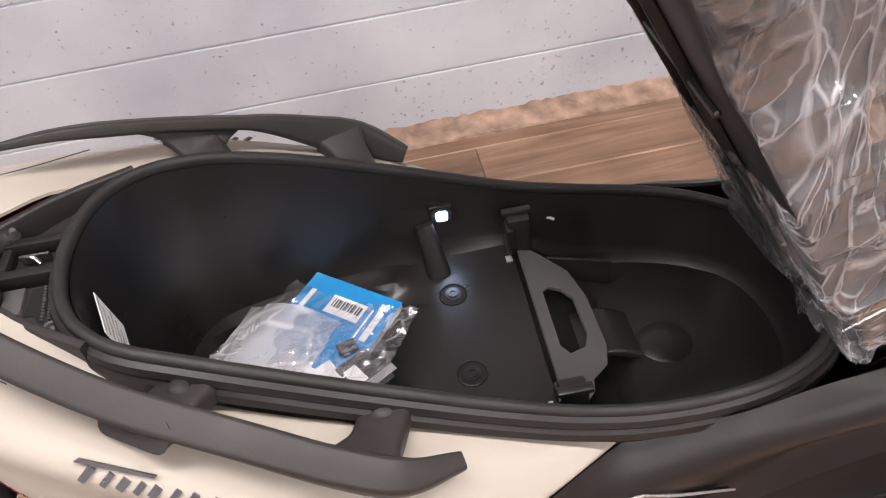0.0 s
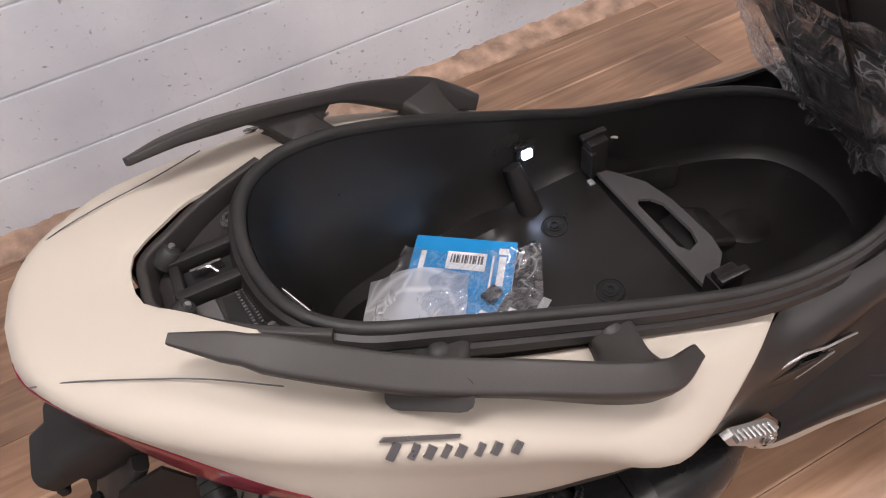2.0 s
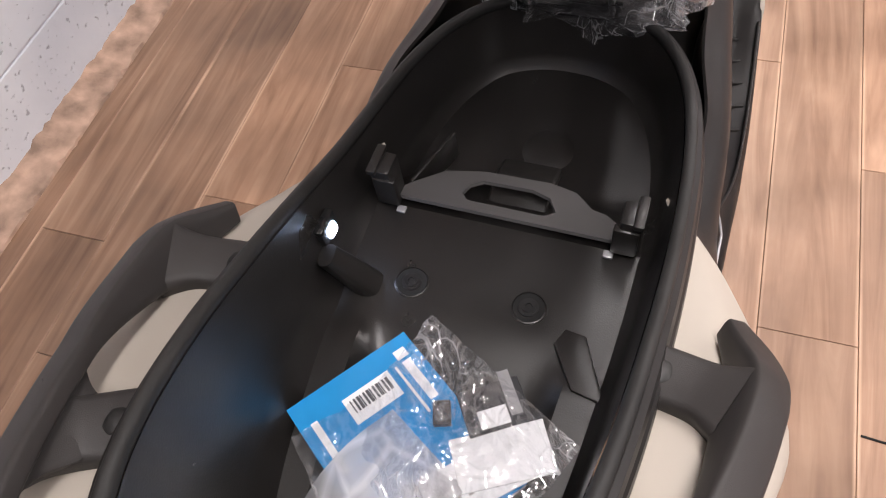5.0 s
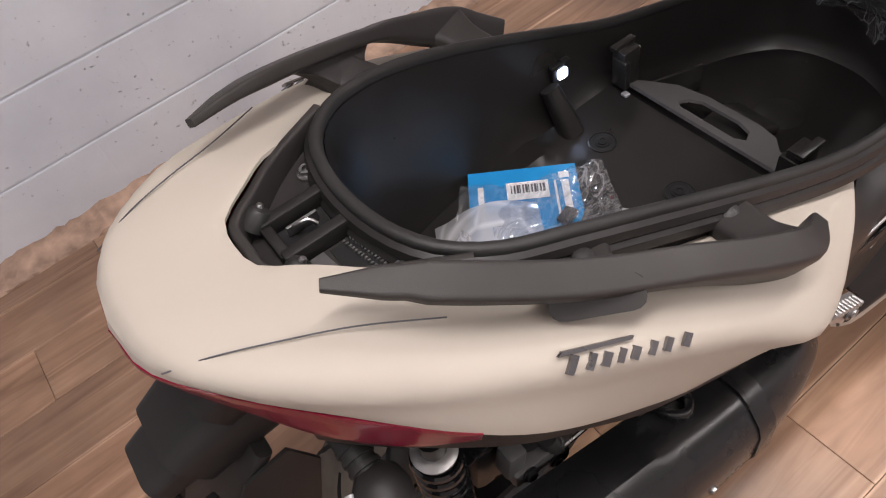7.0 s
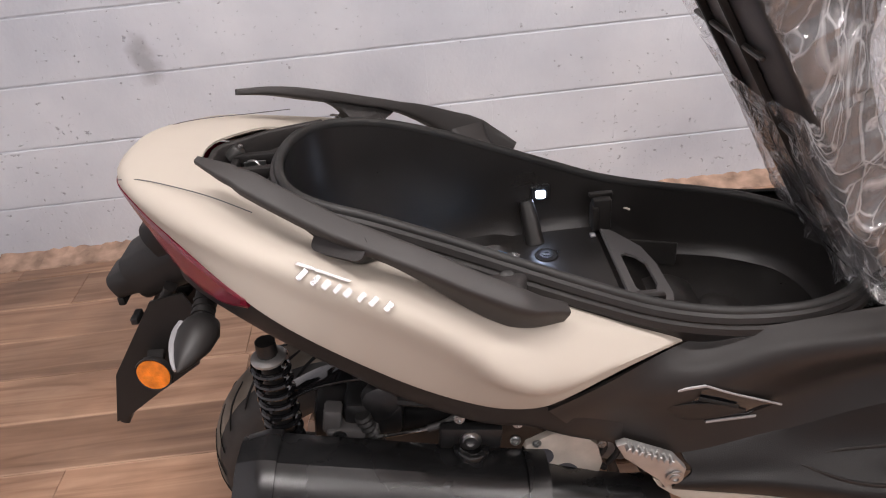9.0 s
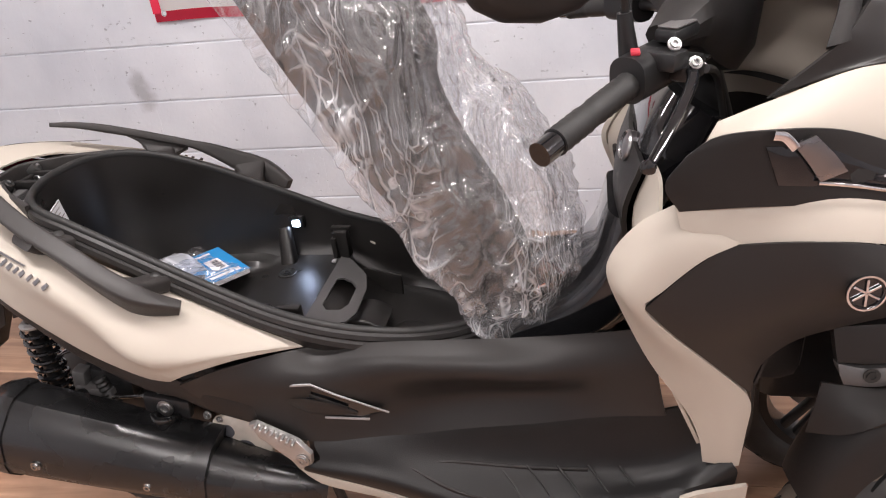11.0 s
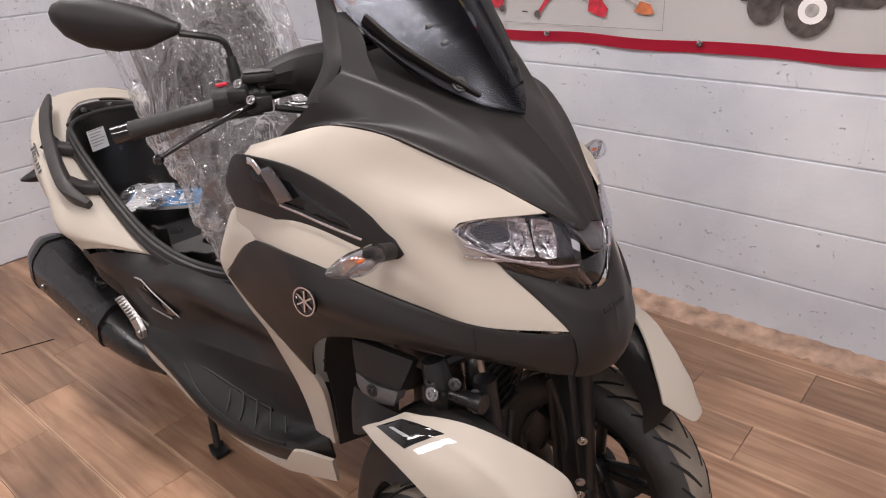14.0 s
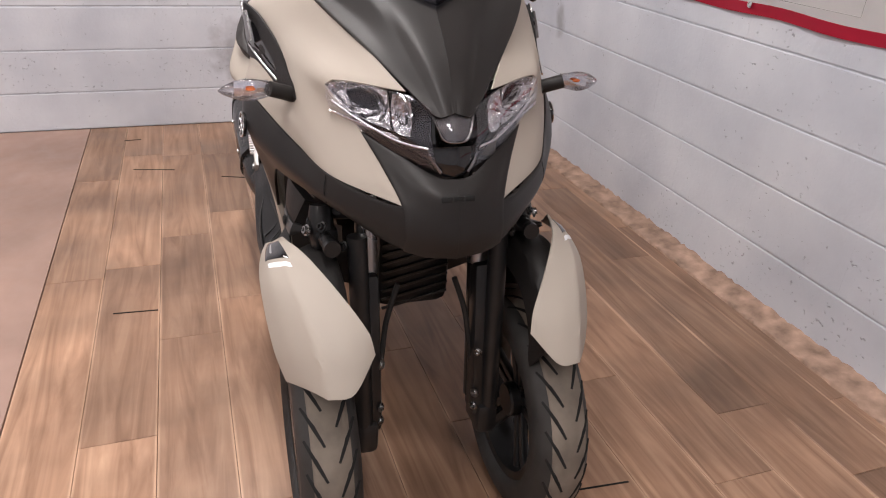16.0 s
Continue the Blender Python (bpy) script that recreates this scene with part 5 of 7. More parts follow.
    # dark nose between the headlamp and the cream tip
    shell("nose_side", [[(1.841, -0.147, 0.942), (1.866, -0.116, 0.924), (1.893, -0.080, 0.906), (1.923, -0.032, 0.881), (1.928, 0.0, 0.876)],
                        [(1.887, -0.116, 0.887), (1.901, -0.100, 0.879), (1.921, -0.077, 0.870), (1.945, -0.040, 0.858), (1.951, 0.0, 0.854)],
                        [(1.931, -0.092, 0.834), (1.936, -0.084, 0.832), (1.946, -0.067, 0.826), (1.957, -0.035, 0.822), (1.960, 0.0, 0.82)],
                        [(1.946, -0.09, 0.792), (1.951, -0.075, 0.788), (1.958, -0.055, 0.782), (1.966, -0.025, 0.778), (1.967, 0.0, 0.776)],
                        [(1.94, -0.09, 0.755), (1.95, -0.07, 0.750), (1.956, -0.05, 0.746), (1.96, -0.025, 0.744), (1.962, 0.0, 0.742)]], SATIN, SC, s, 24, 30, 0.006, 0.002, "black satin nose", (0, 0.86))
# middle lamp and slot of the nose
nose = shell("position_lamp", [[(1.890, -0.037, 0.984), (1.899, 0.0, 0.984), (1.890, 0.037, 0.984)], [(1.909, -0.029, 0.962), (1.917, 0.0, 0.962), (1.909, 0.029, 0.962)], [(1.918, -0.020, 0.944), (1.925, 0.0, 0.943), (1.918, 0.020, 0.944)]], GREYP, SC, 1, 14, 10, 0.006, 0.0, "grey middle position lamp under clear plastic", (0, 0.8))
shell("position_lens", [[(1.890, -0.037, 0.984), (1.899, 0.0, 0.984), (1.890, 0.037, 0.984)], [(1.909, -0.029, 0.962), (1.917, 0.0, 0.962), (1.909, 0.029, 0.962)], [(1.918, -0.020, 0.944), (1.925, 0.0, 0.943), (1.918, 0.020, 0.944)]], CLEAR, nose, 1, 14, 10, 0.002, 0.005, "clear lens", (0, 0.8))
part("lamp_rim", sweep(bmesh.new(), [(1.893, -0.037, 0.985), (1.912, -0.029, 0.962), (1.919, -0.022, 0.947), (1.924, -0.012, 0.942), (1.926, 0.0, 0.9415), (1.924, 0.012, 0.942), (1.919, 0.022, 0.947), (1.912, 0.029, 0.962), (1.893, 0.037, 0.985)], slab(0.004, 0.0035, 0.4, 3), 28), DARKCHROME, nose, "thin bright lamp rim")
LL = [[(1.893, -0.082, 0.931), (1.912, -0.045, 0.930), (1.922, 0.0, 0.932), (1.912, 0.045, 0.930), (1.893, 0.082, 0.931)],
      [(1.907, -0.055, 0.908), (1.920, -0.036, 0.905), (1.928, 0.0, 0.905), (1.920, 0.036, 0.905), (1.907, 0.055, 0.908)],
      [(1.918, -0.031, 0.883), (1.924, -0.02, 0.880), (1.928, 0.0, 0.879), (1.924, 0.02, 0.880), (1.918, 0.031, 0.883)]]
shell("lower_lamp", LL, GLOSS, nose, 1, 20, 10, 0.003, -0.004, "gloss black lower lamp", (0, 0.8))
for s in BOTH:
    part("lens_facet", sweep(bmesh.new(), flip([(1.911, -0.044, 0.918), (1.919, -0.034, 0.902), (1.924, -0.024, 0.888)], s), slab(0.002, 0.006, 0.4, 3), 8), DARKCHROME, nose, "bright facet in the lower lamp")
# near-black block paints the shade inside the intake slot
bm = bmesh.new()
block(bm, (0.010, 0.060, 0.010), pose(1.9500, 0, 0.850, 0, -14, 0), 0.002)
slot = part("nose_slot", bm, GROOVE_SHADE, SC, "near-black block for the shade in the intake slot")
for y in (-0.010, 0.010):
    part("slot_rib", block(bmesh.new(), (0.010, 0.003, 0.009), pose(1.9506, y, 0.850, 0, -14, 0), 0.0005, 1), SATIN, slot)

# black beak between the two cream panels
TH_TOP = [(1.53, 0.0, 1.235), (1.60, 0.0, 1.215), (1.69, 0.0, 1.178), (1.77, 0.0, 1.128), (1.85, 0.0, 1.06), (1.905, 0.0, 0.985)]
TH_M0 = [(1.55, -0.13, 1.232), (1.61, -0.11, 1.205), (1.69, -0.085, 1.168), (1.77, -0.06, 1.122), (1.85, -0.035, 1.056), (1.908, -0.012, 0.982)]
TH_M1 = [(1.575, -0.2, 1.218), (1.64, -0.163, 1.193), (1.70, -0.126, 1.16), (1.77, -0.086, 1.111), (1.845, -0.053, 1.046), (1.907, -0.024, 0.978)]
TH_M2 = [(1.535, -0.232, 1.172), (1.605, -0.206, 1.160), (1.675, -0.170, 1.141), (1.752, -0.126, 1.103), (1.82, -0.088, 1.056), (1.904, -0.033, 0.981)]
TH_CA = [tuple(Vector(a).lerp(Vector(b), 0.88)) for a, b in zip(TH_M0, TH_M1)]
TH_CB = [tuple(Vector(a).lerp(Vector(b), 0.14)) for a, b in zip(TH_M1, TH_M2)]
TH_LO = [(1.46, -0.245, 1.112), (1.57, -0.231, 1.142), (1.661, -0.205, 1.137), (1.735, -0.168, 1.105), (1.80, -0.122, 1.064), (1.90, -0.04, 0.985)]
for s in BOTH:
    shell("beak", [TH_TOP, TH_M0, TH_CA, TH_M1, TH_CB, TH_M2, TH_LO], SATIN, SC, s, 40, 36, 0.005, 0.003, "black satin beak below the windscreen", (0, 0.9))
    shell("screen_pillar", [[(1.559, -0.225, 1.176), (1.567, -0.19, 1.229), (1.556, -0.178, 1.253), (1.53, -0.16, 1.30), (1.50, -0.155, 1.345)], [(1.54, -0.236, 1.174), (1.552, -0.203, 1.229), (1.536, -0.184, 1.26), (1.51, -0.168, 1.302), (1.485, -0.160, 1.347)], [(1.522, -0.236, 1.170), (1.538, -0.205, 1.227), (1.52, -0.184, 1.27), (1.49, -0.165, 1.31), (1.472, -0.155, 1.35)]], MATTE, SC, s, 20, 8, 0.010, 0.0, "black windscreen pillar", (0, 1.0))
    shell("screen_base", [[(1.575, -0.205, 1.205), (1.567, -0.19, 1.229), (1.556, -0.178, 1.253), (1.53, -0.16, 1.30)], [(1.625, -0.165, 1.200), (1.60, -0.162, 1.236), (1.585, -0.155, 1.262), (1.55, -0.148, 1.302)]], MATTE, SC, s, 14, 5, 0.006, 0.0, "black windscreen base", (0, 1.0))
    bm = sweep(bmesh.new(), flip([(1.572, -0.142, 1.288), (1.612, -0.120, 1.246), (1.652, -0.098, 1.216), (1.698, -0.070, 1.184), (1.722, -0.05, 1.164)], s), slab(0.007, 0.042, 0.3, 4), 18, up=(0.6, -0.4 * s, 0.7), scale=lambda t: 1.1 - 0.5 * abs(t - 0.35))
    br = part("screen_bracket", bm, MATTE, SC, "black windscreen bracket")
    part("screen_bolt", bolt(bmesh.new(), (1.704, s * -0.070, 1.190), (0.7, -0.4 * s, 0.6), 0.009, 0.005), DARKMETAL, br)
# smoked screen: lower dark shield and clear upper part
SW = [[(1.775, -0.001, 1.135), (1.73, -0.06, 1.16), (1.66, -0.108, 1.205), (1.57, -0.15, 1.28), (1.50, -0.165, 1.35), (1.45, -0.15, 1.43)],
      [(1.775, 0.0, 1.135), (1.75, 0.0, 1.17), (1.70, 0.0, 1.235), (1.63, 0.0, 1.31), (1.56, 0.0, 1.385), (1.50, 0.0, 1.455)],
      [(1.775, 0.001, 1.135), (1.73, 0.06, 1.16), (1.66, 0.108, 1.205), (1.57, 0.15, 1.28), (1.50, 0.165, 1.35), (1.45, 0.15, 1.43)]]
shell("windscreen", SW, SCREEN, SC, 1, 30, 20, 0.003, 0.004, "smoked grey windscreen", (0, 0.9))
SI = [[(1.76, -0.001, 1.138), (1.715, -0.055, 1.162), (1.65, -0.098, 1.205), (1.57, -0.13, 1.275), (1.53, -0.135, 1.315)],
      [(1.76, 0.0, 1.138), (1.735, 0.0, 1.165), (1.685, 0.0, 1.225), (1.62, 0.0, 1.29), (1.585, 0.0, 1.325)],
      [(1.76, 0.001, 1.138), (1.715, 0.055, 1.162), (1.65, 0.098, 1.205), (1.57, 0.13, 1.275), (1.53, 0.135, 1.315)]]
shell("inner_shield", SI, SATIN, SC, 1, 24, 18, 0.004, -0.016, "black shield behind the windscreen", (0, 0.9))
bm = bmesh.new()
for k, (x, z, w) in enumerate(((1.665, 1.247, 0.07), (1.64, 1.272, 0.085))):
    block(bm, (0.006, w, 0.008), pose(x, -0.03, z, 0, 45, 0), 0.002)
pieces("shield_louvre", bm, GREYP, SC)

# inner leg shield, dash and tunnel
shell("inner_shield_panel", [[(1.325, -0.15, 0.985), (1.315, 0.0, 0.99), (1.325, 0.15, 0.985)],
                             [(1.30, -0.14, 0.88), (1.29, 0.0, 0.88), (1.30, 0.14, 0.88)],
                             [(1.345, -0.13, 0.72), (1.34, 0.0, 0.72), (1.345, 0.13, 0.72)],
                             [(1.425, -0.11, 0.52), (1.42, 0.0, 0.52), (1.425, 0.11, 0.52)]], MATTE, SC, 1, 30, 20, 0.008, label="black inner leg shield")
for s in BOTH:
    inner = shell("inner_leg_panel", [[(1.34, -0.27, 0.965), (1.345, -0.20, 0.982), (1.34, -0.14, 0.985)],
                                      [(1.285, -0.27, 0.87), (1.31, -0.20, 0.88), (1.315, -0.135, 0.88)],
                                      [(1.345, -0.258, 0.72), (1.355, -0.19, 0.72), (1.358, -0.125, 0.72)],
                                      [(1.425, -0.24, 0.52), (1.432, -0.17, 0.52), (1.435, -0.105, 0.52)]], CREAM, SC, s, 20, 20, 0.006, label="cream inner leg shield panel")
    bm = bmesh.new()
    block(bm, (0.012, 0.034, 0.075), pose(1.300, s * -0.222, 0.835, 0, -12, 0), 0.004)
    part("inner_vent", bm, MATTE, inner, "black slotted vent")
bm = sweep(bmesh.new(), [(1.34, 0.0, 0.88), (1.355, 0.0, 0.94), (1.37, 0.0, 1.0), (1.40, 0.0, 1.05)], slab(0.23, 0.10, 0.4, 5), 14, up=(-1, 0, 0.3), scale=lambda t: (0.8 + 0.3 * math.sin(math.pi * t), 1.0))
dash = part("dash_panel", bm, GLOSS, SC, "gloss black dash panel with the key switch")
bm = bmesh.new()
lathe(bm, [(0.026, -0.01), (0.026, 0.006), (0.023, 0.010), (0.020, 0.007), (0.012, 0.009), (0.0, 0.009)], facing((1.305, -0.045, 0.975), (-1, -0.2, 0.3)), 24)
part("key_switch", bm, DARKCHROME, dash, "round key switch")
bm = bmesh.new()
block(bm, (0.02, 0.05, 0.022), pose(1.298, -0.03, 0.925, 0, 20, 0), 0.004)
part("switch_keys", bm, GREYP, dash)
bm = bmesh.new()
sweep(bm, [(1.09, 0.0, 0.60), (1.16, 0.0, 0.635), (1.24, 0.0, 0.685), (1.30, 0.0, 0.76), (1.33, 0.0, 0.86)], slab(0.24, 0.12, 0.35, 5), 18, scale=lambda t: (1.15 - 0.25 * t, 1.0))
tun = part("centre_tunnel", bm, GLOSS, SC, "gloss black centre tunnel with the fuel flap")
bm = bmesh.new()
sweep(bm, [(1.145, 0.0, 0.686), (1.20, 0.0, 0.716), (1.255, 0.0, 0.765)], slab(0.15, 0.012, 0.4, 4), 10)
part("fuel_flap", bm, GLOSS, tun)
bm = bmesh.new()
plate(bm, [(-0.02, -0.012), (0.02, -0.012), (0.02, 0.012), (-0.02, 0.012)], 0.001, facing((1.165, -0.05, 0.7045), (-0.45, 0, 0.9), (0, 1, 0)))
lab = part("warning_label", bm, INK_AND_GAP, tun, "dark warning label with an orange bar", 0)
bm = bmesh.new()
plate(bm, [(-0.02, 0.006), (0.02, 0.006), (0.02, 0.012), (-0.02, 0.012)], 0.0012, facing((1.166, -0.05, 0.7052), (-0.45, 0, 0.9), (0, 1, 0)))
part("label_bar", bm, CORAL, lab, "", 0)

# handlebar
bm = bmesh.new()
for s in BOTH:
    sweep(bm, flip([(1.405, -0.03, 1.165), (1.375, -0.12, 1.16), (1.33, -0.20, 1.15), (1.275, -0.275, 1.135), (1.198, -0.386, 1.111)], s), ring(0.011, 12), 24)
BAR = part("handlebar", bm, DARKMETAL, SC, "black handlebar with cover and controls")
bm = sweep(bmesh.new(), [(1.335, -0.195, 1.182), (1.375, -0.13, 1.190), (1.42, -0.06, 1.172), (1.435, 0.0, 1.165), (1.42, 0.06, 1.172), (1.375, 0.13, 1.190), (1.335, 0.195, 1.182)], [(0.055, 0.02), (0.042, 0.06), (0.02, 0.076), (-0.02, 0.074), (-0.045, 0.055), (-0.055, 0.01), (-0.04, -0.06), (-0.01, -0.078), (0.03, -0.075), (0.05, -0.04)], 40, scale=lambda t: (0.45 + 0.6 * math.sin(math.pi * t), 0.22 + 0.8 * math.sin(math.pi * t) ** 1.6))
part("bar_cover", bm, MATTE, BAR, "black handlebar cover")
bm = sweep(bmesh.new(), [(1.44, -0.07, 1.236), (1.45, 0.0, 1.243), (1.44, 0.07, 1.236)], slab(0.06, 0.018, 0.4, 5), 14)
part("instrument_hood", bm, GLOSS, BAR, "dark instrument display hood")
bm = sweep(bmesh.new(), [(1.39, 0.0, 1.15), (1.42, 0.0, 1.05), (1.45, 0.0, 0.95)], ring(0.035, 14), 10)
part("steering_column", bm, DARKMETAL, BAR)
for s in BOTH:
    bm = sweep(bmesh.new(), flip([(1.292, -0.252, 1.14), (1.25, -0.312, 1.127), (1.203, -0.379, 1.1125)], s), ring(0.0165, 16), 24, scale=lambda t: 1.0 + (0.09 if int(t * 23) % 2 else 0.0))
    grip = part("grip", bm, RUBBER, BAR, "ribbed black rubber grip")
    bm = sweep(bmesh.new(), flip([(1.207, -0.373, 1.114), (1.196, -0.389, 1.110), (1.186, -0.403, 1.107)], s), ring(0.0155, 16), 6)
    part("bar_weight", bm, GLOSS, grip)
    bm = bmesh.new()
    sweep(bm, flip([(1.288, -0.256, 1.145), (1.31, -0.226, 1.147), (1.336, -0.192, 1.15)], s), slab(0.052, 0.06, 0.4, 5), 12)
    block(bm, (0.05, 0.035, 0.024), Matrix.Translation((1.335, s * -0.235, 1.165)) @ Matrix.Rotation(radians(-38 * s), 4, "Z"), 0.005)
    sw = part("switch_housing", bm, DARKMETAL, BAR, "black switch housing")
    bm = bmesh.new()
    block(bm, (0.012, 0.02, 0.006), Matrix.Translation((1.298, s * -0.243, 1.178)), 0.002)
    part("stop_switch", bm, PRINT_RED, sw, "red switch")
    bm = bmesh.new()
    sweep(bm, flip([(1.365, -0.215, 1.152), (1.368, -0.255, 1.145), (1.35, -0.31, 1.125), (1.325, -0.36, 1.10), (1.312, -0.384, 1.087)], s), slab(0.015, 0.010, 0.4, 4), 22, scale=lambda t: 1.1 - 0.35 * t)
    lathe(bm, [(0.002, -0.009), (0.008, -0.006), (0.0095, 0), (0.008, 0.006), (0.002, 0.009)], Matrix.Translation((1.308, s * -0.389, 1.083)), 14)
    lev = part("brake_lever", bm, GLOSS, BAR, "black brake lever with a ball end")
    bm = bmesh.new()
    block(bm, (0.03, 0.045, 0.03), Matrix.Translation((1.365, s * -0.215, 1.148)) @ Matrix.Rotation(radians(-35 * s), 4, "Z"), 0.005)
    part("lever_bracket", bm, DARKMETAL, lev, "black lever bracket")
    for q in ((1.372, -0.235, 1.158), (1.345, -0.238, 1.183), (1.388, -0.175, 1.135)):
        part("bracket_bolt", bolt(bmesh.new(), (q[0], s * q[1], q[2]), (0.2, -s * 0.7, 0.6), 0.006, 0.006), STEEL, lev, "bright bolt")
    part("link_rod", sweep(bmesh.new(), flip([(1.372, -0.16, 1.138), (1.39, -0.145, 1.135), (1.41, -0.12, 1.14)], s), ring(0.004, 8), 8), STEEL, lev, "bright hose fitting")
    bm = bmesh.new()
    block(bm, (0.034, 0.06, 0.018), Matrix.Translation((1.352, s * -0.20, 1.190)) @ Matrix.Rotation(radians(-36 * s), 4, "Z"), 0.006)
    part("fluid_reservoir", bm, DARKMETAL, lev, "black brake fluid reservoir")
    bm = bmesh.new()
    block(bm, (0.028, 0.05, 0.003), Matrix.Translation((1.352, s * -0.20, 1.2005)) @ Matrix.Rotation(radians(-36 * s), 4, "Z"), 0.001, 1)
    part("reservoir_lid", bm, GREYP, lev)
    part("bracket_screw", bolt(bmesh.new(), (1.353, s * -0.205, 1.159), (0.4, -s * 0.6, 0.7), 0.009, 0.005), STEEL, lev)
    bm = sweep(bmesh.new(), flip([(1.39, -0.20, 1.14), (1.41, -0.14, 1.12), (1.43, -0.08, 1.08), (1.45, -0.05, 1.0)], s), ring(0.006, 8), 16)
    part("brake_hose", bm, RUBBER, lev)
    # mirror on its stalk
    bm = bmesh.new()
    sweep(bm, flip([(1.292, -0.205, 1.165), (1.288, -0.207, 1.195), (1.285, -0.208, 1.22)], s), ring(0.0115, 12), 8, scale=lambda t: 1.15 - 0.3 * t)
    sweep(bm, flip([(1.286, -0.207, 1.20), (1.285, -0.21, 1.235), (1.28, -0.225, 1.253), (1.262, -0.285, 1.27)], s), ring(0.006, 10), 20)
    mir = part("mirror_stalk", bm, DARKMETAL, BAR, "black mirror stalk")
    bm = bmesh.new()
    ax = (Vector((1.115, s * -0.425, 1.312)) - Vector((1.262, s * -0.282, 1.276))).normalized()
    upv = Vector((0, 0, 1))
    depth = ax.cross(upv).normalized()
    upm = depth.cross(ax)
    rings = []
    outline = [(0.0, 0.010), (0.012, 0.016), (0.05, 0.036), (0.10, 0.046), (0.15, 0.046), (0.185, 0.036), (0.205, 0.018), (0.21, 0.004)]
    for t, h in outline:
        c = Vector((1.262, s * -0.282, 1.278)) + ax * t + upm * (-0.006 * math.sin(t / 0.21 * 3.1))
        rings.append([bm.verts.new(c + upm * h * math.sin(2 * math.pi * j / 18) * (0.8 if math.sin(2 * math.pi * j / 18) > 0 else 1.0) + depth * (0.006 + h * 0.55) * math.cos(2 * math.pi * j / 18)) for j in range(18)])
    for A, B in zip(rings, rings[1:]):
        for j in range(18):
            bm.faces.new((A[j], A[(j + 1) % 18], B[(j + 1) % 18], B[j]))
    bm.faces.new(rings[0][::-1])
    bm.faces.new(rings[-1])
    part("mirror_shell", bm, MATTE, mir, "black rear-view mirror housing")

# seat, tipped up on its front hinge
HX, HZ = 1.085, 0.645
SU = Vector((-0.50, 0.0, 0.866))
SN = Vector((0.866, 0.0, 0.50))
SEAT_ST = [(0.0, 0.075, 0.05), (0.06, 0.10, 0.085), (0.18, 0.125, 0.10), (0.32, 0.15, 0.10), (0.42, 0.165, 0.115), (0.50, 0.165, 0.165), (0.65, 0.155, 0.165), (0.78, 0.135, 0.14), (0.86, 0.10, 0.10), (0.885, 0.05, 0.06)]


def seat_ring(u, w, t, grow=0.0, k=28):
    c = Vector((HX, 0, HZ)) + SU * u
    out = []
    for i in range(k):
        a = 2 * math.pi * i / k
        ca, sa = math.cos(a), math.sin(a)
        e = 0.55
        yy = math.copysign(abs(ca) ** e, ca) * (w + grow)
        nn = math.copysign(abs(sa) ** 0.6, sa)
        nn = nn * (t + grow) if nn > 0 else nn * (0.012 + grow)
        out.append(c + Vector((0, 1, 0)) * yy + SN * nn)
    return out


def seat_mesh(bm, grow=0.0, k=28, steps=40, wob=0.0):
    us = spline([(u, w, t) for u, w, t in SEAT_ST], steps)
    rings = []
    for v in us:
        pts = seat_ring(v.x, v.y, v.z, grow, k)
        if wob:
            pts = [p + Vector((noise.noise(p * 9), noise.noise(p * 9 + Vector((5, 0, 0))), noise.noise(p * 9 + Vector((0, 7, 0))))) * wob + Vector((noise.noise(p * 28), noise.noise(p * 28 + Vector((3, 0, 0))), noise.noise(p * 28 + Vector((0, 9, 0))))) * wob * 0.45 for p in pts]
        rings.append([bm.verts.new(p) for p in pts])
    for A, B in zip(rings, rings[1:]):
        for j in range(k):
            bm.faces.new((A[j], A[(j + 1) % k], B[(j + 1) % k], B[j]))
    bm.faces.new(rings[0][::-1])
    bm.faces.new(rings[-1])
    return rings


bm = bmesh.new()
seat_mesh(bm)
SEAT = part("seat", bm, material("black_seat_vinyl", (0.03, 0.027, 0.026), 0.5, grain=(0.4, 350), vary=(0.12, 7), rvary=0.06), SC, "black vinyl seat raised on its hinge", 50)
bm = bmesh.new()
us = spline([(u, w, t) for u, w, t in SEAT_ST[1:-1]], 20)
c = Vector((HX, 0, HZ))
for u0, w0 in ((0.10, 0.17), (0.22, 0.21), (0.34, 0.26), (0.48, 0.28), (0.62, 0.26), (0.74, 0.22)):
    mm = Matrix((Vector((0, 1, 0)), SU, SN)).transposed().to_4x4()
    mm.translation = c + SU * u0 - SN * 0.018
    block(bm, (w0 * 0.88, 0.008, 0.008), mm, 0.002, 1)
for y0 in (-0.06, 0.06):
    mm = Matrix((Vector((0, 1, 0)), SU, SN)).transposed().to_4x4()
    mm.translation = c + SU * 0.42 - SN * 0.018 + Vector((0, y0, 0))
    block(bm, (0.008, 0.70, 0.012), mm, 0.002, 1)
pieces("seat_base", bm, BIN, SEAT, "black ribbed seat underside")
bm = bmesh.new()
sweep(bm, [(1.095, 0.0, 0.655), (1.075, 0.0, 0.70), (1.05, 0.0, 0.75)], slab(0.075, 0.006, 0.3, 3), 6, up=(1, 0, 0.5))
block(bm, (0.05, 0.09, 0.02), pose(1.10, 0, 0.648), 0.004)
hin = part("seat_hinge", bm, SILVER, SEAT, "grey metal seat hinge")
bm = bmesh.new()
for y0 in (-0.022, 0.022):
    bolt(bm, (1.066, y0, 0.715), (-0.85, 0, -0.5), 0.006, 0.004)
pieces("hinge_bolt", bm, STEEL, hin)

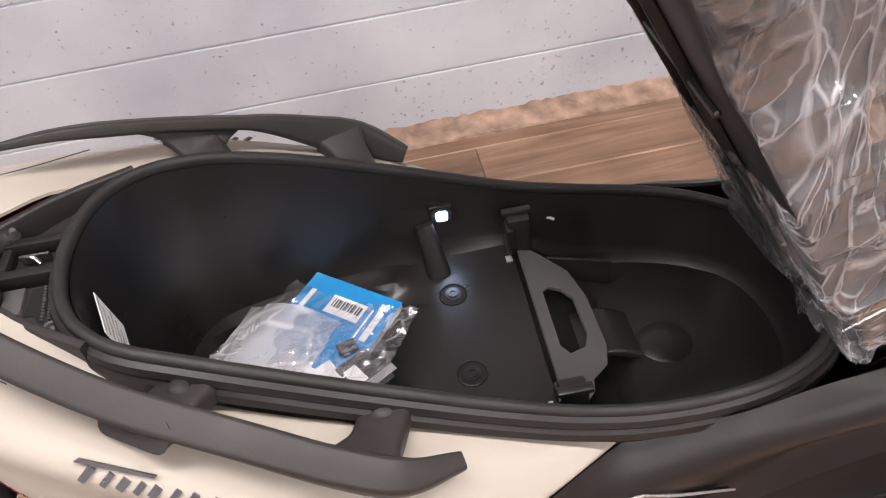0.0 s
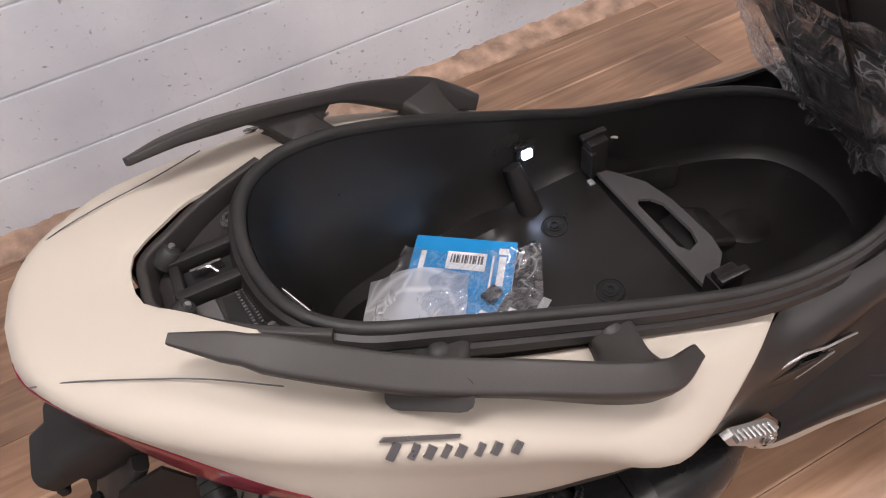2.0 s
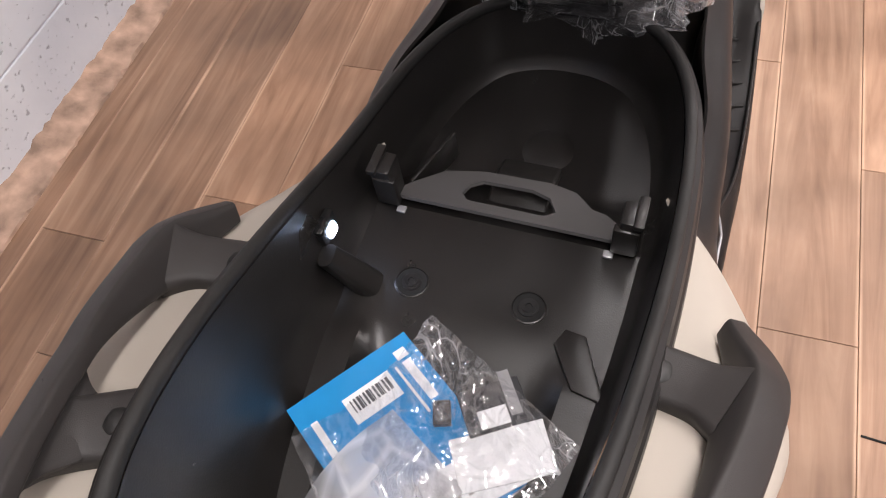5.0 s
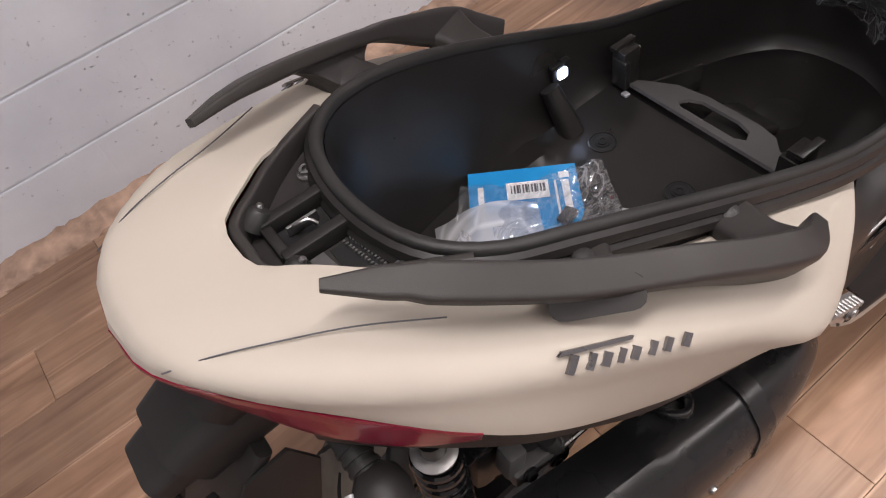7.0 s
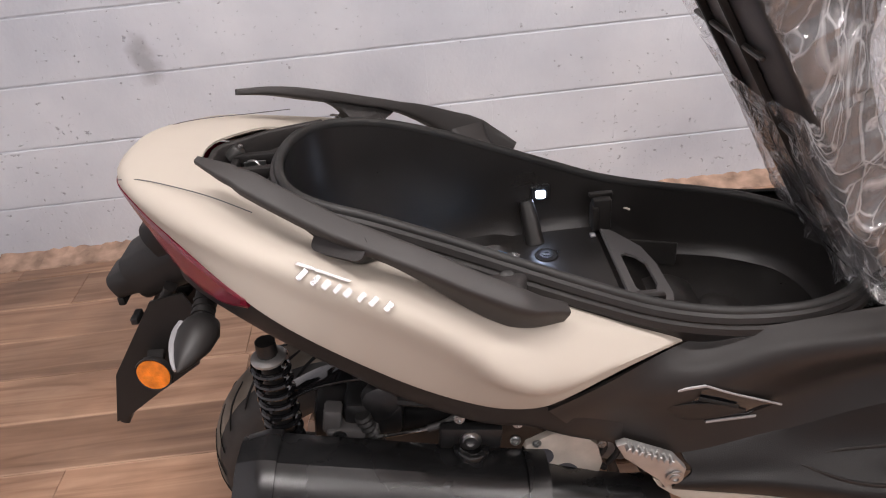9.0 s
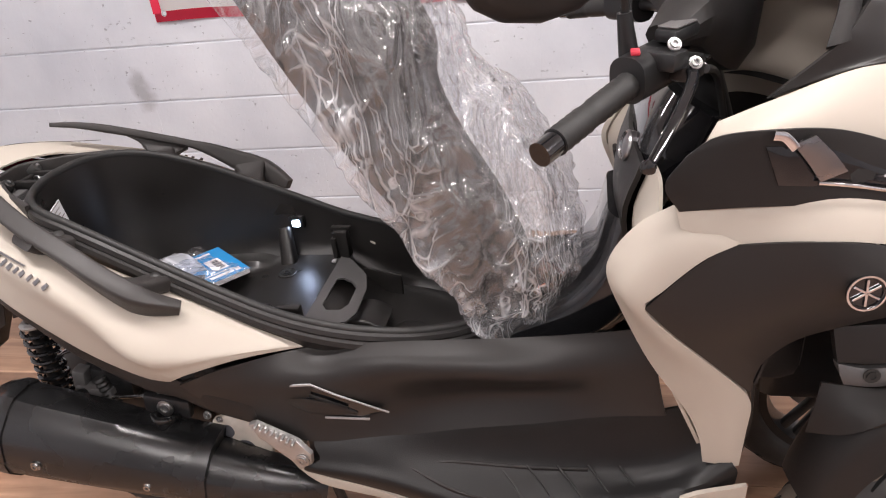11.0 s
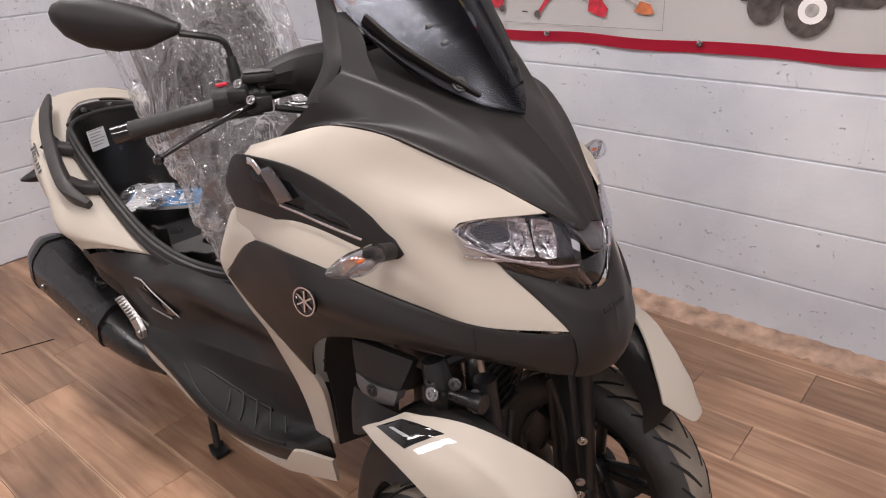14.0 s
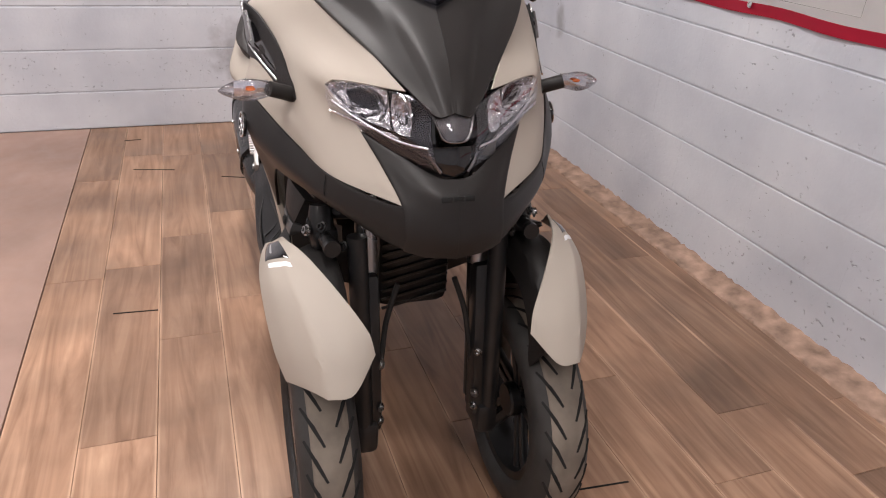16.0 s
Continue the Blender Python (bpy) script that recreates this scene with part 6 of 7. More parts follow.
# rear: plate holder, indicators, reflector, wheel, shock absorber, exhaust
bm = bmesh.new()
sweep(bm, [(0.12, 0.0, 0.80), (0.03, 0.0, 0.80), (-0.05, 0.0, 0.775), (-0.098, 0.0, 0.755)], slab(0.15, 0.09, 0.35, 5), 18, scale=lambda t: (1.15 - 0.45 * t, 1.0 - 0.12 * t))
HOLD = part("plate_holder", bm, MATTE, SC, "black rear plate holder with reflectors")
bm = bmesh.new()
sweep(bm, [(-0.090, 0.0, 0.752), (-0.115, 0.0, 0.747), (-0.140, 0.0, 0.738)], slab(0.088, 0.05, 0.35, 5), 10, scale=lambda t: 1.0 - 0.12 * t)
block(bm, (0.012, 0.07, 0.016), pose(-0.135, 0, 0.714), 0.003)
part("lamp_box", bm, MATTE, HOLD, "black plate lamp box")
bm = sweep(bmesh.new(), [(-0.03, 0.0, 0.76), (-0.07, 0.0, 0.70), (-0.13, 0.0, 0.60), (-0.205, 0.0, 0.465)], slab(0.15, 0.018, 0.35, 4), 18, up=(-1, 0, 0.4), scale=lambda t: (1.1 - 0.35 * t, 1.0))
part("rear_flap", bm, MATTE, HOLD)
bm = sweep(bmesh.new(), [(0.16, 0.0, 0.80), (0.06, 0.0, 0.835), (0.0, 0.0, 0.842), (-0.045, 0.0, 0.825)], slab(0.19, 0.09, 0.35, 5), 14, scale=lambda t: (1.15 - 0.5 * t, 1.0 - 0.3 * t))
part("holder_base", bm, MATTE, HOLD)
for s in BOTH:
    bm = bmesh.new()
    plate(bm, [(-0.063, 0.745), (-0.162, 0.605), (-0.195, 0.50), (-0.178, 0.505), (-0.107, 0.555), (-0.02, 0.612), (0.01, 0.70), (-0.01, 0.755)], 0.006, Matrix(((1, 0, 0, 0), (0, 0, 1, s * -0.088), (0, 1, 0, 0), (0, 0, 0, 1))), 0.002)
    part("flap_side", bm, MATTE, HOLD)
for s in BOTH:
    bm = bmesh.new()
    m = facing((-0.073, s * -0.126, 0.638), (-0.1, -s, 0.12))
    lathe(bm, [(0.029, 0), (0.0305, 0.008), (0.0295, 0.0115), (0.0275, 0.010)], m, 28)
    rf = part("side_reflector", bm, MATTE, HOLD)
    for k in range(6):
        bm = bmesh.new()
        fan = [(0.0, 0.0)] + [(0.027 * math.cos(2 * math.pi * (k + q / 5) / 6), 0.027 * math.sin(2 * math.pi * (k + q / 5) / 6)) for q in range(6)]
        a = 2 * math.pi * (k + 0.5) / 6
        tip = Matrix.Translation((0, 0, 0.0085)) @ Matrix.Rotation(radians(2.5 if k % 2 else -2.5), 4, Vector((math.cos(a), math.sin(a), 0)))
        plate(bm, fan, 0.0025, m @ tip)
        part("reflector_facet", bm, ORANGE, rf, "orange reflector facet", 0)
    bm = sweep(bmesh.new(), flip([(-0.085, -0.066, 0.648), (-0.08, -0.095, 0.645), (-0.075, -0.128, 0.64)], s), slab(0.028, 0.012, 0.3, 3), 6)
    part("reflector_arm", bm, MATTE, HOLD)
    bm = bmesh.new()
    sweep(bm, flip([(0.045, -0.07, 0.79), (0.043, -0.12, 0.772), (0.042, -0.165, 0.757)], s), ring(0.016, 12), 8, scale=lambda t: 1.15 - 0.2 * t)
    for q in (0.132, 0.143, 0.154):
        sweep(bm, flip([(0.0425, -q, 0.7685 - (q - 0.132) * 0.33), (0.0425, -q - 0.005, 0.767 - (q - 0.132) * 0.33)], s), ring(0.0175, 12), 3)
    ri = part("rear_indicator", bm, MATTE, HOLD, "rear indicator on a ribbed black stalk")
    body, lens = bmesh.new(), bmesh.new()
    rings, edge = [], []
    for q, wide, tall in ((0.0, 0.016, 0.013), (0.12, 0.027, 0.020), (0.3, 0.031, 0.023), (0.55, 0.027, 0.020), (0.8, 0.016, 0.012), (0.94, 0.007, 0.006), (1.0, 0.002, 0.002)):
        c = Vector((0.043 - 0.016 * q * q, s * (-0.160 - 0.098 * q), 0.757 - 0.014 * q))
        rings.append([body.verts.new(c + Vector((wide * math.cos(2 * math.pi * k / 20), 0, tall * math.sin(2 * math.pi * k / 20)))) for k in range(20)])
        edge.append(tuple(c + Vector((-wide * 0.97, 0, 0.004))))
    for A, B in zip(rings, rings[1:]):
        for k in range(20):
            body.faces.new((A[k], A[(k + 1) % 20], B[(k + 1) % 20], B[k]))
    body.faces.new(rings[0][::-1])
    body.faces.new(rings[-1])
    part("indicator_body", body, SATIN, ri)
    sweep(lens, edge[1:], slab(0.012, 0.016, 0.4, 4), 16, scale=lambda t: 1.0 - 0.7 * t * t)
    part("indicator_lens", lens, SILVER, ri, "bright clear lens edge")
bm = bmesh.new()
block(bm, (0.012, 0.03, 0.012), pose(-0.105, -0.06, 0.70), 0.002)
part("plate_lamp", bm, DARKMETAL, HOLD)


def wheel(name, x, y, r, w, rim_r, label, side):
    """Tyre, spoked rim and hub, axle along y."""
    m = Matrix.Translation((x, y, r)) @ Matrix.Rotation(radians(90), 4, "X")
    bm = bmesh.new()
    prof = []
    for i in range(15):
        a = radians(-105 + 210 * i / 14)
        prof.append((r - w * 0.46 + w * 0.46 * math.cos(a) if abs(a) < 1.4 else rim_r + 0.012, math.sin(a) * w * 0.5))
    prof = [(rim_r, -w * 0.36)] + prof[1:-1] + [(rim_r, w * 0.36)]
    lathe(bm, prof + [prof[0]], m, 72)
    ob = part(name, bm, TYRE, SC, label, 60)
    bm = bmesh.new()
    for i in range(26):
        a = 2 * math.pi * i / 26
        for sgn in (-1, 1):
            pts = []
            for k in range(4):
                b = a + 0.10 * k + (0.12 if sgn > 0 else 0)
                lat = sgn * w * (0.10 + 0.10 * k)
                th = math.asin(min(abs(lat) / (w * 0.5), 0.98))
                rad = r - w * 0.46 + w * 0.46 * math.cos(th) + 0.0016
                pts.append(m @ Vector((rad * math.cos(b), rad * math.sin(b), lat)))
            sweep(bm, pts, slab(0.006, 0.0016, 0.3, 2), 5, up=(m @ Vector((math.cos(a), math.sin(a), 0)) - m.translation).normalized(), scale=lambda t: 0.5 + 0.8 * math.sin(math.pi * min(max(t, 0.1), 0.9)))
    part("tread_groove", bm, GROOVE_SHADE, ob, "", 0)
    bm = bmesh.new()
    arc = []
    for i in range(11):
        a = radians(-38 + 76 * i / 10)
        arc.append((r - w * 0.46 + w * 0.46 * math.cos(a) + 0.0012, math.sin(a) * w * 0.5))
    lathe(bm, arc + [(p[0] - 0.003, p[1]) for p in arc[::-1]] + arc[:1], m, 72)
    part("tread_band", bm, TREAD, ob, "dusty brown running surface", 60)
    bm = bmesh.new()
    lathe(bm, [(rim_r - 0.016, -w * 0.36), (rim_r + 0.004, -w * 0.38), (rim_r + 0.004, -w * 0.34), (rim_r - 0.012, -w * 0.28), (rim_r - 0.02, 0), (rim_r - 0.012, w * 0.28), (rim_r + 0.004, w * 0.34), (rim_r + 0.004, w * 0.38), (rim_r - 0.016, w * 0.36), (rim_r - 0.028, 0), (rim_r - 0.016, -w * 0.36)], m, 56)
    part("rim", bm, DARKMETAL, ob, "black cast rim")
    for i in range(5):
        bm = bmesh.new()
        for d in (-0.13, 0.13):
            a = 2 * math.pi * i / 5 + 0.3
            p0 = Vector((0.03 * math.cos(a + d * 3), 0.03 * math.sin(a + d * 3), 0.0))
            p1 = Vector(((rim_r - 0.018) * math.cos(a + d), (rim_r - 0.018) * math.sin(a + d), side * w * 0.16))
            sweep(bm, [m @ p0, m @ ((p0 + p1) / 2), m @ p1], slab(0.022, 0.018, 0.3, 3), 6, up=(0, 1, 0.01))
        part("spoke", bm, DARKMETAL, ob)
    bm = bmesh.new()
    lathe(bm, [(0.036, -0.035), (0.04, -0.03), (0.04, 0.03), (0.036, 0.035)], m, 24)
    part("hub", bm, DARKMETAL, ob)
    bm = bmesh.new()
    lathe(bm, [(0.065, -side * 0.040), (0.115, -side * 0.040), (0.115, -side * 0.045), (0.065, -side * 0.045), (0.065, -side * 0.040)], m, 48)
    part("brake_disc", bm, STEEL, ob, "steel brake disc")
    return ob


wheel("rear_wheel", 0.20, 0.0, 0.285, 0.14, 0.185, "rear wheel with a black tyre and rim", 1)
for s in BOTH:
    wheel("front_wheel", 1.805, -0.235 * s, 0.266, 0.118, 0.178, "front wheel with a grooved black tyre", -s)

# rear suspension, engine, exhaust
for s in BOTH:
    bm = sweep(bmesh.new(), flip([(0.115, -0.142, 0.69), (0.112, -0.142, 0.60), (0.105, -0.142, 0.43)], s), ring(0.016, 12), 10)
    sh = part("shock_absorber", bm, DARKMETAL, SC, "rear shock absorber with a black coil spring")
    pts = []
    for i in range(90):
        t = i / 89
        a = 2 * math.pi * 8.5 * t
        pts.append((0.114 - 0.008 * t + 0.027 * math.cos(a), s * -0.142 + 0.027 * math.sin(a), 0.655 - 0.185 * t))
    part("coil_spring", sweep(bmesh.new(), pts, ring(0.0052, 8), 200), GLOSS, sh, "gloss black coil")
    bm = bmesh.new()
    lathe(bm, [(0.027, 0.0), (0.028, 0.005), (0.024, 0.008), (0.018, 0.010)], pose(0.114, s * -0.142, 0.655), 24)
    part("spring_collar", bm, ALU, sh, "bright spring collar")
bm = bmesh.new()
for dx, dz, sx, sz, yy in ((0.26, 0.52, 0.10, 0.07, -0.12), (0.36, 0.56, 0.14, 0.05, -0.10), (0.30, 0.46, 0.30, 0.10, -0.09), (0.48, 0.44, 0.24, 0.16, -0.07), (0.62, 0.44, 0.14, 0.18, -0.08), (0.45, 0.53, 0.10, 0.06, -0.12)):
    block(bm, (sx, 0.09, sz), pose(dx, yy, dz, 0, 8, 0), 0.014)
ENG = part("engine", block(bmesh.new(), (0.55, 0.12, 0.16), pose(0.42, 0.14, 0.36), 0.03), DARKMETAL, SC, "dark scooter engine with aluminium covers")
pieces("engine_casting", bm, DARKMETAL, ENG)
bm = bmesh.new()
m = facing((0.565, -0.20, 0.437), (0.0, -1, 0.15))
plate(bm, [(-0.075, -0.065), (-0.076, 0.01), (-0.062, 0.04), (-0.02, 0.058), (0.03, 0.05), (0.054, 0.028), (0.062, -0.01), (0.05, -0.05), (0.0, -0.078)], 0.014, m, 0.004)
part("engine_cover", bm, material("pale_cast_alloy", (0.52, 0.47, 0.41), 0.5, 0.3, grain=(0.3, 220), vary=(0.2, 20)), ENG, "cast aluminium engine cover")
# dark discs paint the shade inside the cover's two holes
bm = bmesh.new()
for x0, y0, r0 in ((-0.034, 0.015, 0.0155), (0.0, -0.026, 0.023)):
    lathe(bm, [(r0, 0.0135), (r0, 0.0155), (r0 * 0.8, 0.0145), (0.0, 0.0145)], m @ Matrix.Translation((x0, y0, 0)), 22)
pieces("cover_port", bm, INK_AND_GAP, ENG, "", 40)
bm = bmesh.new()
for p in ((-0.065, -0.045), (0.06, 0.03), (0.055, -0.045), (-0.045, 0.043)):
    q = m @ Vector((p[0], p[1], 0.014))
    bolt(bm, q, (0, -1, 0), 0.005, 0.005)
pieces("engine_bolt", bm, STEEL, ENG)
bm = bmesh.new()
sweep(bm, [(0.28, -0.15, 0.555), (0.36, -0.16, 0.545), (0.44, -0.165, 0.55), (0.50, -0.15, 0.575)], ring(0.008, 8), 16)
sweep(bm, [(0.24, -0.14, 0.60), (0.34, -0.15, 0.60), (0.44, -0.13, 0.585)], ring(0.005, 8), 16)
sweep(bm, [(0.50, -0.16, 0.565), (0.51, -0.165, 0.53), (0.49, -0.165, 0.50)], ring(0.006, 8), 10)
pieces("hose", bm, RUBBER, ENG, "black hoses")
# rear brake caliper, its bracket, cable rod and clips
bm = bmesh.new()
block(bm, (0.085, 0.035, 0.032), pose(0.225, -0.165, 0.505, 0, 4, 0), 0.006)
block(bm, (0.03, 0.03, 0.05), pose(0.195, -0.16, 0.535, 0, 12, 0), 0.006)
cal = part("brake_caliper", bm, GREYP, ENG, "dark cast rear brake caliper")
for q in ((0.205, 0.512), (0.247, 0.492)):
    part("caliper_pin", bolt(bmesh.new(), (q[0], -0.183, q[1]), (0, -1, 0.1), 0.008, 0.008), DARKMETAL, cal)
bm = sweep(bmesh.new(), [(0.245, -0.172, 0.545), (0.255, -0.172, 0.50), (0.262, -0.172, 0.475)], ring(0.012, 12), 14, scale=lambda t: 1.0 + (0.2 if int(t * 13) % 2 else 0.0))
part("rubber_boot", bm, RUBBER, cal)
bm = bmesh.new()
lathe(bm, [(0.03, 0.0), (0.034, 0.012), (0.03, 0.03), (0.018, 0.036)], facing((0.275, -0.13, 0.545), (0, -1, 0.2)), 20)
part("actuator_housing", bm, DARKMETAL, cal, "dark cast actuator housing")
bm = sweep(bmesh.new(), [(0.245, -0.178, 0.497), (0.30, -0.18, 0.503), (0.352, -0.18, 0.510)], ring(0.0035, 8), 8)
part("cable_rod", bm, STEEL, ENG, "bright cable rod")
bm = sweep(bmesh.new(), [(0.348, -0.18, 0.509), (0.375, -0.18, 0.517), (0.402, -0.178, 0.533), (0.43, -0.17, 0.56)], ring(0.0065, 10), 12)
part("cable_sleeve", bm, GREYP, ENG, "grey cable sleeve")
for q in ((0.40, 0.541), (0.396, 0.498), (0.492, 0.52), (0.487, 0.48), (0.628, 0.47), (0.622, 0.43)):
    part("bright_bolt", bolt(bmesh.new(), (q[0], -0.195, q[1]), (0, -1, 0.25), 0.006, 0.008), STEEL, ENG, "bright hex bolt")
bm = bmesh.new()
sweep(bm, [(0.400, -0.19, 0.54), (0.405, -0.195, 0.52), (0.397, -0.195, 0.50)], slab(0.006, 0.004, 0.4, 3), 6)
part("clip", bm, STEEL, ENG, "bright steel clip")
bm = bmesh.new()
sweep(bm, [(0.625, -0.19, 0.475), (0.632, -0.20, 0.45), (0.615, -0.20, 0.42), (0.635, -0.20, 0.40)], ring(0.006, 8), 14)
sweep(bm, [(0.645, -0.19, 0.47), (0.655, -0.20, 0.44), (0.64, -0.20, 0.41)], ring(0.005, 8), 12)
pieces("coolant_hose", bm, RUBBER, ENG, "black hose beside the cover")
bm = block(bmesh.new(), (0.05, 0.03, 0.05), pose(0.655, -0.17, 0.42, 0, 12, 0), 0.008)
part("alloy_bracket", bm, ALU, ENG, "pale alloy bracket")
# hugger arch behind the shock absorber
bm = sweep(bmesh.new(), [(0.10, -0.12, 0.55), (0.20, -0.13, 0.60), (0.32, -0.13, 0.60), (0.42, -0.12, 0.56)], slab(0.05, 0.006, 0.4, 3), 20)
part("mud_flap", bm, GLOSS, ENG, "gloss black inner guard")
# swing arm on the far side
bm = sweep(bmesh.new(), [(0.20, 0.12, 0.29), (0.40, 0.13, 0.34), (0.62, 0.12, 0.40)], slab(0.05, 0.09, 0.35, 4), 12)
part("swing_arm", bm, DARKMETAL, SC)

MUF = [(0.055, -0.255, 0.477), (0.11, -0.256, 0.466), (0.25, -0.257, 0.443), (0.40, -0.257, 0.418), (0.515, -0.255, 0.40)]
octa = [(-0.058, 0.088), (-0.03, 0.099), (0.012, 0.099), (0.03, 0.088), (0.060, 0.052), (0.068, 0.03), (0.072, -0.03), (0.066, -0.055), (0.04, -0.088), (0.02, -0.098), (-0.03, -0.098), (-0.06, -0.085), (-0.07, 0.0)]
bm = sweep(bmesh.new(), MUF, octa, 24, scale=lambda t: (0.86 + 0.14 * min(t / 0.06, 1) - 0.10 * t, 0.86 + 0.14 * min(t / 0.06, 1) - 0.30 * t))
EX = part("exhaust_muffler", bm, MUFFLER, SC, "matt black exhaust muffler with heat guard", 28)
bm = sweep(bmesh.new(), [(0.505, -0.262, 0.396), (0.58, -0.258, 0.378), (0.66, -0.245, 0.356), (0.72, -0.22, 0.335)], [(a * 0.80, b * 0.62) for a, b in octa], 14, scale=lambda t: 1.0 - 0.4 * t)
part("pipe_guard", bm, MUFFLER, EX)
bm = sweep(bmesh.new(), [(0.048, -0.255, 0.479), (0.075, -0.2555, 0.4735), (0.105, -0.256, 0.467)], [(a * 1.025, b * 1.02) for a, b in octa], 8, scale=lambda t: 0.86 + 0.14 * min(t * 1.6, 1))
part("end_cap", bm, MUFFLER, EX, "angled black end cap", 28)
bm = sweep(bmesh.new(), [(0.488, -0.2555, 0.4045), (0.505, -0.2553, 0.402), (0.520, -0.255, 0.3995)], [(a * 0.945, b * 0.76) for a, b in octa], 6)
part("guard_collar", bm, MUFFLER, EX, "raised black collar", 28)
bm = bmesh.new()
lathe(bm, [(0.034, 0.0), (0.036, 0.010), (0.033, 0.014), (0.026, 0.013), (0.024, 0.0)], facing((0.056, -0.255, 0.478), (-1, 0, 0.15)), 24)
part("tail_pipe", bm, DARKMETAL, EX)
bm = bmesh.new()
block(bm, (0.10, 0.02, 0.045), pose(0.415, -0.205, 0.512, 0, 8, 0), 0.006)
part("hanger_bracket", bm, DARKMETAL, EX)
bm = sweep(bmesh.new(), [(0.392, -0.213, 0.495), (0.396, -0.235, 0.507), (0.415, -0.25, 0.507), (0.434, -0.235, 0.500), (0.437, -0.213, 0.49)], slab(0.012, 0.014, 0.4, 4), 18)
part("hanger_saddle", bm, MUFFLER, EX)
part("hanger_bolt", bolt(bmesh.new(), (0.414, -0.2155, 0.512), (0, -1, 0.1), 0.012, 0.008), STEEL, EX, "bright hanger bolt")
bm = bmesh.new()
for p in ((0.17, -0.326, 0.445), (0.40, -0.32, 0.403)):
    bolt(bm, p, (0, -1, 0), 0.007, 0.006)
pieces("guard_screw", bm, STEEL, EX)

# centre stand
bm = bmesh.new()
for s in BOTH:
    sweep(bm, flip([(0.66, -0.10, 0.33), (0.70, -0.13, 0.20), (0.755, -0.16, 0.012)], s), ring(0.011, 10), 12)
    sweep(bm, flip([(0.735, -0.155, 0.011), (0.765, -0.165, 0.009), (0.80, -0.168, 0.012)], s), slab(0.045, 0.012, 0.3, 3), 6)
sweep(bm, [(0.68, -0.12, 0.26), (0.68, 0.0, 0.25), (0.68, 0.12, 0.26)], ring(0.009, 8), 8)
part("centre_stand", bm, DARKMETAL, SC, "black steel centre stand")

# front suspension and linkage
for s in BOTH:
    fork = part("front_fork", sweep(bmesh.new(), flip([(1.735, -0.118, 0.84), (1.765, -0.118, 0.60), (1.80, -0.118, 0.30)], s), ring(0.021, 14), 14), DARKMETAL, SC, "black front fork leg")
    part("fork_tube", sweep(bmesh.new(), flip([(1.735, -0.118, 0.82), (1.75, -0.118, 0.72), (1.765, -0.118, 0.62)], s), ring(0.0225, 14), 8), STEEL, fork, "bright chrome fork tube")
    part("fork_leg", sweep(bmesh.new(), flip([(1.80, -0.145, 0.72), (1.825, -0.142, 0.50), (1.845, -0.14, 0.27)], s), ring(0.02, 14), 12), DARKMETAL, fork)
    bm = bmesh.new()
    block(bm, (0.06, 0.05, 0.36), pose(1.80, s * -0.125, 0.45, 0, -8, 0), 0.012)
    block(bm, (0.09, 0.05, 0.08), pose(1.82, s * -0.135, 0.266), 0.015)
    part("fork_bridge", bm, DARKMETAL, fork)
    bm = bmesh.new()
    block(bm, (0.05, 0.04, 0.11), pose(1.70, s * -0.175, 0.36, 0, 20, 0), 0.01)
    part("brake_caliper", bm, DARKMETAL, fork)
    bm = bmesh.new()
    for z in (0.30, 0.335, 0.445):
        bolt(bm, (1.845, s * -0.105, z), (0.6, 0.8 * s, 0), 0.007, 0.006)
    pieces("fork_bolt", bm, STEEL, fork)
    bm = sweep(bmesh.new(), flip([(1.79, -0.06, 0.60), (1.80, -0.085, 0.52), (1.81, -0.10, 0.42), (1.78, -0.12, 0.33)], s), ring(0.006, 8), 20)
    part("brake_hose", bm, RUBBER, fork)
    # steering knuckle and link
    kn = shell("link_cover", [[(1.588, -0.250, 0.768), (1.65, -0.246, 0.772), (1.72, -0.232, 0.768)],
                              [(1.594, -0.256, 0.735), (1.65, -0.254, 0.738), (1.712, -0.244, 0.738)],
                              [(1.600, -0.259, 0.711), (1.65, -0.258, 0.710), (1.704, -0.253, 0.714)]], MATTE, SC, s, 14, 10, 0.02, 0.0, "black linkage cover", (0, 0.7))
    shell("cover_facet", [[(1.600, -0.260, 0.7095), (1.645, -0.2595, 0.702), (1.702, -0.256, 0.711)],
                          [(1.605, -0.264, 0.690), (1.65, -0.265, 0.686), (1.699, -0.262, 0.692)],
                          [(1.613, -0.262, 0.672), (1.655, -0.262, 0.670), (1.694, -0.261, 0.680)]], GREYP, kn, s, 12, 8, 0.02, 0.0, "satin grey lower facet", (0, 0.7))
    shell("cover_skirt", [[(1.585, -0.256, 0.670), (1.65, -0.260, 0.667), (1.71, -0.262, 0.674)], [(1.578, -0.262, 0.630), (1.63, -0.285, 0.640), (1.69, -0.292, 0.662)], [(1.572, -0.262, 0.575), (1.62, -0.295, 0.605), (1.67, -0.305, 0.648)]], MATTE, kn, s, 12, 8, 0.006, 0.0, "black skirt above the mudguard", (0, 0.7))
    bm = bmesh.new()
    sweep(bm, flip([(1.74, -0.205, 0.765), (1.752, -0.206, 0.72), (1.758, -0.206, 0.685)], s), ring(0.02, 14), 10, scale=lambda t: 1.0 + 0.25 * math.sin(math.pi * t))
    block(bm, (0.055, 0.05, 0.045), pose(1.752, s * -0.203, 0.705, 0, 0, 12 * s), 0.012)
    part("knuckle", bm, DARKMETAL, kn, "black steering knuckle")
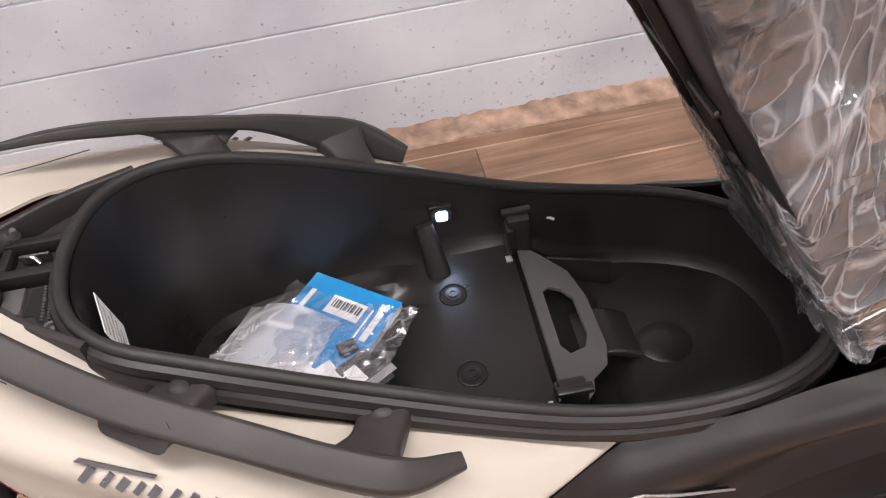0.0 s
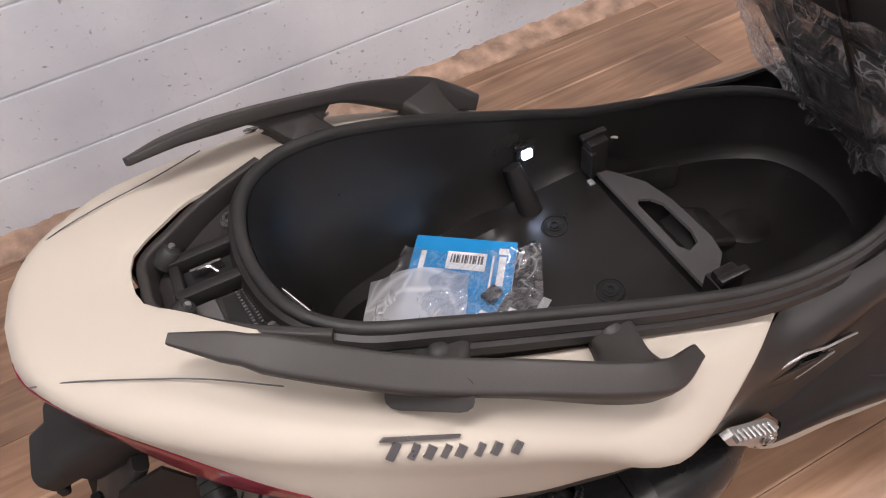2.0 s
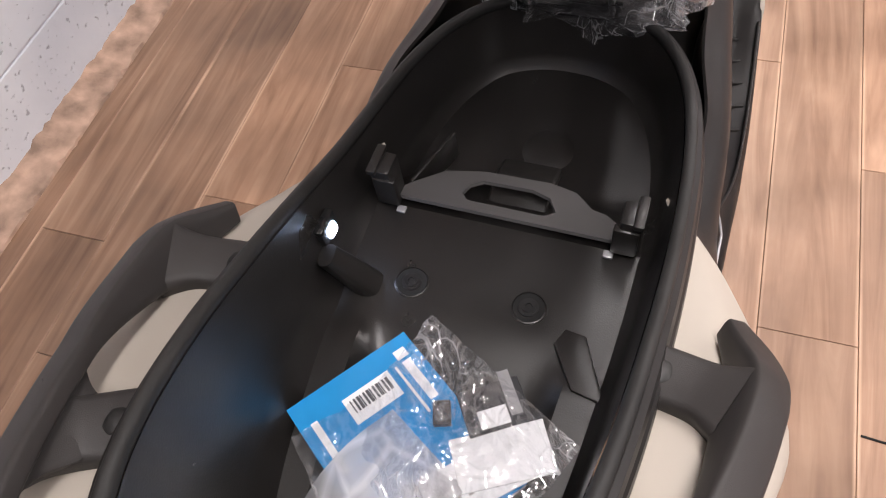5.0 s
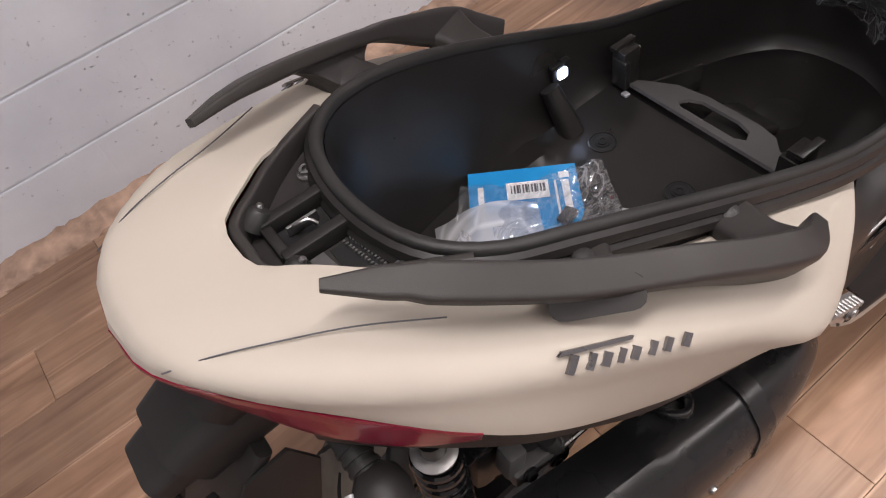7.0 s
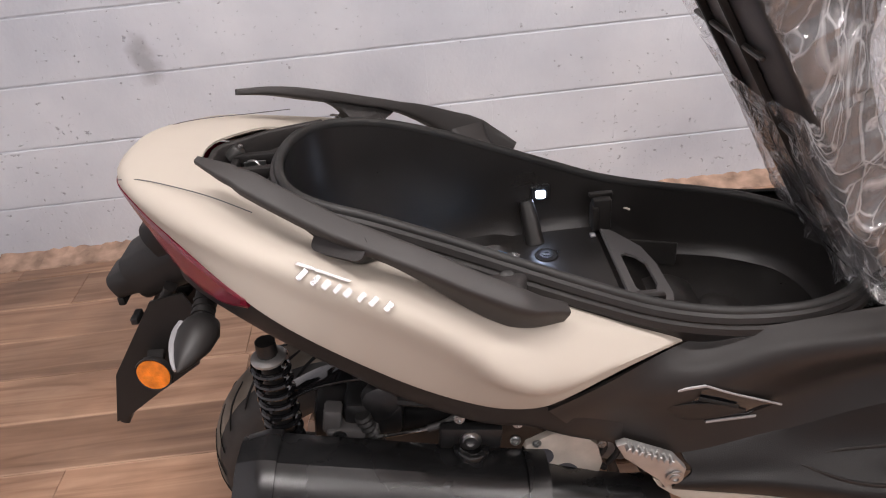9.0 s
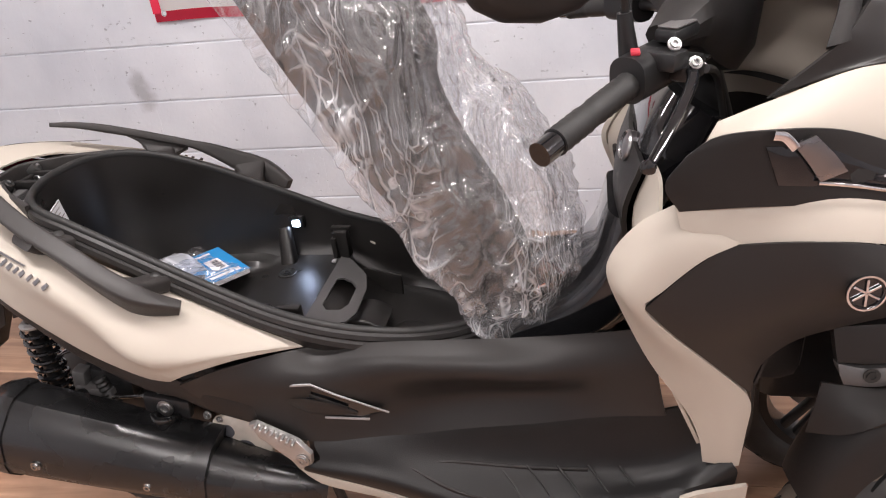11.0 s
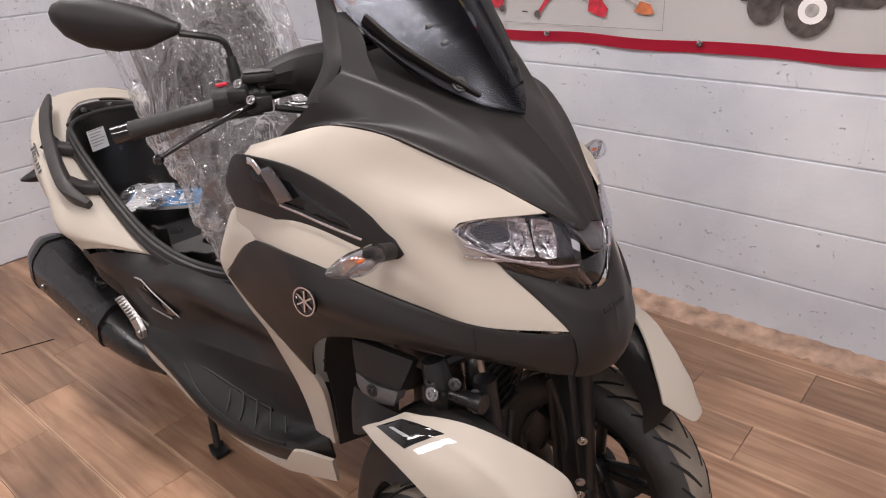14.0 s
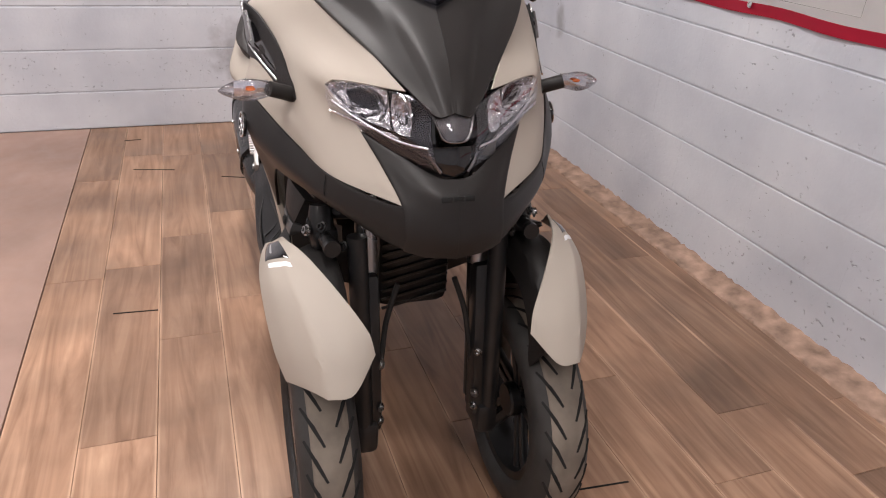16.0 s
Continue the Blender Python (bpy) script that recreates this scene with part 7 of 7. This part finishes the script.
    bm = sweep(bmesh.new(), flip([(1.765, -0.204, 0.71), (1.80, -0.202, 0.714), (1.842, -0.198, 0.718)], s), ring(0.0135, 14), 12, scale=lambda t: 1.0 if t < 0.8 else 1.2)
    part("link_arm", bm, MUFFLER, kn, "black link arm")
    part("arm_bolt", bolt(bmesh.new(), (1.762, s * -0.232, 0.722), (0.2, -s, 0.4), 0.008, 0.01), STEEL, kn, "bright nut")
    part("cover_plug", bolt(bmesh.new(), (1.646, s * -0.2645, 0.694), (0.05, -s, 0.1), 0.008, 0.004), RUBBER, kn)
    bm = bmesh.new()
    sweep(bm, flip([(1.72, -0.20, 0.74), (1.76, -0.12, 0.755), (1.77, 0.0, 0.76)], s), ring(0.016, 10), 10)
    part("steering_link", bm, DARKMETAL, kn)
    bm = bmesh.new()
    for p in ((1.75, -0.222, 0.735), (1.79, -0.208, 0.74), (1.80, -0.17, 0.70)):
        bolt(bm, (p[0], s * p[1], p[2]), (0.4, -s * 0.7, 0.5), 0.007, 0.01)
    pieces("link_bolt", bm, DARKMETAL, kn)
bm = bmesh.new()
block(bm, (0.16, 0.17, 0.24), pose(1.62, 0, 0.60), 0.03)
block(bm, (0.12, 0.36, 0.10), pose(1.66, 0, 0.74), 0.03)
block(bm, (0.20, 0.30, 0.30), pose(1.50, 0, 0.72), 0.04)
FC = part("front_frame", bm, DARKMETAL, SC, "dark front frame and radiator housing")
bm = bmesh.new()
for k in range(9):
    block(bm, (0.006, 0.15, 0.006), pose(1.704, 0, 0.505 + 0.022 * k, 12, 0, 0), 0.001, 1)
pieces("radiator_fin", bm, DARKMETAL, FC)
# arch liners behind the cowl
for s in BOTH:
    shell("arch_liner", [[(1.49, -0.25, 0.66), (1.52, -0.25, 0.75), (1.62, -0.255, 0.795), (1.78, -0.22, 0.80)], [(1.50, -0.10, 0.60), (1.54, -0.10, 0.74), (1.62, -0.10, 0.80), (1.78, -0.08, 0.80)]], MATTE, SC, s, 18, 6, 0.004)
    shell("shin_panel", [[(1.49, -0.245, 0.68), (1.50, -0.24, 0.58), (1.49, -0.235, 0.47)], [(1.52, -0.10, 0.66), (1.53, -0.10, 0.56), (1.52, -0.10, 0.45)]], MATTE, SC, s, 10, 6, 0.004)

# front mudguards
G_SP = [(1.545, 0.45), (1.575, 0.55), (1.63, 0.635), (1.71, 0.695), (1.80, 0.71), (1.89, 0.695), (1.957, 0.645), (2.002, 0.57), (2.012, 0.49)]


def guard_curve(off_a, drop, t0, t1, side_y, off_b=None, drop_b=None):
    """A curve round the wheel at a side offset (from off_a at the rear to off_b in front), narrowing at the tip."""
    off_b = off_a if off_b is None else off_b
    drop_b = drop if drop_b is None else drop_b
    P = spline([(x, 0.0, z) for x, z in G_SP], 120)
    c = Vector((1.80, 0, 0.30))
    out = []
    for i in range(14):
        t = t0 + (t1 - t0) * i / 13
        p = P[min(int(t * 119), 119)]
        n = (p - c).normalized()
        q = p - n * (drop + (drop_b - drop) * i / 13)
        tip = 1.0 if t < 0.90 else 0.45 + 0.55 * math.sqrt(max(0.0, 1 - ((t - 0.90) / 0.10) ** 2))
        out.append((q.x, side_y + (off_a + (off_b - off_a) * i / 13) * tip, q.z))
    return out


for s in BOTH:
    Y = -0.235
    rows = [[(1.662, -0.309, 0.652), (1.71, -0.322, 0.650), (1.771, -0.330, 0.640), (1.84, -0.328, 0.605), (1.90, -0.318, 0.550), (1.935, -0.303, 0.507)],
            [(1.675, -0.304, 0.661), (1.73, -0.311, 0.671), (1.79, -0.313, 0.672), (1.86, -0.309, 0.649), (1.93, -0.295, 0.585), (1.985, -0.272, 0.522)],
            [(1.70, -0.296, 0.675), (1.76, -0.293, 0.692), (1.82, -0.287, 0.694), (1.90, -0.272, 0.670), (1.98, -0.252, 0.604), (2.033, -0.238, 0.528)],
            [(1.725, -0.289, 0.692), (1.79, -0.277, 0.704), (1.85, -0.262, 0.699), (1.92, -0.238, 0.665), (1.988, -0.206, 0.606), (2.032, -0.193, 0.533)],
            [(1.745, -0.284, 0.703), (1.80, -0.262, 0.712), (1.86, -0.238, 0.707), (1.925, -0.195, 0.667), (1.972, -0.158, 0.618), (1.990, -0.148, 0.580)]]
    # sharpen the long crease
    between = lambda p, q, f: [tuple(Vector(a).lerp(Vector(b), f)) for a, b in zip(p, q)]
    rows = rows[:2] + [between(rows[1], rows[2], 0.86), rows[2], between(rows[2], rows[3], 0.14)] + rows[3:]
    g = shell("front_mudguard", rows, CREAM, SC, s, 44, 24, 0.004, 0.0, "cream front mudguard with a dark inset plate", (s * Y, 0.3))
    skin = surface(rows, 44, 24)

    def patch(i0, i1, j0, j1):
        return [[tuple(skin[j][i]) for i in range(i0, i1 + 1)] for j in range(j0, j1 + 1)]

    shell("mudguard_liner", [guard_curve(-0.076, 0.105, 0.0, 0.45, Y), guard_curve(-0.066, 0.045, 0.0, 0.7, Y, -0.045), guard_curve(0.0, 0.012, 0.0, 0.9, Y), guard_curve(0.06, 0.02, 0.0, 0.93, Y), guard_curve(0.078, 0.09, 0.1, 0.95, Y)], MATTE, g, s, 34, 16, 0.004, -0.016, "black inner mudguard", (s * Y, 0.3))
    pl = shell("inset_plate", patch(2, 12, 6, 18), GLOSS, g, s, 14, 8, 0.003, 0.002, "gloss black plate with a pale bar", (s * Y, 0.3))
    shell("plate_bar", patch(4, 10, 9, 11), SILVER, pl, s, 8, 3, 0.001, 0.0028, "pale bar", (s * Y, 0.3))
    shell("pale_sticker", patch(13, 15, 6, 18), PAPER, g, s, 6, 6, 0.0008, 0.0008, "white sticker strip", (s * Y, 0.3))

# ---- loose things ----
SCM = SC.matrix_world.copy()
cover = thing("plastic_cover", "crumpled clear polythene cover pulled over the raised seat", "plastic cover")
cover.matrix_world = SCM
bm = bmesh.new()
COV = [(-0.075, 0.03, 0.035), (-0.05, 0.075, 0.06), (0.0, 0.115, 0.12), (0.08, 0.15, 0.175), (0.18, 0.16, 0.215), (0.32, 0.175, 0.21), (0.42, 0.185, 0.17), (0.50, 0.185, 0.19), (0.65, 0.19, 0.20), (0.80, 0.20, 0.20), (0.90, 0.20, 0.19), (0.97, 0.19, 0.17)]
us = spline(COV, 110)
k = 90
rings = []
for v in us:
    row = []
    for p in seat_ring(v.x, v.y, v.z, 0.006, k):
        d1 = Vector((noise.noise(p * 11), noise.noise(p * 11 + Vector((5, 0, 0))), noise.noise(p * 11 + Vector((0, 7, 0)))))
        ridge = 1 - abs(noise.noise(Vector((p.x * 16 + p.z * 9, p.y * 24, p.z * 4)))) * 2
        ridge2 = 1 - abs(noise.noise(Vector((p.x * 40 - p.z * 30, p.y * 44, p.z * 26 + 3)))) * 2
        out = Vector((p.x - HX - SU.x * v.x, p.y, p.z - HZ - SU.z * v.x)).normalized()
        low = max(0.0, 1 - max(v.x, 0) / 0.3)
        row.append(p + d1 * (0.010 + 0.016 * low) + out * (ridge * (0.017 + 0.014 * low) + ridge2 * 0.007))
    rings.append(row)
bm.free()
for name, first, last in (("gathered_hem", 0, 34), ("cover_sheet", 34, len(rings) - 1)):
    bm = bmesh.new()
    at = [[bm.verts.new(p) for p in rings[i]] for i in range(first, last + 1)]
    for i in range(last - first):
        for j in range(k):
            a = 2 * math.pi * (j + 0.5) / k
            if math.sin(a) < -0.25 and us[first + i].x > 0.40 and abs(math.cos(a)) < 0.93:
                continue
            bm.faces.new((at[i][j], at[i][(j + 1) % k], at[i + 1][(j + 1) % k], at[i + 1][j]))
    for v in [v for v in bm.verts if not v.link_faces]:
        bm.verts.remove(v)
    part(name, bm, WRAP, cover, "", 28)

book = thing("manual_pouch", "blue owner's booklet and papers in a clear pouch inside the bin", "booklet")
book.matrix_world = SCM
c2, U, V = Vector((0.391, 0.153, 0.674)), Vector((0.121, -0.091, 0.0)).normalized(), Vector((-0.122, -0.177, 0.012)).normalized()
N = U.cross(V)
N = N if N.z > 0 else -N
BM = Matrix((U, V, N)).transposed().to_4x4()
BM.translation = c2


def sheet(name, x0, y0, x1, y1, z, h, mat, label="", turn=0.0):
    cx, cy = (x0 + x1) / 2, (y0 + y1) / 2
    bm = bmesh.new()
    block(bm, (abs(x1 - x0), abs(y1 - y0), h), BM @ pose(cx, cy, z + h / 2, 0, 0, turn), min(h * 0.3, 0.001), 1)
    return part(name, bm, mat, book, label, 0)


sheet("booklet", 0, 0, 0.150, 0.212, -0.014, 0.012, PAPER, "white page block")
sheet("front_cover", -0.001, -0.001, 0.151, 0.213, -0.002, 0.001, BLUE, "blue cover")
sheet("cover_panel", 0.012, 0.165, 0.138, 0.207, -0.001, 0.0006, PAPER, "white panel")
for i in range(3):
    sheet("print_bar", 0.025, 0.172 + 0.010 * i, 0.025 + (0.09, 0.06, 0.08)[i], 0.175 + 0.010 * i, -0.0003, 0.0004, PRINT_GREY)
sheet("cover_bar", 0.128, 0.03, 0.138, 0.085, -0.001, 0.0006, PAPER, "white bar")
sheet("cover_disc", 0.126, 0.014, 0.14, 0.026, -0.001, 0.0006, PAPER)
sheet("cover_bar", 0.118, 0.03, 0.121, 0.095, -0.001, 0.0006, PAPER)
sheet("cover_bar", 0.012, 0.03, 0.02, 0.10, -0.001, 0.0006, PAPER)
sheet("loose_paper", 0.045, 0.155, 0.165, 0.206, 0.0035, 0.0012, PAPER, "loose white paper", 9)
for i in range(6):
    sheet("print_bar", 0.062 + 0.013 * i, 0.168, 0.068 + 0.013 * i, 0.192, 0.0048, 0.0003, PRINT_GREY, "", 9)
lab = sheet("barcode_label", 0.052, 0.028, 0.110, 0.062, 0.0, 0.0006, PAPER, "white label with bars")
for i in range(12):
    sheet("code_bar", 0.058 + 0.004 * i, 0.034, 0.0595 + 0.004 * i + 0.001 * (i % 3), 0.050, 0.0007, 0.0003, INK_AND_GAP)
sheet("folded_sheet", 0.10, 0.152, 0.195, 0.208, 0.006, 0.002, PAPER, "folded white sheet", 24)
sheet("dark_card", 0.14, 0.11, 0.205, 0.16, 0.006, 0.006, CARD, "dark card with a pale label", 20)
sheet("card_label", 0.15, 0.135, 0.18, 0.155, 0.0125, 0.0006, PAPER, "", 20)
sheet("card_stripe", 0.188, 0.108, 0.20, 0.158, 0.0125, 0.0006, SILVER, "", 20)
sheet("spare_key", 0.118, 0.095, 0.136, 0.122, 0.006, 0.007, CARD, "small black key part", 35)
bm = bmesh.new()
G = 64
grid = [[None] * G for _ in range(G)]
for i in range(G):
    for j in range(G):
        a, b = i / (G - 1), j / (G - 1)
        x = -0.01 + 0.195 * a + 0.05 * b * (a - 0.5)
        y = 0.035 + 0.185 * b + 0.02 * math.sin(a * 3.1) - 0.03 * a * (1 - b)
        p = Vector((x * 16, y * 16, 2.0))
        z = 0.008 + 0.012 * math.sin(math.pi * a) * math.sin(math.pi * b) + 0.007 * (1 - abs(noise.noise(Vector((x * 38 + y * 22, y * 14 - x * 30, 1.0)))) * 2) + 0.006 * noise.noise(p * 2.4)
        z = max(z, 0.0025)
        if 0.13 < x and y > 0.08:
            z = max(z, 0.0145)
        grid[i][j] = bm.verts.new(BM @ Vector((x, y, z)))
for i in range(G - 1):
    for j in range(G - 1):
        bm.faces.new((grid[i][j], grid[i + 1][j], grid[i + 1][j + 1], grid[i][j + 1]))
part("clear_pouch", bm, POUCH, book, "crumpled clear pouch", 25)
bm = bmesh.new()
G = 22
grid = [[None] * G for _ in range(G)]
for i in range(G):
    for j in range(G):
        a, b = i / (G - 1), j / (G - 1)
        x = -0.05 + 0.14 * a + 0.01 * b
        y = 0.10 + 0.115 * b - 0.03 * a
        z = 0.004 + 0.018 * math.sin(math.pi * a) + 0.008 * noise.noise(Vector((x * 30, y * 30, 4)))
        grid[i][j] = bm.verts.new(BM @ Vector((x, y, max(z, 0.002) if x > 0 else max(z, 0.002) - 0.2 * min(-x, 0.03))))
for i in range(G - 1):
    for j in range(G - 1):
        bm.faces.new((grid[i][j], grid[i + 1][j], grid[i + 1][j + 1], grid[i][j + 1]))
part("pouch_flap", bm, film_plastic("milky_pouch_flap", 0.55, 5.0, 1.6, 0.12), book, "milky folded pouch flap", 25)

# banner on the wall
ban = thing("wall_banner", "white vinyl banner with a red border and machine pictures", "banner", (0, NORTH - 0.004, 0))
B0, B1, BZ0, BZ1 = -0.345, 4.4, 0.972, 2.1


def flat(name, outline, mat, parent, y, h=0.001, label=""):
    bm = bmesh.new()
    plate(bm, outline, h, facing((0, y, 0), (0, -1, 0)))
    return part(name, bm, mat, parent, label, 0)


def rect(x0, z0, x1, z1):
    return [(x0, z0), (x1, z0), (x1, z1), (x0, z1)]


def disc(x, z, r, k=20, squash=1.0):
    return [(x + r * math.cos(2 * math.pi * i / k), z + squash * r * math.sin(2 * math.pi * i / k)) for i in range(k)]


bm = bmesh.new()
nx = 90
rows = [[bm.verts.new((B0 + (B1 - B0) * i / nx, -0.006 - 0.004 * math.sin(i * 0.9) * (1 - j / 6) - 0.003 * noise.noise(Vector((i * 0.31, j, 0))), BZ0 + (BZ1 - BZ0) * j / 6 + (0.004 * math.sin(i * 0.55) if j == 0 else 0))) for i in range(nx + 1)] for j in range(7)]
for A, B in zip(rows, rows[1:]):
    for i in range(nx):
        bm.faces.new((A[i], A[i + 1], B[i + 1], B[i]))
bmesh.ops.solidify(bm, geom=bm.faces[:], thickness=0.0015)
part("banner_sheet", bm, BANNER, ban)
bm = bmesh.new()
rows = [[bm.verts.new((B0 + (B1 - B0) * i / nx, -0.0085 - 0.004 * math.sin(i * 0.9) - 0.003 * noise.noise(Vector((i * 0.31, 0, 0))), BZ0 - 0.002 + 0.038 * j + 0.004 * math.sin(i * 0.55))) for i in range(nx + 1)] for j in range(2)]
for i in range(nx):
    bm.faces.new((rows[0][i], rows[0][i + 1], rows[1][i + 1], rows[1][i]))
bmesh.ops.solidify(bm, geom=bm.faces[:], thickness=0.0015)
part("red_border", bm, BANNER_RED, ban, "red border strip")
flat("red_side", rect(B0, BZ0 + 0.03, B0 + 0.035, BZ1), BANNER_RED, ban, -0.0155)
for i in range(8):
    bm = bmesh.new()
    lathe(bm, [(0.0085, 0), (0.011, 0.001), (0.011, 0.003), (0.0075, 0.0035), (0.006, 0.001)], facing((-0.30 + 0.594 * i, -0.0155, 1.002), (0, -1, 0)), 18)
    part("eyelet", bm, CHROME, ban, "brass-grey eyelet")
YP = -0.0165
flat("picture_frame", rect(0.40, 1.036, 1.35, 1.0375), PRINT_GREY, ban, YP)
flat("picture_frame", rect(1.3485, 1.0375, 1.35, 1.25), PRINT_GREY, ban, YP)
flat("mower_print", [(0.44, 1.10), (0.46, 1.09), (0.52, 1.085), (0.555, 1.10), (0.55, 1.13), (0.50, 1.155), (0.45, 1.14)], PRINT_YELLOW, ban, YP)
for x, z, r in ((0.45, 1.082, 0.018), (0.54, 1.078, 0.016), (0.50, 1.075, 0.012)):
    flat("mower_wheel", disc(x, z, r, 14), PRINT_DARK, ban, YP - 0.001)
flat("cutter_print", [(0.61, 1.09), (0.68, 1.085), (0.69, 1.12), (0.66, 1.13), (0.62, 1.125)], PRINT_RED, ban, YP)
for x, z, r in ((0.625, 1.082, 0.014), (0.68, 1.085, 0.013), (0.655, 1.135, 0.012)):
    flat("cutter_wheel", disc(x, z, r, 14), PRINT_DARK, ban, YP - 0.001)
flat("trimmer_print", [(0.84, 1.07), (0.85, 1.065), (0.92, 1.15), (0.91, 1.17)], PRINT_RED, ban, YP)
flat("trimmer_end", disc(0.845, 1.07, 0.014, 12), PRINT_DARK, ban, YP - 0.001)
flat("saw_print", [(1.06, 1.09), (1.10, 1.075), (1.13, 1.07), (1.14, 1.10), (1.10, 1.145), (1.065, 1.14)], PRINT_RED, ban, YP)
flat("saw_bar", [(0.99, 1.15), (1.06, 1.115), (1.065, 1.125), (0.995, 1.158)], PRINT_GREY, ban, YP)
flat("saw_print", [(1.24, 1.095), (1.28, 1.085), (1.315, 1.09), (1.30, 1.12), (1.26, 1.13)], PRINT_ORANGE, ban, YP)
flat("saw_bar", [(1.17, 1.15), (1.24, 1.11), (1.245, 1.12), (1.175, 1.157)], PRINT_GREY, ban, YP)
flat("small_print", rect(0.775, 1.075, 0.80, 1.08), PRINT_DARK, ban, YP)
# quad bike pictures
for bx in (1.78, 2.20):
    flat("quad_body", [(bx - 0.22, 1.20), (bx - 0.18, 1.14), (bx + 0.2, 1.13), (bx + 0.3, 1.2), (bx + 0.22, 1.30), (bx - 0.1, 1.32)], PRINT_RED if bx > 2 else PRINT_DARK, ban, YP)
    for x, z, r in ((bx - 0.11, 1.125, 0.05), (bx + 0.02, 1.115, 0.07)):
        flat("quad_tyre", disc(x, z, r, 24, 1.05), PRINT_DARK, ban, YP - 0.001)
    flat("quad_hub", disc(bx + 0.03, 1.12, 0.04, 20), BANNER, ban, YP - 0.0022)
    flat("hub_print", disc(bx + 0.03, 1.12, 0.02, 16), PRINT_GREY, ban, YP - 0.0034)
flat("quad_tyre", disc(-0.19, 1.115, 0.05, 22), PRINT_ORANGE, ban, YP)
flat("quad_hub", disc(-0.19, 1.115, 0.032, 18), PRINT_GREY, ban, YP - 0.0012)

# narrow dark slots in the boards
for (xa, ya), (xb, yb) in (((-0.57, -0.755), (-0.53, -0.565)), ((-0.398, -0.35), (-0.338, -0.178)), ((1.886, 0.337), (1.90, 0.502)), ((-1.016, -0.817), (-1.029, -0.733)), ((0.768, -0.766), (0.779, -0.626))):
    bm = bmesh.new()
    block(bm, (math.hypot(xb - xa, yb - ya), 0.0045, 0.003), pose((xa + xb) / 2, (ya + yb) / 2, 0.0008, 0, 0, math.degrees(math.atan2(yb - ya, xb - xa))), 0.0006, 1)
    link("floor_slot", bm, GROOVE_SHADE, FLOOR, "narrow dark slot", 0)

# ---- boards and block courses ----
bm = bmesh.new()
block(bm, (EAST - WEST, -1.004 - SOUTH, 0.012), pose((EAST + WEST) / 2, (SOUTH - 1.004) / 2, -0.0065), 0.001, 1)
link("bare_screed", bm, SCREED, FLOOR, "bare pinkish screed beside the boards", 0)
rnd = random.Random(11)
row_y = 0.71 - 0.19 * 9
made = {}
while row_y < NORTH - 0.1:
    y0, y1 = max(row_y, SOUTH), min(row_y + 0.19, NORTH - 0.105)
    w = y1 - y0
    x = WEST - rnd.uniform(0, 0.9)
    while x < EAST:
        length = rnd.choice((0.74, 0.96, 1.22))
        x0, x1 = max(x, WEST), min(x + length, EAST)
        if x1 - x0 > 0.03 and w > 0.02:
            key = (round(x1 - x0, 3), round(w, 3))
            if key not in made:
                bm = bmesh.new()
                block(bm, (key[0] - 0.0014, key[1] - 0.0014, 0.012), Matrix.Identity(4), 0.0009, 1)
                ob = link("floorboard", bm, WOOD, None, "", 0)
                made[key] = ob.data
            else:
                ob = new("floorboard", made[key])
            ob.location = ((x0 + x1) / 2, (y0 + y1) / 2, -0.006 + rnd.uniform(-0.0007, 0.0003))
            ob.parent = FLOOR
        x += length
    row_y += 0.19
for args in WALLS:
    courses(*args)
